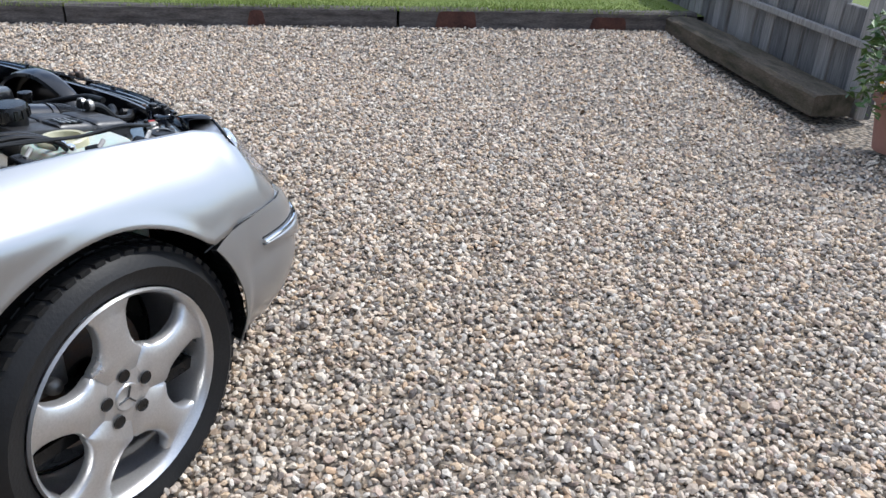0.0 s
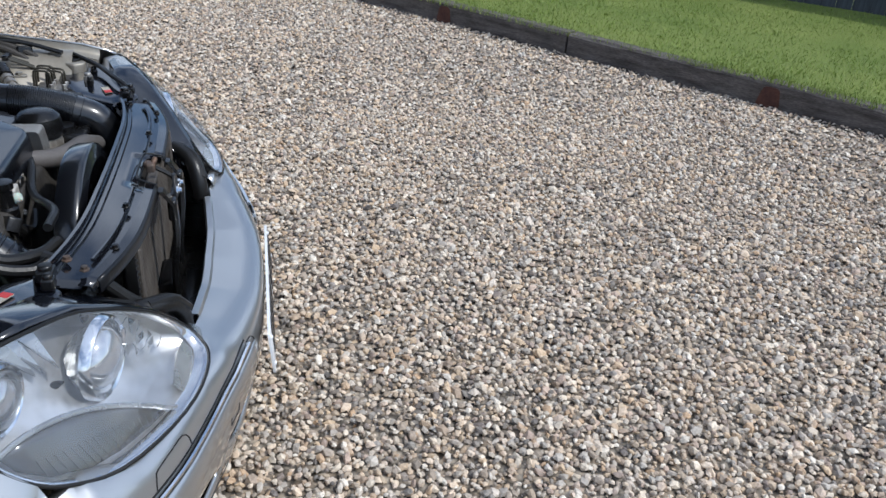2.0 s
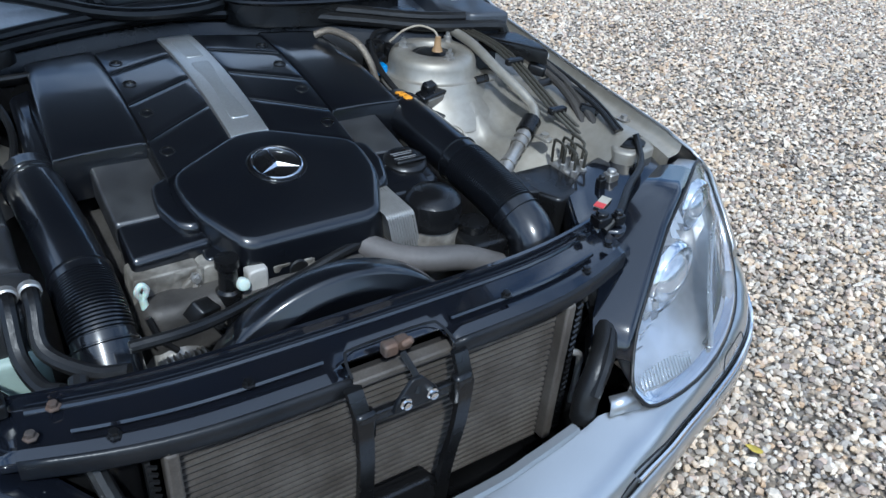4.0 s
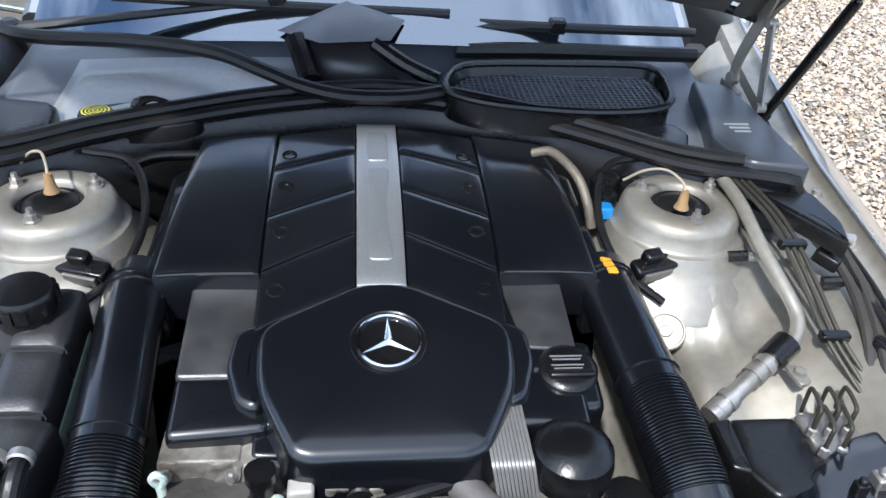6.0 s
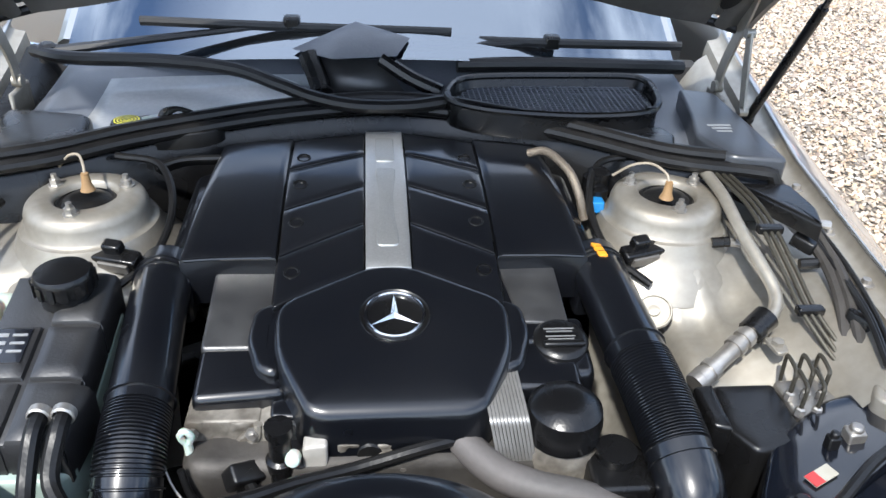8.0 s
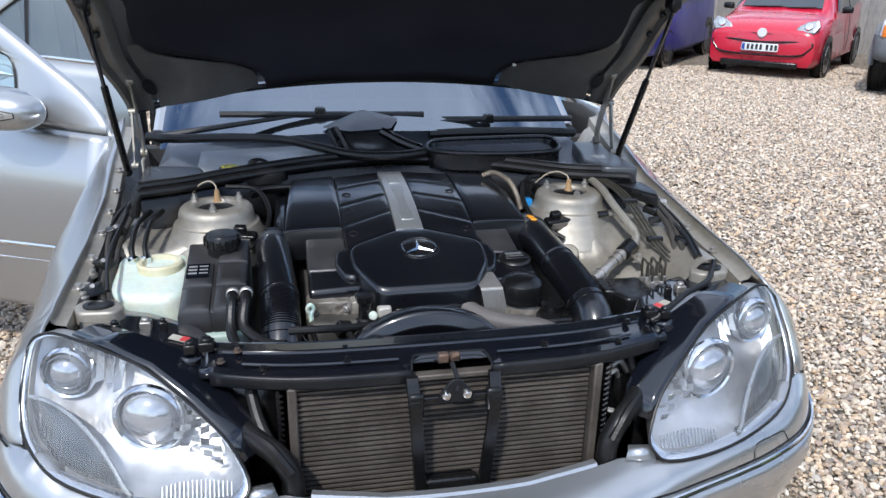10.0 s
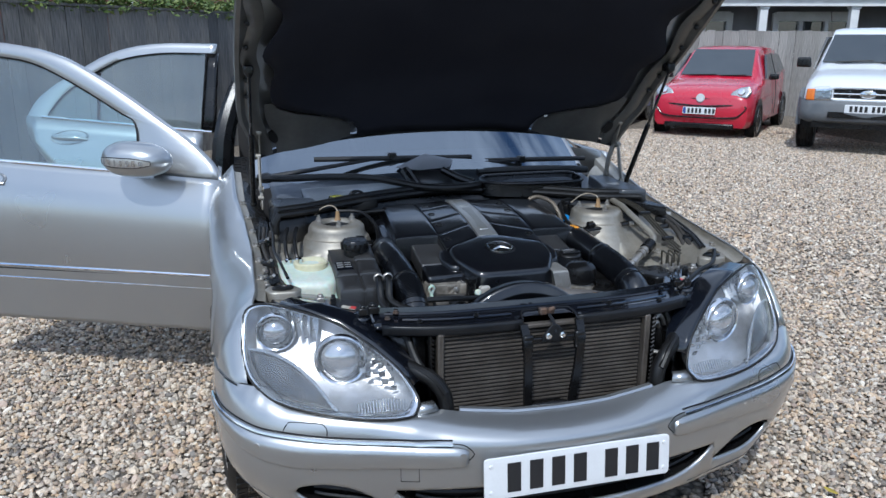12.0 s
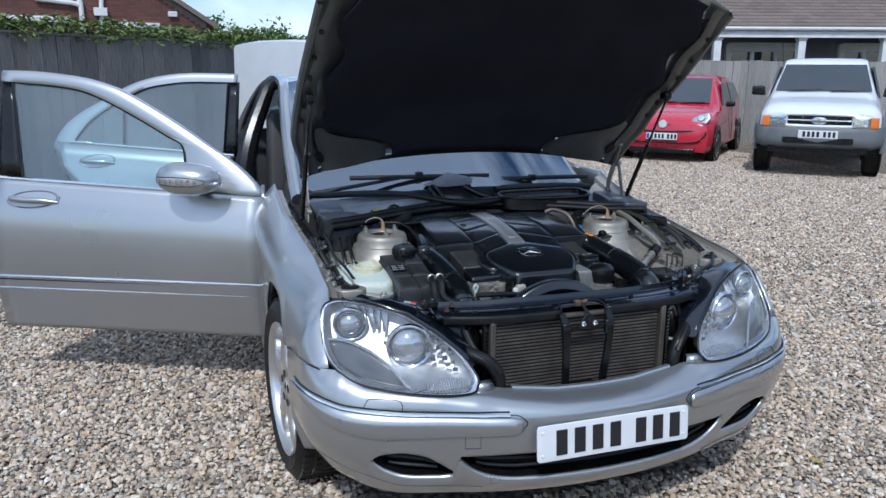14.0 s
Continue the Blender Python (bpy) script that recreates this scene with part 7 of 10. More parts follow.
def cowl():
    bm = B()
    rows = []
    for t in steps(0, 1, 8):
        row = []
        for p in seal_line:
            k = 1 - (p.x / 0.70) ** 2
            yb, zb = 1.58 - 0.10 * k, 0.890 + 0.045 * max(k, 0)
            y = p.y + 0.045 + (yb - p.y - 0.045) * t
            z = 0.866 + (zb - 0.866) * t ** 1.4 - 0.03 * math.sin(math.pi * t) * (1 - abs(p.x))
            row.append((p.x, y, z))
        rows.append(row)
    loft(bm, rows)
    c = bp("cowl", bm, COWL, "black plastic cowl under the windscreen", smooth=60, solid=0.004)
    # grey panel behind the brake reservoir
    bm = B()
    side = [j for j, p in enumerate(seal_line) if -0.575 < p.x < -0.13]
    loft(bm, [[Vector(rows[i][j]) + Vector((0, -0.004, 0.005)) for j in side] for i in range(0, 6)])
    bp("cowl_panel", bm, COWL_STEEL, "grey metal cowl panel", smooth=60, solid=0.002)
    # rubber lip that runs along the cowl
    bm = B()
    tube(bm, [(-0.72, 1.45, 0.930), (-0.634, 1.404, 0.930), (-0.45, 1.385, 0.932), (-0.30, 1.350, 0.928), (-0.20, 1.290, 0.916), (-0.13, 1.250, 0.905), (-0.05, 1.222, 0.900), (0.05, 1.222, 0.900), (0.12, 1.240, 0.903)], 0.014, 10, 6)
    bp("cowl_lip", bm, BLACK_RUBBER, "black rubber cowl lip")
    bm = B()
    tube(bm, [(0.16, 1.40, 0.925), (0.35, 1.41, 0.925), (0.52, 1.42, 0.920), (0.68, 1.46, 0.905)], 0.016, 10, 6)
    bp("cowl_lip", bm, BLACK_RUBBER, "black rubber cowl lip")
    # cabin filter grille
    g = thing_part("filter_grille", "black plastic mesh grille over the cabin filter")
    out = [(0.127, 1.229), (0.135, 1.288), (0.168, 1.343), (0.239, 1.360), (0.371, 1.366), (0.513, 1.368), (0.553, 1.347), (0.558, 1.296), (0.542, 1.208), (0.504, 1.160), (0.428, 1.141), (0.334, 1.141), (0.220, 1.161), (0.154, 1.191)]
    gz = lambda x, y: 0.903
    ring = curve_points([(x, y, gz(x, y)) for x, y in out], 4, True)
    bm = B()
    tube(bm, [p + Vector((0, 0, 0.012)) for p in ring], 0.007, 8, 1, True)
    loft(bm, [[p + Vector((0, 0, 0.012)) for p in ring], [p + Vector((0, 0, -0.040)) for p in ring]], True)
    inner = [Vector((0.345 + (p.x - 0.345) * 0.93, 1.262 + (p.y - 1.262) * 0.82, p.z - 0.012)) for p in ring]
    loft(bm, [[p + Vector((0, 0, 0.010)) for p in ring], [a.lerp(b, 0.5) + Vector((0, 0, -0.004)) for a, b in zip(ring, inner)], inner], True)
    part("frame", bm, BLACK_PLASTIC, g, "raised grille frame")
    bm = B()
    o2 = [Vector((0.345 + (p.x - 0.345) * 0.93, 1.262 + (p.y - 1.262) * 0.82)) for p in ring]

    def inside(x, y):
        hit = False
        for i in range(len(o2)):
            a, b = o2[i - 1], o2[i]
            if (a.y > y) != (b.y > y) and x < (b.x - a.x) * (y - a.y) / (b.y - a.y) + a.x:
                hit = not hit
        return hit
    for i in range(40):
        x = 0.130 + i * 0.0112
        ys = [y for y in steps(1.12, 1.40, 121) if inside(x, y)]
        if len(ys) > 2:
            rod(bm, (x, ys[0], gz(x, ys[0]) - 0.006), (x, ys[-1], gz(x, ys[-1]) - 0.006), 0.0016, 4)
    for j in range(19):
        y = 1.160 + j * 0.0115
        xs = [x for x in steps(0.10, 0.60, 101) if inside(x, y)]
        if len(xs) > 2:
            rod(bm, (xs[0], y, gz(0, y) - 0.006), (xs[-1], y, gz(0, y) - 0.006), 0.0016, 4)
    tagged(part("mesh", bm, COWL, g, smooth=0), kind="stuff")
    bm = B()
    bm.faces.new([bm.verts.new(p + Vector((0, 0, -0.028))) for p in ring])
    part("filter", bm, BLACK_RUBBER, g, smooth=0)
    bm = B()
    slab(bm, [(0.36, 1.17), (0.54, 1.17), (0.555, 1.13), (0.535, 1.075), (0.47, 1.095)], 0.882, 0.03, 0.006, 0.010)
    bp("filter_box", bm, BLACK_PLASTIC, "black filter housing")
    # control unit box by the left wing
    bm = B()
    slab(bm, [(0.625, 1.325), (0.695, 1.30), (0.700, 1.09), (0.698, 0.965), (0.60, 0.985), (0.572, 1.076), (0.598, 1.176)], 0.905, 0.07, 0.008, 0.015)
    u = bp("control_box", bm, CONTROL, "black control unit cover with printed bars")
    for k in range(3):
        part("print_bar", box(B(), (0.632, 1.12 - k * 0.014, 0.9055), (0.045 - 0.008 * k, 0.006, 0.001)), COWL_STEEL, u)
    bm = B()
    slab(bm, [(0.60, 0.955), (0.70, 0.95), (0.705, 0.86), (0.685, 0.80), (0.655, 0.86)], 0.868, 0.03, 0.006, 0.012)
    bp("wing_cover", bm, BLACK_PLASTIC, "black plastic wing cover")
    # right side: battery tray cover and brake reservoir
    bm = B()
    slab(bm, [(-0.70, 1.23), (-0.535, 1.20), (-0.52, 1.09), (-0.565, 1.05), (-0.69, 1.02)], 0.893, 0.08, 0.015, 0.03)
    bp("tray_cover", bm, BLACK_PLASTIC, "black plastic tray cover")
    bm = B()
    slab(bm, [(-0.490, 1.160), (-0.425, 1.207), (-0.370, 1.210), (-0.335, 1.186), (-0.405, 1.150), (-0.470, 1.113)], 0.892, 0.055, 0.012, 0.015)
    hole = B()
    slab(hole, [(-0.400 + 0.102 * math.cos(a), 1.183 + 0.052 * math.sin(a)) for a in (2 * math.pi * j / 24 for j in range(24))], 0.878, 0.03, 0.004, 0.0)
    bp("reservoir_recess", hole, BLACK_RUBBER, "black oval recess round the reservoir")
    r = bp("brake_reservoir", bm, MILKY, "white brake fluid reservoir")
    bm = B()
    lathe(bm, [(0.028, 0.900), (0.029, 0.921), (0.026, 0.926), (0.0, 0.927)], 26, pose(-0.459, 1.140, -0.024))
    q = part("cap", bm, BLACK_PLASTIC, r, "black cap with yellow print")
    bm = B()
    tube(bm, [(-0.400, 1.166, 0.888), (-0.397, 1.164, 0.906), (-0.375, 1.172, 0.912), (-0.345, 1.185, 0.897)], [0.012, 0.010, 0.005, 0.004], 8, 5)
    part("level_plug", bm, BLACK_PLASTIC, r, "black level sensor plug")
    for k in range(4):
        bm = B()
        lathe(bm, [(0.0055 * k + 0.003, 0.9275), (0.0055 * k + 0.006, 0.9275)], 24, pose(-0.459, 1.140, -0.024))
        part("print_ring", bm, LABEL_YELLOW, q)


cowl()


def wiper(name, base, knee, a, b):
    t = thing_part(name, "black wiper arm with blade")
    bm = B()
    tube(bm, [base, Vector(base) * 0.6 + Vector(knee) * 0.4, knee], [0.016, 0.013, 0.007], 8, 5, flat=0.7)
    part("arm", bm, WIPER_BLACK, t)
    bm = B()
    lathe(bm, [(0.02, -0.02), (0.02, 0.012), (0.012, 0.018), (0, 0.018)], 16, Matrix.Translation(base))
    part("pivot", bm, BLACK_PLASTIC, t)
    bm = B()
    mid = (Vector(a) + Vector(b)) / 2 + Vector((0, -0.012, 0.002))
    tube(bm, [a, mid, b], 0.008, 8, 8, flat=1.3)
    part("blade", bm, WIPER_BLACK, t)
    bm = B()
    box(bm, Vector(knee), (0.035, 0.03, 0.03))
    part("clip", bm, BLACK_PLASTIC, t, bevel=0.006)


wiper("wiper", (-0.69, 1.445, 0.930), (-0.187, 1.455, 0.994), (-0.50, 1.468, 0.990), (0.150, 1.450, 0.980))
wiper("wiper", (0.052, 1.435, 0.950), (0.372, 1.452, 0.962), (0.09, 1.462, 0.962), (0.666, 1.452, 0.956))
bm = B()
loft(bm, [[(-0.185, 1.40, 0.955), (-0.06, 1.475, 0.988), (0.06, 1.42, 0.975), (0.03, 1.36, 0.955), (-0.10, 1.35, 0.950)], [(-0.12, 1.41, 0.982), (-0.055, 1.45, 1.000), (0.02, 1.42, 0.988), (0.0, 1.385, 0.978), (-0.08, 1.38, 0.975)], [(-0.07, 1.42, 0.992), (-0.05, 1.435, 1.003), (-0.02, 1.42, 0.994), (-0.03, 1.405, 0.988), (-0.05, 1.405, 0.988)]], True, True)
bp("wiper_cap", bm, COWL, "grey wiper linkage cap", smooth=50)
bm = B()
tube(bm, [(-0.15, 1.385, 0.945), (-0.13, 1.34, 0.910), (-0.12, 1.31, 0.890)], 0.022, 10, 5)
bp("wiper_stay", bm, BLACK_PLASTIC)
bm = B()
tube(bm, [(0.0, 1.37, 0.945), (0.06, 1.34, 0.915), (0.12, 1.315, 0.895)], 0.016, 10, 5)
bp("wiper_stay", bm, BLACK_PLASTIC)
bm = B()
loft(bm, [[(-0.14, 1.375, 0.945), (0.0, 1.365, 0.945)], [(-0.12, 1.325, 0.885), (0.05, 1.33, 0.885)]])
bp("wiper_panel", bm, GREY_FLOCK, solid=0.004)


def front_frame():
    # radiator crossmember
    def cm(x, t, dz=0.0):
        sw = 0.055 * (x / 0.5) ** 2 * ease((abs(x) - 0.2) / 0.3) + 0.02 * (x / 0.5) ** 2
        y0, y1 = 0.240 + sw * 0.9, 0.345 + sw * 0.62
        return Vector((x, y0 + (y1 - y0) * t, 0.712 + 0.012 * t + 0.006 * math.sin(math.pi * t) + dz))
    # its top is a shallow tray; in the middle the front is cut away round the catch
    bm = B()
    tray = ((0.0, -0.010), (0.03, 0.0), (0.20, 0.0), (0.24, -0.009), (0.36, -0.011), (0.70, -0.010), (0.92, -0.004), (0.96, 0.012), (1.03, 0.012), (1.06, -0.02), (1.06, -0.09))
    for xa, xb, first in ((-0.48, -0.078, 0), (-0.078, 0.078, 4), (0.078, 0.48, 0)):
        xs = steps(xa, xb, 15 if first == 0 else 7)
        loft(bm, [[cm(x, t, dz) for x in xs] for t, dz in tray[first:]])
    bmesh.ops.remove_doubles(bm, verts=bm.verts, dist=1e-5)
    c = bp("crossmember", bm, BLACK_PAINT, "black painted radiator crossmember", smooth=35, solid=0.003)
    for xa, xb in ((-0.46, -0.080), (0.080, 0.46)):
        bm = B()
        xs = steps(xa, xb, 14)
        loft(bm, [[cm(x, t, dz) for x in xs] for t, dz in ((0.0, -0.026), (-0.018, -0.022), (-0.018, -0.008), (-0.008, -0.002), (0.04, 0.001))])
        part("front_lip", bm, DUSTY_PAINT, c, "dusty grey front lip", smooth=40, solid=0.003)
    bm = B()
    tube(bm, [cm(x, t, 0.003) for x, t in ((-0.080, 0.0), (-0.074, 0.30), (-0.055, 0.40), (0.055, 0.40), (0.074, 0.30), (0.080, 0.0))], 0.0022, 6, 4)
    part("cut_edge", bm, DUSTY_PAINT, c)
    for x, t in ((-0.44, 0.35), (-0.41, 0.8), (0.44, 0.35), (0.41, 0.8), (-0.36, 0.2), (0.36, 0.2), (-0.2, 0.4), (0.2, 0.4)):
        bm = B()
        lathe(bm, [(0.009, 0), (0.009, 0.002), (0.006, 0.003), (0.006, 0.008), (0, 0.009)], 6, Matrix.Translation(cm(x, t)))
        part("bolt", bm, BRAKE_RUST if x < -0.38 else BLACK_PLASTIC, c)
    # pressed beads along the top
    for xa, xb, t in ((-0.40, -0.10, 0.42), (0.10, 0.40, 0.42), (-0.44, 0.44, 0.86)):
        bm = B()
        tube(bm, [cm(x, t, -0.005) for x in steps(xa, xb, 17)], 0.004, 6, 1)
        part("bead", bm, BLACK_PAINT, c)
    # condenser
    r = thing_part("condenser", "dusty brown condenser with horizontal fins")
    x0, x1, z0, z1, y = -0.318, 0.312, 0.40, 0.684, 0.266
    co, faces = [], []
    k = 0
    rng = random.Random(7)
    z = z0
    while z < z1 - 0.004:
        for xa, xb in ((x0 + 0.018, x1 - 0.018),):
            q = len(co)
            h = 0.0046
            dz = 0.0
            co += [(xa, y - 0.001, z + dz), (xb, y - 0.001, z - dz), (xb, y - 0.001, z + h), (xa, y - 0.001, z + h), (xa, y + 0.01, z), (xb, y + 0.01, z), (xb, y + 0.01, z + h), (xa, y + 0.01, z + h)]
            faces += [(q, q + 1, q + 2, q + 3), (q + 3, q + 2, q + 6, q + 7), (q, q + 4, q + 5, q + 1)]
        z += 0.0116
    me = bpy.data.meshes.new("finning")
    me.from_pydata(co, [], faces)
    me.materials.append(FIN)
    o = new("finning", me)
    o.parent = r
    tagged(o, kind="stuff")
    part("core", box(B(), (0, y + 0.0135, (z0 + z1) / 2), (x1 - x0 - 0.03, 0.02, z1 - z0)), CORE, r, "dark brown core", smooth=0)
    for s in (-1, 1):
        bm = B()
        box(bm, (s * 0.309, y - 0.002, (z0 + z1) / 2), (0.018, 0.03, z1 - z0 + 0.01))
        part("tank", bm, FIN, r, bevel=0.004)
        bm = B()
        for j in range(22):
            rod(bm, (s * 0.327, y - 0.01, z0 + 0.01 + j * 0.0125), (s * 0.337, y - 0.01, z0 + 0.016 + j * 0.0125), 0.003, 5)
        box(bm, (s * 0.336, y, (z0 + z1) / 2), (0.006, 0.02, z1 - z0))
        part("edge_strip", bm, BLACK_PLASTIC, r, "perforated dark edge strip")
    bm = B()
    box(bm, (0, y - 0.004, z1 + 0.004), (x1 - x0, 0.022, 0.012))
    part("top_bar", bm, FIN, r, bevel=0.003)
    # lock carrier: two uprights with a cross plate
    lk = thing_part("lock_carrier", "black bonnet lock carrier before the radiator")
    for s, xt, xb in ((-1, -0.082, -0.062), (1, 0.082, 0.064)):
        bm = B()
        rows = []
        for t in steps(0, 1, 9):
            x = xt + (xb - xt) * t
            yy = 0.236 - 0.026 * ease(t / 0.14) + 0.014 * ease((t - 0.3) / 0.5)
            w = 0.013
            zz = 0.704 - 0.295 * t
            rows.append([(x - w, yy, zz), (x - w * 0.85, yy - 0.008, zz), (x + w * 0.85, yy - 0.008, zz), (x + w, yy, zz), (x, yy + 0.008, zz)])
        loft(bm, rows, True, True)
        part("upright", bm, BLACK_PLASTIC, lk, smooth=40)
        bm = B()
        box(bm, (s * 0.076, 0.213, 0.655), (0.03, 0.02, 0.05))
        part("bracket", bm, BLACK_PLASTIC, lk, bevel=0.006)
    bm = B()
    slab(bm, [(-0.075, -0.016), (0.078, -0.016), (0.078, 0.0), (-0.075, 0.0)], 0.0, 0.010, 0.003, 0.004, pose(0, 0.212, 0.668, 90, 0, 0))
    part("cross_plate", bm, BLACK_PLASTIC, lk)
    bm = B()
    slab(bm, [(-0.036, -0.012), (0.040, -0.012), (0.034, 0.006), (0.010, 0.034), (-0.006, 0.034), (-0.030, 0.006)], 0.0, 0.006, 0.002, 0.004, pose(0, 0.2075, 0.670, 84, 0, 0))
    part("catch_plate", bm, DUSTY_PAINT, lk, "small triangular catch plate")
    for x in (-0.019, 0.022):
        bm = B()
        lathe(bm, [(0.009, -0.002), (0.009, 0.003), (0.006, 0.004), (0.006, 0.009), (0, 0.010)], 8, pose(x, 0.2065, 0.674, 90, 0, 0))
        part("bolt", bm, CHROME, lk)
    bm = B()
    slab(bm, [(-0.065, -0.03), (0.065, -0.03), (0.06, 0.012), (-0.06, 0.012)], 0.0, 0.04, 0.008, 0.012, pose(0, 0.226, 0.455, 70, 0, 0))
    part("bottom_plate", bm, BLACK_PLASTIC, lk)
    bm = B()
    box(bm, (-0.016, 0.258, 0.728), (0.022, 0.018, 0.020))
    box(bm, (0.008, 0.264, 0.725), (0.020, 0.022, 0.014))
    rod(bm, (0.0, 0.255, 0.728), (0.016, 0.250, 0.738), 0.006)
    part("catch", bm, BRAKE_RUST, lk, "rusty bonnet catch", bevel=0.004)
    bm = B()
    tube(bm, [(0.0, 0.25, 0.72), (0.005, 0.222, 0.70), (0.002, 0.208, 0.680)], 0.005, 6, 5)
    part("release_rod", bm, BLACK_RUBBER, lk)
    # dark air guides round the condenser
    bm = B()
    loft(bm, [[(x, y, 0.372) for x in (-0.55, -0.3, 0, 0.3, 0.55)] for y in (0.14, 0.30)])
    bp("air_guide", bm, BLACK_PLASTIC, "black lower air guide", solid=0.006)
    for s in (-1, 1):
        bm = B()
        loft(bm, [[(s * 0.340, 0.300, z), (s * 0.40, 0.318, z), (s * 0.47, 0.345, z), (s * 0.58, 0.40, z)] for z in (0.36, 0.50, 0.62, 0.70)])
        bp("air_guide", bm, BLACK_PLASTIC, "black side air guide", solid=0.005)
    # hoses and pipes beside the condenser
    for s in (-1, 1):
        bm = B()
        tube(bm, [(s * 0.43, 0.30, 0.612), (s * 0.385, 0.235, 0.602), (s * 0.345, 0.203, 0.584), (s * 0.318, 0.190, 0.545), (s * 0.312, 0.185, 0.50)], 0.021, 12, 6)
        h = bp("air_hose", bm, BLACK_RUBBER, "short black rubber hose")
        bm = B()
        tube(bm, [(s * 0.395, 0.235, 0.614), (s * 0.352, 0.196, 0.600), (s * 0.316, 0.174, 0.556)], 0.010, 8, 6)
        part("hose_rib", bm, BLACK_RUBBER, h)
    for pts in ([(0.40, 0.31, 0.63), (0.372, 0.29, 0.668), (0.345, 0.275, 0.668)], [(0.385, 0.31, 0.60), (0.362, 0.285, 0.648), (0.34, 0.27, 0.650)], [(0.345, 0.27, 0.565), (0.362, 0.262, 0.558), (0.366, 0.262, 0.52), (0.364, 0.262, 0.45)]):
        bm = B()
        tube(bm, pts, 0.006, 8, 6)
        bp("refrigerant_pipe", bm, ALU, "bare aluminium pipe")
    for pts in ([(0.375, 0.30, 0.63), (0.38, 0.30, 0.58), (0.40, 0.33, 0.53)], [(0.40, 0.31, 0.67), (0.42, 0.30, 0.60), (0.43, 0.33, 0.52)], [(0.46, 0.36, 0.70), (0.45, 0.33, 0.66), (0.44, 0.30, 0.60)]):
        bm = B()
        tube(bm, pts, 0.010, 8, 6)
        bp("hose", bm, BLACK_RUBBER, "black hose")
    bm = B()
    tube(bm, [(-0.375, 0.40, 0.715), (-0.39, 0.33, 0.69), (-0.375, 0.27, 0.62), (-0.345, 0.225, 0.57)], 0.012, 10, 6)
    bp("cable_duct", bm, BLACK_RUBBER, "black cable duct")
    # lamp carriers left and right, with their fittings
    for s in (-1, 1):
        bm = B()
        slab(bm, [(s * 0.44, 0.40), (s * 0.50, 0.34), (s * 0.62, 0.41), (s * 0.72, 0.46), (s * 0.74, 0.52), (s * 0.70, 0.58), (s * 0.60, 0.56), (s * 0.50, 0.50)], lambda x, y: 0.715 + 0.10 * (abs(x) - 0.45), 0.05, 0.008, 0.015)
        c2 = bp("lamp_carrier", bm, BLACK_PAINT, "black lamp carrier panel")
        bm = B()
        loft(bm, [[(s * 0.42, 0.39, 0.70), (s * 0.50, 0.40, 0.71), (s * 0.62, 0.45, 0.72)], [(s * 0.40, 0.25, 0.56), (s * 0.47, 0.30, 0.60), (s * 0.60, 0.40, 0.66)], [(s * 0.40, 0.24, 0.36), (s * 0.47, 0.28, 0.36), (s * 0.60, 0.38, 0.36)]])
        part("carrier_wall", bm, BLACK_PLASTIC, c2, solid=0.004)
        bm = B()
        slab(bm, [(s * 0.645, 0.53), (s * 0.665, 0.50), (s * 0.735, 0.505), (s * 0.755, 0.545), (s * 0.735, 0.575), (s * 0.67, 0.57)], 0.762, 0.03, 0.006, 0.012)
        q = part("lamp_mount", bm, SILVER_INNER, c2, "silver lamp mounting plate")
        bm = B()
        lathe(bm, [(0.024, 0.0), (0.024, 0.004), (0.016, 0.005), (0.014, 0.002), (0, 0.002)], 20, pose(s * 0.70, 0.538, 0.762) @ Matrix.Diagonal((1.3, 1, 1, 1)))
        part("rubber_ring", bm, BLACK_RUBBER, q)
        lx, ly = s * 0.528, 0.428
        m = pose(lx, ly, 0.7265, 0, -s * 5.7, s * 24)
        part("label_plate", box(B(), (0, 0, 0), (0.040, 0.019, 0.002), m), PALE_LABEL, c2, "pale warning label")
        part("label_band", box(B(), (-s * 0.012, 0, 0.0008), (0.016, 0.0188, 0.002), m), LABEL_RED, c2, "red warning label")
        for k, (bx, by, sz) in enumerate(((0.470, 0.372, 0.03), (0.500, 0.362, 0.022), (0.60, 0.485, 0.024), (0.565, 0.475, 0.016), (0.66, 0.48, 0.02))):
            bm = B()
            box(bm, (s * bx, by, 0.735), (sz, sz * 0.9, 0.02))
            lathe(bm, [(sz * 0.4, 0.745), (sz * 0.4, 0.752), (0, 0.753)], 8, pose(s * bx, by, 0))
            part("clip", bm, BLACK_PLASTIC if k != 2 else ALU, c2, bevel=0.003)
        if s < 0:
            continue
        bm = B()
        tube(bm, [(s * 0.72, 0.55, 0.775), (s * 0.66, 0.47, 0.758), (s * 0.58, 0.42, 0.752), (s * 0.51, 0.37, 0.74), (s * 0.47, 0.36, 0.72)], 0.007, 8, 6)
        part("cable", bm, BLACK_RUBBER, c2)


PALE_LABEL = material("faded_label", (0.42, 0.40, 0.34), 0.6, 0.0, (0.34, 0.32, 0.26), 60.0)
DUSTY_PAINT = material("dusty_black_paint", (0.006, 0.007, 0.009), 0.34, 0.0, (0.014, 0.014, 0.015), 9.0, 0.1, 160.0, spec=0.3)
CORE = material("condenser_core", (0.018, 0.015, 0.013), 0.8)
front_frame()


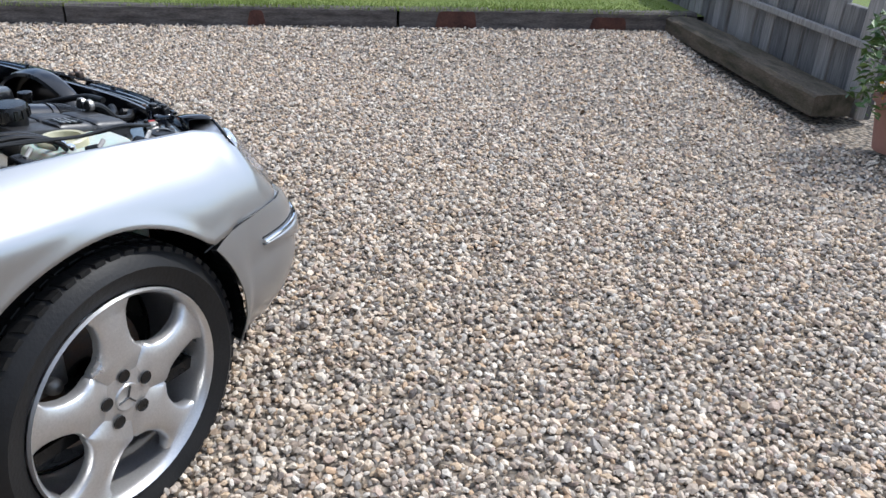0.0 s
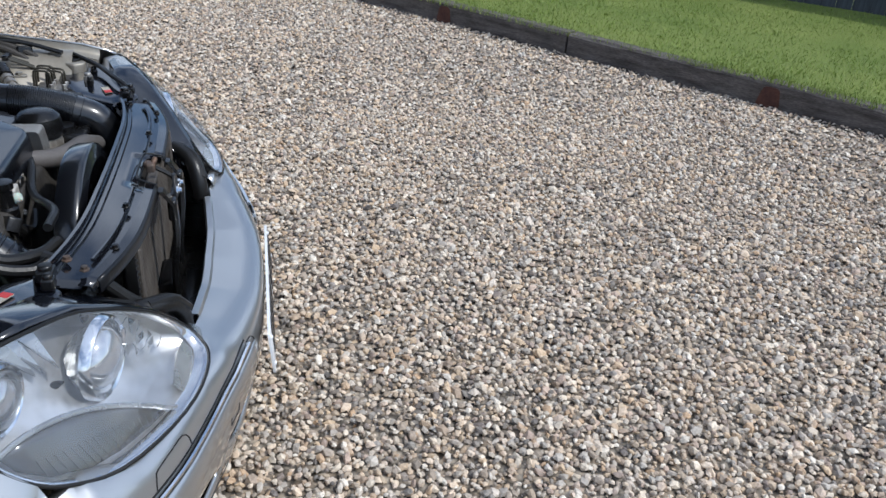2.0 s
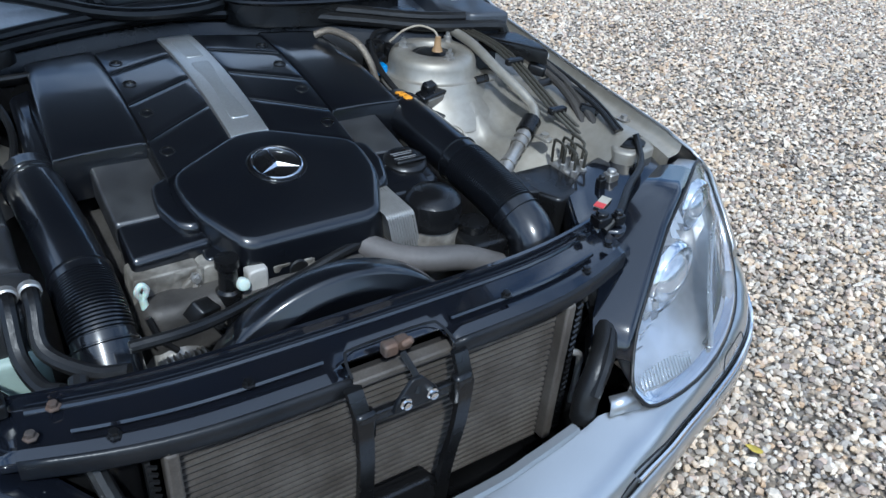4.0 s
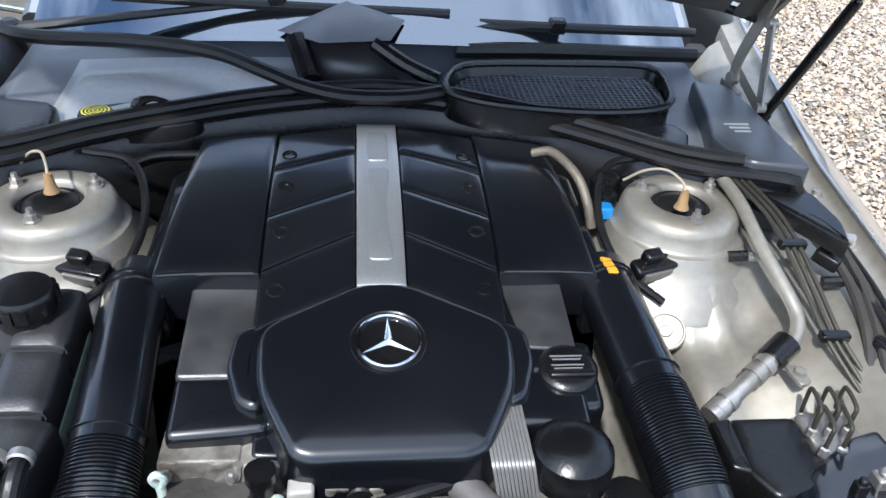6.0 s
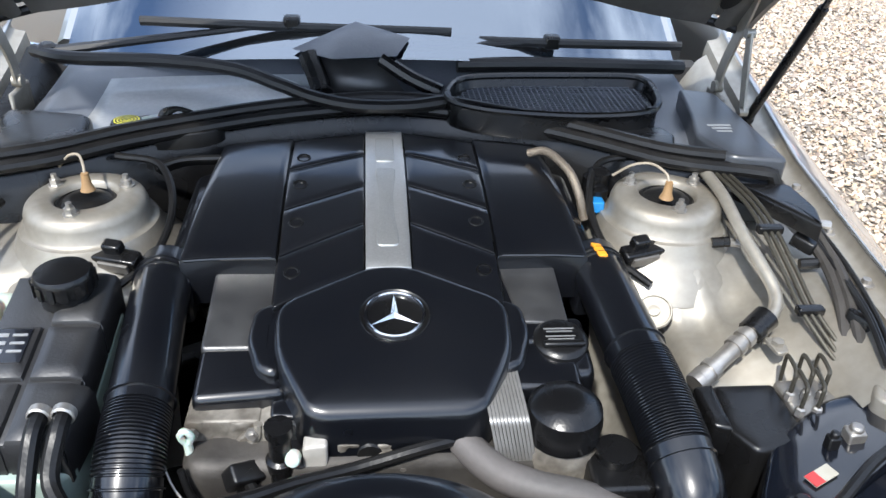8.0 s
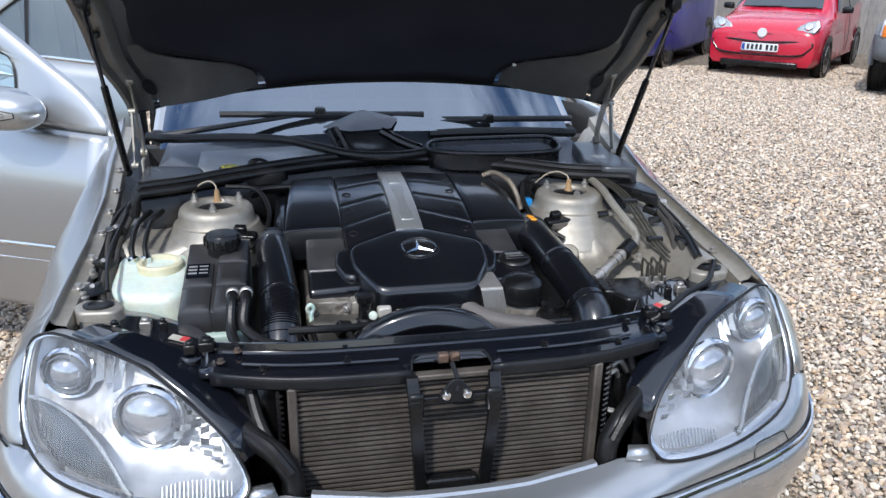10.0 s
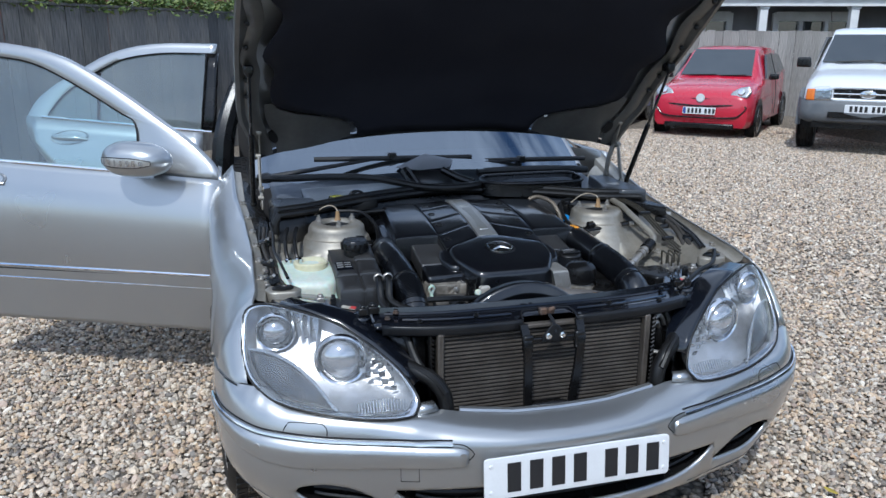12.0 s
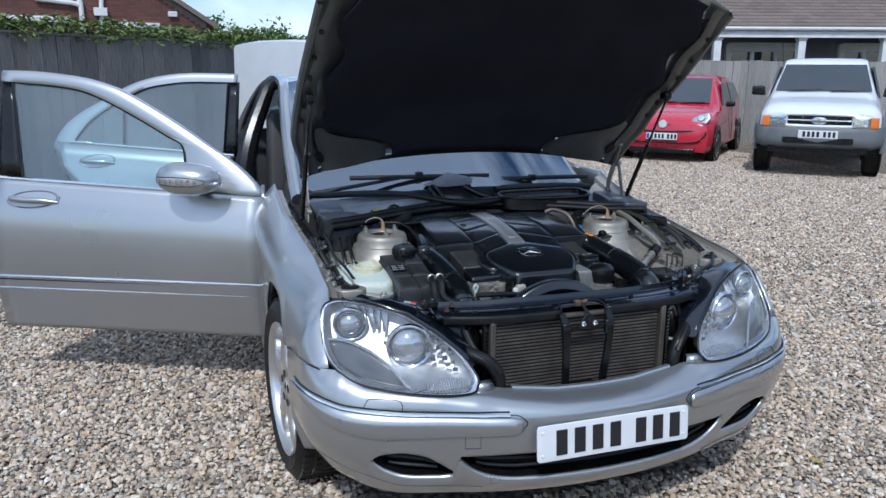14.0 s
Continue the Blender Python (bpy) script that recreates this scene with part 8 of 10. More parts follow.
def tanks():
    # washer tank
    t = thing_part("washer_tank", "milky washer bottle with yellowed neck")
    bm = B()
    slab(bm, [(-0.705, 0.80), (-0.70, 0.62), (-0.66, 0.585), (-0.565, 0.575), (-0.535, 0.60), (-0.525, 0.70), (-0.54, 0.80)], lambda x, y: 0.768 + 0.10 * (y - 0.7), 0.30, 0.02, 0.03)
    part("bottle", bm, MILKY, t)
    bm = B()
    lathe(bm, [(0.054, 0.75), (0.052, 0.778), (0.048, 0.782), (0.040, 0.781), (0.037, 0.768), (0.0, 0.760)], 30, pose(-0.60, 0.725, 0.004))
    part("neck", bm, YELLOWED, t, "yellowed filler neck")
    for k in range(2):
        bm = B()
        tube(bm, [(-0.665 + 0.03 * k, 0.755, 0.775), (-0.67 + 0.03 * k, 0.785, 0.805), (-0.665 + 0.03 * k, 0.86, 0.835), (-0.65 + 0.03 * k, 0.96, 0.835)], 0.0065, 8, 6)
        part("hose", bm, BLACK_RUBBER, t)
        bm = B()
        lathe(bm, [(0.006, -0.02), (0.012, 0.0), (0.012, 0.012), (0.008, 0.015), (0, 0.015)], 12, pose(-0.665 + 0.03 * k, 0.754, 0.775))
        part("clamp", bm, CHROME, t)
    # expansion tank
    t = thing_part("expansion_tank", "black ribbed coolant expansion tank")
    ez = lambda x, y: 0.790 + 0.20 * (y - 0.68)
    for c, (xa, xb) in enumerate(((-0.540, -0.4725), (-0.4675, -0.398))):
        for k, (ya, yb) in enumerate(((0.505, 0.5945), (0.5985, 0.6885), (0.6925, 0.79))):
            bm = B()
            sheet(bm, [(xa, ya), (xb, ya), (xb + (0.012 if k == 0 and c else 0), yb), (xa, yb)], lambda x, y: ez(x, y) - 0.012 * (k == 2 and c == 0) - 8.0 * max(0, abs(x + 0.469) - 0.045) ** 2, 0.058, 0.012, 7, 7)
            part("segment", bm, TANK_BLACK, t)
    bm = B()
    sheet(bm, [(-0.538, 0.507), (-0.400, 0.507), (-0.400, 0.788), (-0.538, 0.788)], lambda x, y: ez(x, y) - 0.010, 0.05, 0.004, 4, 4)
    part("body", bm, TANK_BLACK, t)
    bm = B()
    slab(bm, [(-0.548, 0.492), (-0.41, 0.492), (-0.396, 0.51), (-0.396, 0.785), (-0.548, 0.785)], lambda x, y: ez(x, y) - 0.058, 0.18, 0.008, 0.02)
    part("lower_half", bm, GREENISH, t, "greenish translucent lower half")
    bm = B()
    prof = [(0.036, 0.79), (0.036, 0.808), (0.041, 0.811), (0.041, 0.832), (0.037, 0.838), (0.0, 0.840)]
    lathe(bm, prof, 30, pose(-0.458, 0.748, 0.0))
    cap = part("cap", bm, BLACK_PLASTIC, t, "ribbed black screw cap")
    for k in range(15):
        a = 2 * math.pi * k / 15
        part("grip", box(B(), (0.0415, 0, 0.8205), (0.004, 0.008, 0.02), pose(-0.458, 0.748, 0, 0, 0, math.degrees(a))), BLACK_PLASTIC, cap)
    m = pose(-0.507, 0.645, ez(0, 0.645) + 0.0005, 11, 0, 0)
    lb = part("label", box(B(), (0, 0.004, 0), (0.050, 0.058, 0.001), m), BLACK_PAINT, t, "dark label with pale print")
    for k in range(6):
        part("print_bar", box(B(), (-0.012 + 0.024 * (k % 2), 0.022 - (k // 2) * 0.014, 0.0008), (0.019, 0.006 - 0.002 * (k % 2), 0.001), m), COWL_STEEL, lb)
    for k in range(2):
        x = -0.425 + 0.028 * k
        bm = B()
        tube(bm, [(x, 0.535, 0.775), (x - 0.002, 0.50, 0.765), (x - 0.004, 0.46, 0.725), (x + 0.01 + 0.03 * k, 0.41, 0.71), (x + 0.03 + 0.05 * k, 0.385, 0.715)], 0.011, 10, 6)
        part("hose", bm, BLACK_RUBBER, t)
        bm = B()
        lathe(bm, [(0.012, 0), (0.0145, 0.002), (0.0145, 0.012), (0.012, 0.014)], 14, pose(x, 0.533, 0.775, 90, 0, 0))
        part("clamp", bm, ALU, t)


GREENISH = material("greenish_tank_plastic", (0.32, 0.40, 0.36), 0.4, 0.0, (0.24, 0.32, 0.28), 9.0, 0.05, 80.0)
tanks()


def engine_front():
    """What shows of the engine between cover and radiator."""
    bm = B()
    slab(bm, [(-0.27, 0.50), (0.27, 0.50), (0.30, 1.15), (-0.30, 1.15)], 0.70, 0.28, 0.02, 0.03)
    e = bp("engine_block", bm, ENGINE_DIRT, "oily engine casting")
    flat = lambda outline, y, deep, tip=0.0: slab(B(), outline, 0.0, deep, 0.004, 0.008, pose(0, y, 0, 90 - tip, 0, 0))
    part("timing_cover", flat([(-0.268, 0.730), (-0.170, 0.728), (-0.176, 0.705), (-0.194, 0.685), (-0.204, 0.66), (-0.238, 0.635), (-0.256, 0.605), (-0.28, 0.61)], 0.553, 0.05), PALE_CAST, e, "pale dirty timing cover")
    part("timing_cover", flat([(-0.20, 0.705), (-0.165, 0.73), (-0.06, 0.72), (-0.05, 0.60), (-0.26, 0.58), (-0.25, 0.64)], 0.545, 0.05), PALE_CAST, e)
    bm = B()
    tube(bm, [(-0.173, 0.548, 0.728), (-0.177, 0.546, 0.706), (-0.194, 0.546, 0.686), (-0.204, 0.546, 0.66), (-0.236, 0.546, 0.638), (-0.254, 0.546, 0.605)], 0.006, 8, 5)
    part("gasket_flange", bm, PALE_CAST, e)
    part("casting", flat([(-0.115, 0.725), (-0.083, 0.728), (-0.085, 0.655), (-0.115, 0.652)], 0.505, 0.03), WHITE_CAST, e, "pale cast bracket")
    part("casting", flat([(-0.075, 0.722), (0.045, 0.725), (0.05, 0.70), (0.02, 0.668), (-0.075, 0.66)], 0.518, 0.04), PALE_CAST, e, "pale cast water pump housing")
    for x, z, r in ((-0.03, 0.70, 0.016), (0.005, 0.69, 0.007), (-0.055, 0.69, 0.006)):
        bm = B()
        lathe(bm, [(0, 0.004), (r, 0.004), (r * 1.15, 0.0)], 14 if r > 0.01 else 6, pose(x, 0.517, z, 90, 0, 0))
        part("port" if r > 0.01 else "bolt", bm, BLACK_RUBBER if r > 0.01 else ALU, e)
    bm = B()
    lathe(bm, [(0.010, -0.01), (0.010, 0.002), (0.008, 0.005), (0, 0.006)], 16, pose(-0.126, 0.497, 0.714, 70, 0, 0))
    part("plug", bm, MILKY, e, "pale green plastic plug")
    # rough cast faces, bolts and a ribbed foot on the timing cover
    for corners, y, amp, seed in (([(-0.266, 0.625), (-0.206, 0.668), (-0.182, 0.726), (-0.264, 0.730)], 0.552, 0.007, 3), ([(-0.235, 0.600), (-0.16, 0.600), (-0.165, 0.700), (-0.195, 0.665)], 0.543, 0.006, 8), ([(-0.072, 0.668), (0.012, 0.672), (0.04, 0.715), (-0.072, 0.718)], 0.516, 0.006, 14), ([(0.05, 0.66), (0.12, 0.655), (0.12, 0.715), (0.05, 0.72)], 0.535, 0.008, 21)):
        bm = B()
        sheet(bm, corners, lambda x, z: amp * noise.noise(Vector((x * 38, z * 38, seed))) + amp * 0.5 * noise.noise(Vector((x * 95, z * 95, seed))), 0.02, 0.004, 18, 18)
        bm.transform(pose(0, y, 0, 90, 0, 0))
        part("casting", bm, PALE_CAST, e, "rough pale casting with oily stains", smooth=45)
    for k in range(6):
        bm = B()
        tube(bm, [(-0.226 + 0.004 * k, 0.534, 0.640 - 0.008 * k), (-0.19, 0.531, 0.646 - 0.008 * k), (-0.165, 0.533, 0.640 - 0.008 * k)], 0.0024, 6, 4)
        part("cast_rib", bm, PALE_CAST, e)
    for x, y, z in ((-0.182, 0.541, 0.715), (-0.200, 0.540, 0.677), (-0.246, 0.540, 0.630), (-0.262, 0.541, 0.665), (-0.258, 0.542, 0.715), (-0.064, 0.508, 0.674), (0.012, 0.507, 0.682), (-0.102, 0.500, 0.668)):
        bm = B()
        lathe(bm, [(0.0085, -0.006), (0.0085, 0.001), (0.0055, 0.002), (0.0055, 0.006), (0, 0.007)], 6, pose(x, y, z, 90, 0, 0))
        part("bolt", bm, ALU, e)
    # ribbed drum of a pump low down, and a wire stay
    bm = B()
    for k in range(7):
        lathe(bm, [(0.026, 0.0), (0.030, 0.003), (0.026, 0.006)], 18, pose(-0.252 + 0.0085 * k, 0.475, 0.605, 0, 90, 0))
    part("pump_drum", bm, ALU, e, "ribbed metal drum")
    bm = B()
    tube(bm, [(-0.298, 0.53, 0.700), (-0.282, 0.505, 0.672), (-0.266, 0.49, 0.655)], 0.0016, 6, 3)
    part("wire", bm, ALU, e)
    # solenoid with its plug
    bm = B()
    lathe(bm, [(0.020, 0.64), (0.020, 0.70), (0.015, 0.704), (0.014, 0.738), (0.018, 0.742), (0.018, 0.756), (0, 0.758)], 18, pose(-0.143, 0.515, 0))
    part("solenoid", bm, BLACK_PLASTIC, e, "black solenoid")
    bm = B()
    slab(bm, [(-0.022, -0.014), (0.022, -0.014), (0.022, 0.014), (-0.022, 0.014)], 0.012, 0.028, 0.004, 0.005, pose(-0.188, 0.50, 0.688, 30, 20, 35))
    part("plug", bm, BLACK_PLASTIC, e)
    for pts, r in (([(-0.19, 0.50, 0.69), (-0.17, 0.485, 0.66), (-0.15, 0.49, 0.62)], 0.008), ([(-0.265, 0.50, 0.70), (-0.255, 0.49, 0.665), (-0.235, 0.485, 0.64)], 0.005), ([(-0.13, 0.505, 0.65), (-0.10, 0.49, 0.63), (-0.04, 0.50, 0.64)], 0.009)):
        bm = B()
        tube(bm, pts, r, 8, 5)
        part("cable", bm, BLACK_RUBBER, e)
    bm = B()
    tube(bm, [(-0.31, 0.402, 0.738), (-0.24, 0.405, 0.735), (-0.18, 0.43, 0.722), (-0.12, 0.465, 0.708), (-0.05, 0.492, 0.700), (0.03, 0.508, 0.712), (0.085, 0.525, 0.712)], 0.0085, 10, 6)
    part("coolant_hose", bm, BLACK_RUBBER, e, "thin black coolant hose")
    # stubby pulley end below
    bm = B()
    lathe(bm, [(0.0, 0.02), (0.03, 0.02), (0.05, 0.0), (0.055, -0.02)], 24, pose(-0.23, 0.49, 0.58, 90, 0, 0))
    part("pulley", bm, ALU, e, "grey belt pulley")
    bm = B()
    tube(bm, [(-0.262, 0.535, 0.710), (-0.269, 0.532, 0.725), (-0.262, 0.530, 0.736), (-0.255, 0.532, 0.725)], 0.0045, 8, 6, True)
    rod(bm, (-0.262, 0.535, 0.712), (-0.258, 0.53, 0.66), 0.006)
    part("dipstick", bm, MILKY, e, "pale dipstick handle")
    # oil filter housing with finned cooler
    bm = B()
    lathe(bm, [(0.052, 0.56), (0.052, 0.70), (0.046, 0.712), (0.044, 0.722)], 28, pose(0.222, 0.535, 0))
    part("filter_housing", bm, PALE_CAST, e, "cast aluminium oil filter housing")
    bm = B()
    lathe(bm, [(0.049, 0.715), (0.051, 0.742), (0.048, 0.760), (0.036, 0.772), (0.016, 0.776), (0, 0.7765)], 30, pose(0.223, 0.530, 0))
    part("filter_cap", bm, BLACK_PLASTIC, e, "black oil filter cap")
    for k in range(11):
        bm = B()
        slab(bm, [(-0.045, -0.045), (0.045, -0.05), (0.045, 0.05), (-0.045, 0.055)], 0.0, 0.0042, 0.001, 0.01, pose(0.134 + k * 0.0047, 0.552, 0.716, 0, 78, 0))
        part("cooler_plate", bm, COOLER, e)
    bm = B()
    tube(bm, [(0.085, 0.535, 0.705), (0.13, 0.487, 0.692), (0.18, 0.460, 0.688), (0.24, 0.444, 0.683), (0.30, 0.425, 0.66)], 0.022, 14, 6)
    part("coolant_hose", bm, HOSE_GREY, e, "thick grey coolant hose")
    bm = B()
    slab(bm, [(0.25, 0.52), (0.33, 0.52), (0.33, 0.44), (0.25, 0.44)], 0.70, 0.12, 0.008, 0.012)
    lathe(bm, [(0.025, 0.70), (0.027, 0.715), (0, 0.718)], 18, pose(0.288, 0.495, 0))
    part("steering_reservoir", bm, BLACK_PLASTIC, e, "black steering fluid reservoir")
    # fan shroud
    bm = B()
    rows = []
    for y, r in ((0.425, 0.196), (0.423, 0.206), (0.412, 0.211), (0.386, 0.213), (0.378, 0.212), (0.373, 0.206), (0.371, 0.190), (0.368, 0.187), (0.368, 0.180), (0.372, 0.175), (0.373, 0.06)):
        rows.append([(-0.023 + r * (1.05 if r > 0.1 else 1.0) * math.cos(a), y, 0.560 + r * math.sin(a)) for a in steps(radians(8), radians(172), 41)])
    loft(bm, rows)
    s2 = part("fan_shroud", bm, BLACK_SATIN, bay, "black curved fan shroud", smooth=50)
    bm = B()
    for a in range(0, 360, 40):
        m = pose(-0.01, 0.44, 0.44) @ Matrix.Rotation(radians(a), 4, "Y")
        loft(bm, [[m @ Vector((x, -0.01 + w * 0.3, w + x * 0.15)) for x in steps(0.05, 0.24, 6)] for w in (-0.035, 0.0, 0.035)])
    part("fan", bm, BLACK_PLASTIC, s2, "black fan blades at rest", solid=0.003)


WHITE_CAST = material("bright_cast_plate", (0.50, 0.48, 0.44), 0.5, 0.2, (0.36, 0.34, 0.30), 12.0, 0.1, 90.0)
COOLER = material("oil_cooler_plate", (0.38, 0.37, 0.35), 0.4, 0.6, (0.30, 0.29, 0.27), 14.0, 0.1, 90.0)
PALE_CAST = material("pale_dirty_casting", (0.34, 0.315, 0.27), 0.52, 0.35, (0.12, 0.105, 0.085), 22.0, 0.35, 70.0, fine=0.3)
HOSE_GREY = material("dusty_grey_hose", (0.075, 0.07, 0.066), 0.6, 0.0, (0.11, 0.10, 0.095), 9.0, 0.1, 120.0)
engine_front()


def left_wing_items():
    # anti-lock unit
    u = thing_part("brake_unit", "black brake control unit with bent metal pipes")
    bm = B()
    slab(bm, [(0.455, 0.605), (0.550, 0.605), (0.550, 0.490), (0.470, 0.475), (0.445, 0.52)], 0.722, 0.16, 0.008, 0.012)
    part("module", bm, BLACK_PLASTIC, u)
    bm = B()
    slab(bm, [(0.425, 0.595), (0.455, 0.60), (0.45, 0.51), (0.425, 0.52)], 0.728, 0.05, 0.005, 0.006)
    part("connector", bm, BLACK_PLASTIC, u)
    bm = B()
    slab(bm, [(0.552, 0.61), (0.645, 0.62), (0.65, 0.545), (0.555, 0.53)], 0.720, 0.10, 0.005, 0.006)
    part("valve_block", bm, ALU, u, "aluminium valve block")
    for k in range(5):
        bm = B()
        x, y = 0.556 + (k % 3) * 0.024, 0.572 - (k // 3) * 0.032
        tube(bm, [(x, y, 0.72), (x, y, 0.755), (x + 0.002, y + 0.005, 0.766), (x + 0.005, y + 0.034, 0.768), (x + 0.007, y + 0.042, 0.758), (x + 0.012, y + 0.046, 0.715)], 0.0030, 7, 5)
        part("pipe", bm, BRAKE_PIPE, u)
        bm = B()
        lathe(bm, [(0.007, 0), (0.007, 0.012), (0.004, 0.014)], 6, pose(x, y, 0.72))
        part("union", bm, ALU, u)
    # three brake pipes along the wing, with clips
    p = thing_part("brake_pipes", "three dark metal pipes clipped along the wing")
    for k in range(3):
        bm = B()
        o = 0.011 * k
        tube(bm, [(0.578 + o, 0.99, 0.872), (0.588 + o, 0.93, 0.868), (0.598 + o, 0.885, 0.86), (0.604 + o, 0.832, 0.845), (0.611 + o, 0.76, 0.815), (0.617 + o, 0.69, 0.785), (0.635 + o, 0.635, 0.757), (0.648 + o * 0.6, 0.605, 0.738), (0.636 + o, 0.578, 0.722)], 0.0036, 8, 6)
        part("pipe", bm, BRAKE_PIPE, p)
    for y, x, z in ((0.832, 0.616, 0.845), (0.69, 0.629, 0.786)):
        bm = B()
        box(bm, (x, y, z), (0.042, 0.016, 0.014))
        part("clip", bm, BLACK_PLASTIC, p, bevel=0.003)
    # air conditioning pipe and valve
    a = thing_part("refrigerant_line", "silver air conditioning pipe with black capped valve")
    bm = B()
    tube(bm, [(0.565, 1.0, 0.868), (0.573, 0.93, 0.857), (0.577, 0.84, 0.832), (0.589, 0.77, 0.806), (0.594, 0.732, 0.788), (0.582, 0.704, 0.774), (0.558, 0.687, 0.767)], 0.0105, 12, 6)
    part("pipe", bm, SILVER_INNER, a)
    bm = B()
    tube(bm, [(0.548, 0.682, 0.764), (0.494, 0.648, 0.740), (0.439, 0.615, 0.715)], 0.013, 12, 4)
    part("valve_body", bm, ALU, a)
    for t in (0.2, 0.35, 0.75, 0.88, 0.97):
        bm = B()
        q0, q1 = Vector((0.548, 0.682, 0.764)), Vector((0.439, 0.615, 0.715))
        c, d = q0.lerp(q1, t), (q1 - q0).normalized()
        rod(bm, c - d * 0.006, c + d * 0.006, 0.0165, 14)
        part("collar", bm, ALU, a)
    bm = B()
    rod(bm, (0.536, 0.675, 0.758), (0.567, 0.694, 0.773), 0.020, 16)
    part("valve_cap", bm, BLACK_PLASTIC, a, "black rubber valve cap")
    bm = B()
    slab(bm, [(0.555, 0.672), (0.58, 0.662), (0.58, 0.634), (0.56, 0.628)], 0.755, 0.006, 0.002, 0.008)
    lathe(bm, [(0.009, 0.755), (0.009, 0.762), (0, 0.764)], 6, pose(0.568, 0.65, 0))
    part("tab", bm, SILVER_INNER, a)
    # small connectors and looms
    for k, (x, y, z) in enumerate(((0.540, 0.862, 0.802), (0.662, 0.797, 0.80), (0.70, 0.88, 0.825))):
        bm = B()
        rod(bm, (x, y, z), (x + 0.028, y - 0.004, z + 0.004), 0.009, 10)
        q = bp("connector", bm, BLACK_PLASTIC, "black cable connector")
        bm = B()
        rod(bm, (x + 0.026, y - 0.004, z + 0.004), (x + 0.046, y - 0.006, z + 0.002), 0.0075, 8)
        part("ferrule", bm, ALU, q)
    rng = random.Random(23)
    for s in (1, -1):
        for k in range(3):
            bm = B()
            o = rng.uniform(0.0, 0.02)
            tube(bm, [(s * (0.70 + o * 0.4), 1.0 - 0.02 * k, 0.85), (s * (0.69 + o), 0.88, 0.832 + rng.uniform(0, 0.008)), (s * (0.695 + o), 0.76, 0.815 + rng.uniform(0, 0.008)), (s * (0.685 + o), 0.65, 0.805 + rng.uniform(0, 0.008)), (s * (0.67 + o), 0.56, 0.785)], rng.uniform(0.003, 0.005), 8, 6)
            bp("loom", bm, BLACK_RUBBER, "black cable loom along the wing")
        for k in range(2 if s > 0 else 0):
            bm = B()
            slab(bm, [(-0.014, -0.02), (0.014, -0.02), (0.014, 0.02), (-0.014, 0.02)], 0.010, 0.02, 0.004, 0.006, pose(s * rng.uniform(0.68, 0.71), 0.66 + 0.17 * k, 0.79 + 0.03 * k, rng.uniform(-15, 15), rng.uniform(-20, 20), rng.uniform(0, 60)))
            bp("relay_block", bm, BLACK_PLASTIC, "small black connector block")
    for pts in ([(0.672, 0.945, 0.845), (0.688, 0.89, 0.835), (0.697, 0.82, 0.818), (0.693, 0.748, 0.802), (0.678, 0.68, 0.782), (0.656, 0.61, 0.742)], [(0.69, 0.95, 0.855), (0.708, 0.87, 0.835), (0.708, 0.79, 0.818), (0.698, 0.72, 0.805), (0.684, 0.65, 0.782), (0.668, 0.58, 0.742)]):
        bm = B()
        tube(bm, pts, 0.0098, 10, 6)
        bp("loom", bm, LOOM_BROWN, "thick black cable loom along the wing")
    # braided hose, blue clip, orange tag behind the cover
    bm = B()
    tube(bm, [(0.262, 1.075, 0.868), (0.290, 1.055, 0.880), (0.317, 0.995, 0.872), (0.332, 0.962, 0.842), (0.343, 0.948, 0.80)], 0.0078, 12, 6)
    bp("braided_hose", bm, BRAIDED, "braided metal fuel hose")
    bm = B()
    slab(bm, [(0.358, 0.998), (0.386, 0.998), (0.386, 0.972), (0.358, 0.972)], 0.82, 0.02, 0.004, 0.006)
    bp("hose_clip", bm, BLUE_CLIP, "bright blue clip")
    bm = B()
    slab(bm, [(0.326, 0.842), (0.341, 0.837), (0.345, 0.802), (0.331, 0.804)], 0.818, 0.006, 0.001, 0.003)
    bp("tag", bm, ORANGE, "orange tag")
    for k in range(5):
        bm = B()
        x, y = rng.uniform(0.37, 0.43), rng.uniform(1.0, 1.09)
        lathe(bm, [(0.018, 0.80), (0.018, 0.846), (0.010, 0.852), (0, 0.853)], 12, pose(x, y, rng.uniform(-0.02, 0.015)))
        bp("valve", bm, BLACK_PLASTIC, "black vacuum valve")
    # ribbed loom behind the cover's right side
    bm = B()
    for k in range(4):
        tube(bm, [(-0.40, 1.06 + 0.008 * k, 0.845 - 0.006 * k), (-0.36, 1.085 + 0.008 * k, 0.85 - 0.006 * k), (-0.29, 1.09 + 0.008 * k, 0.852 - 0.006 * k)], 0.006, 8, 4)
    bp("ribbon_loom", bm, BLACK_RUBBER, "flat black cable ribbon")


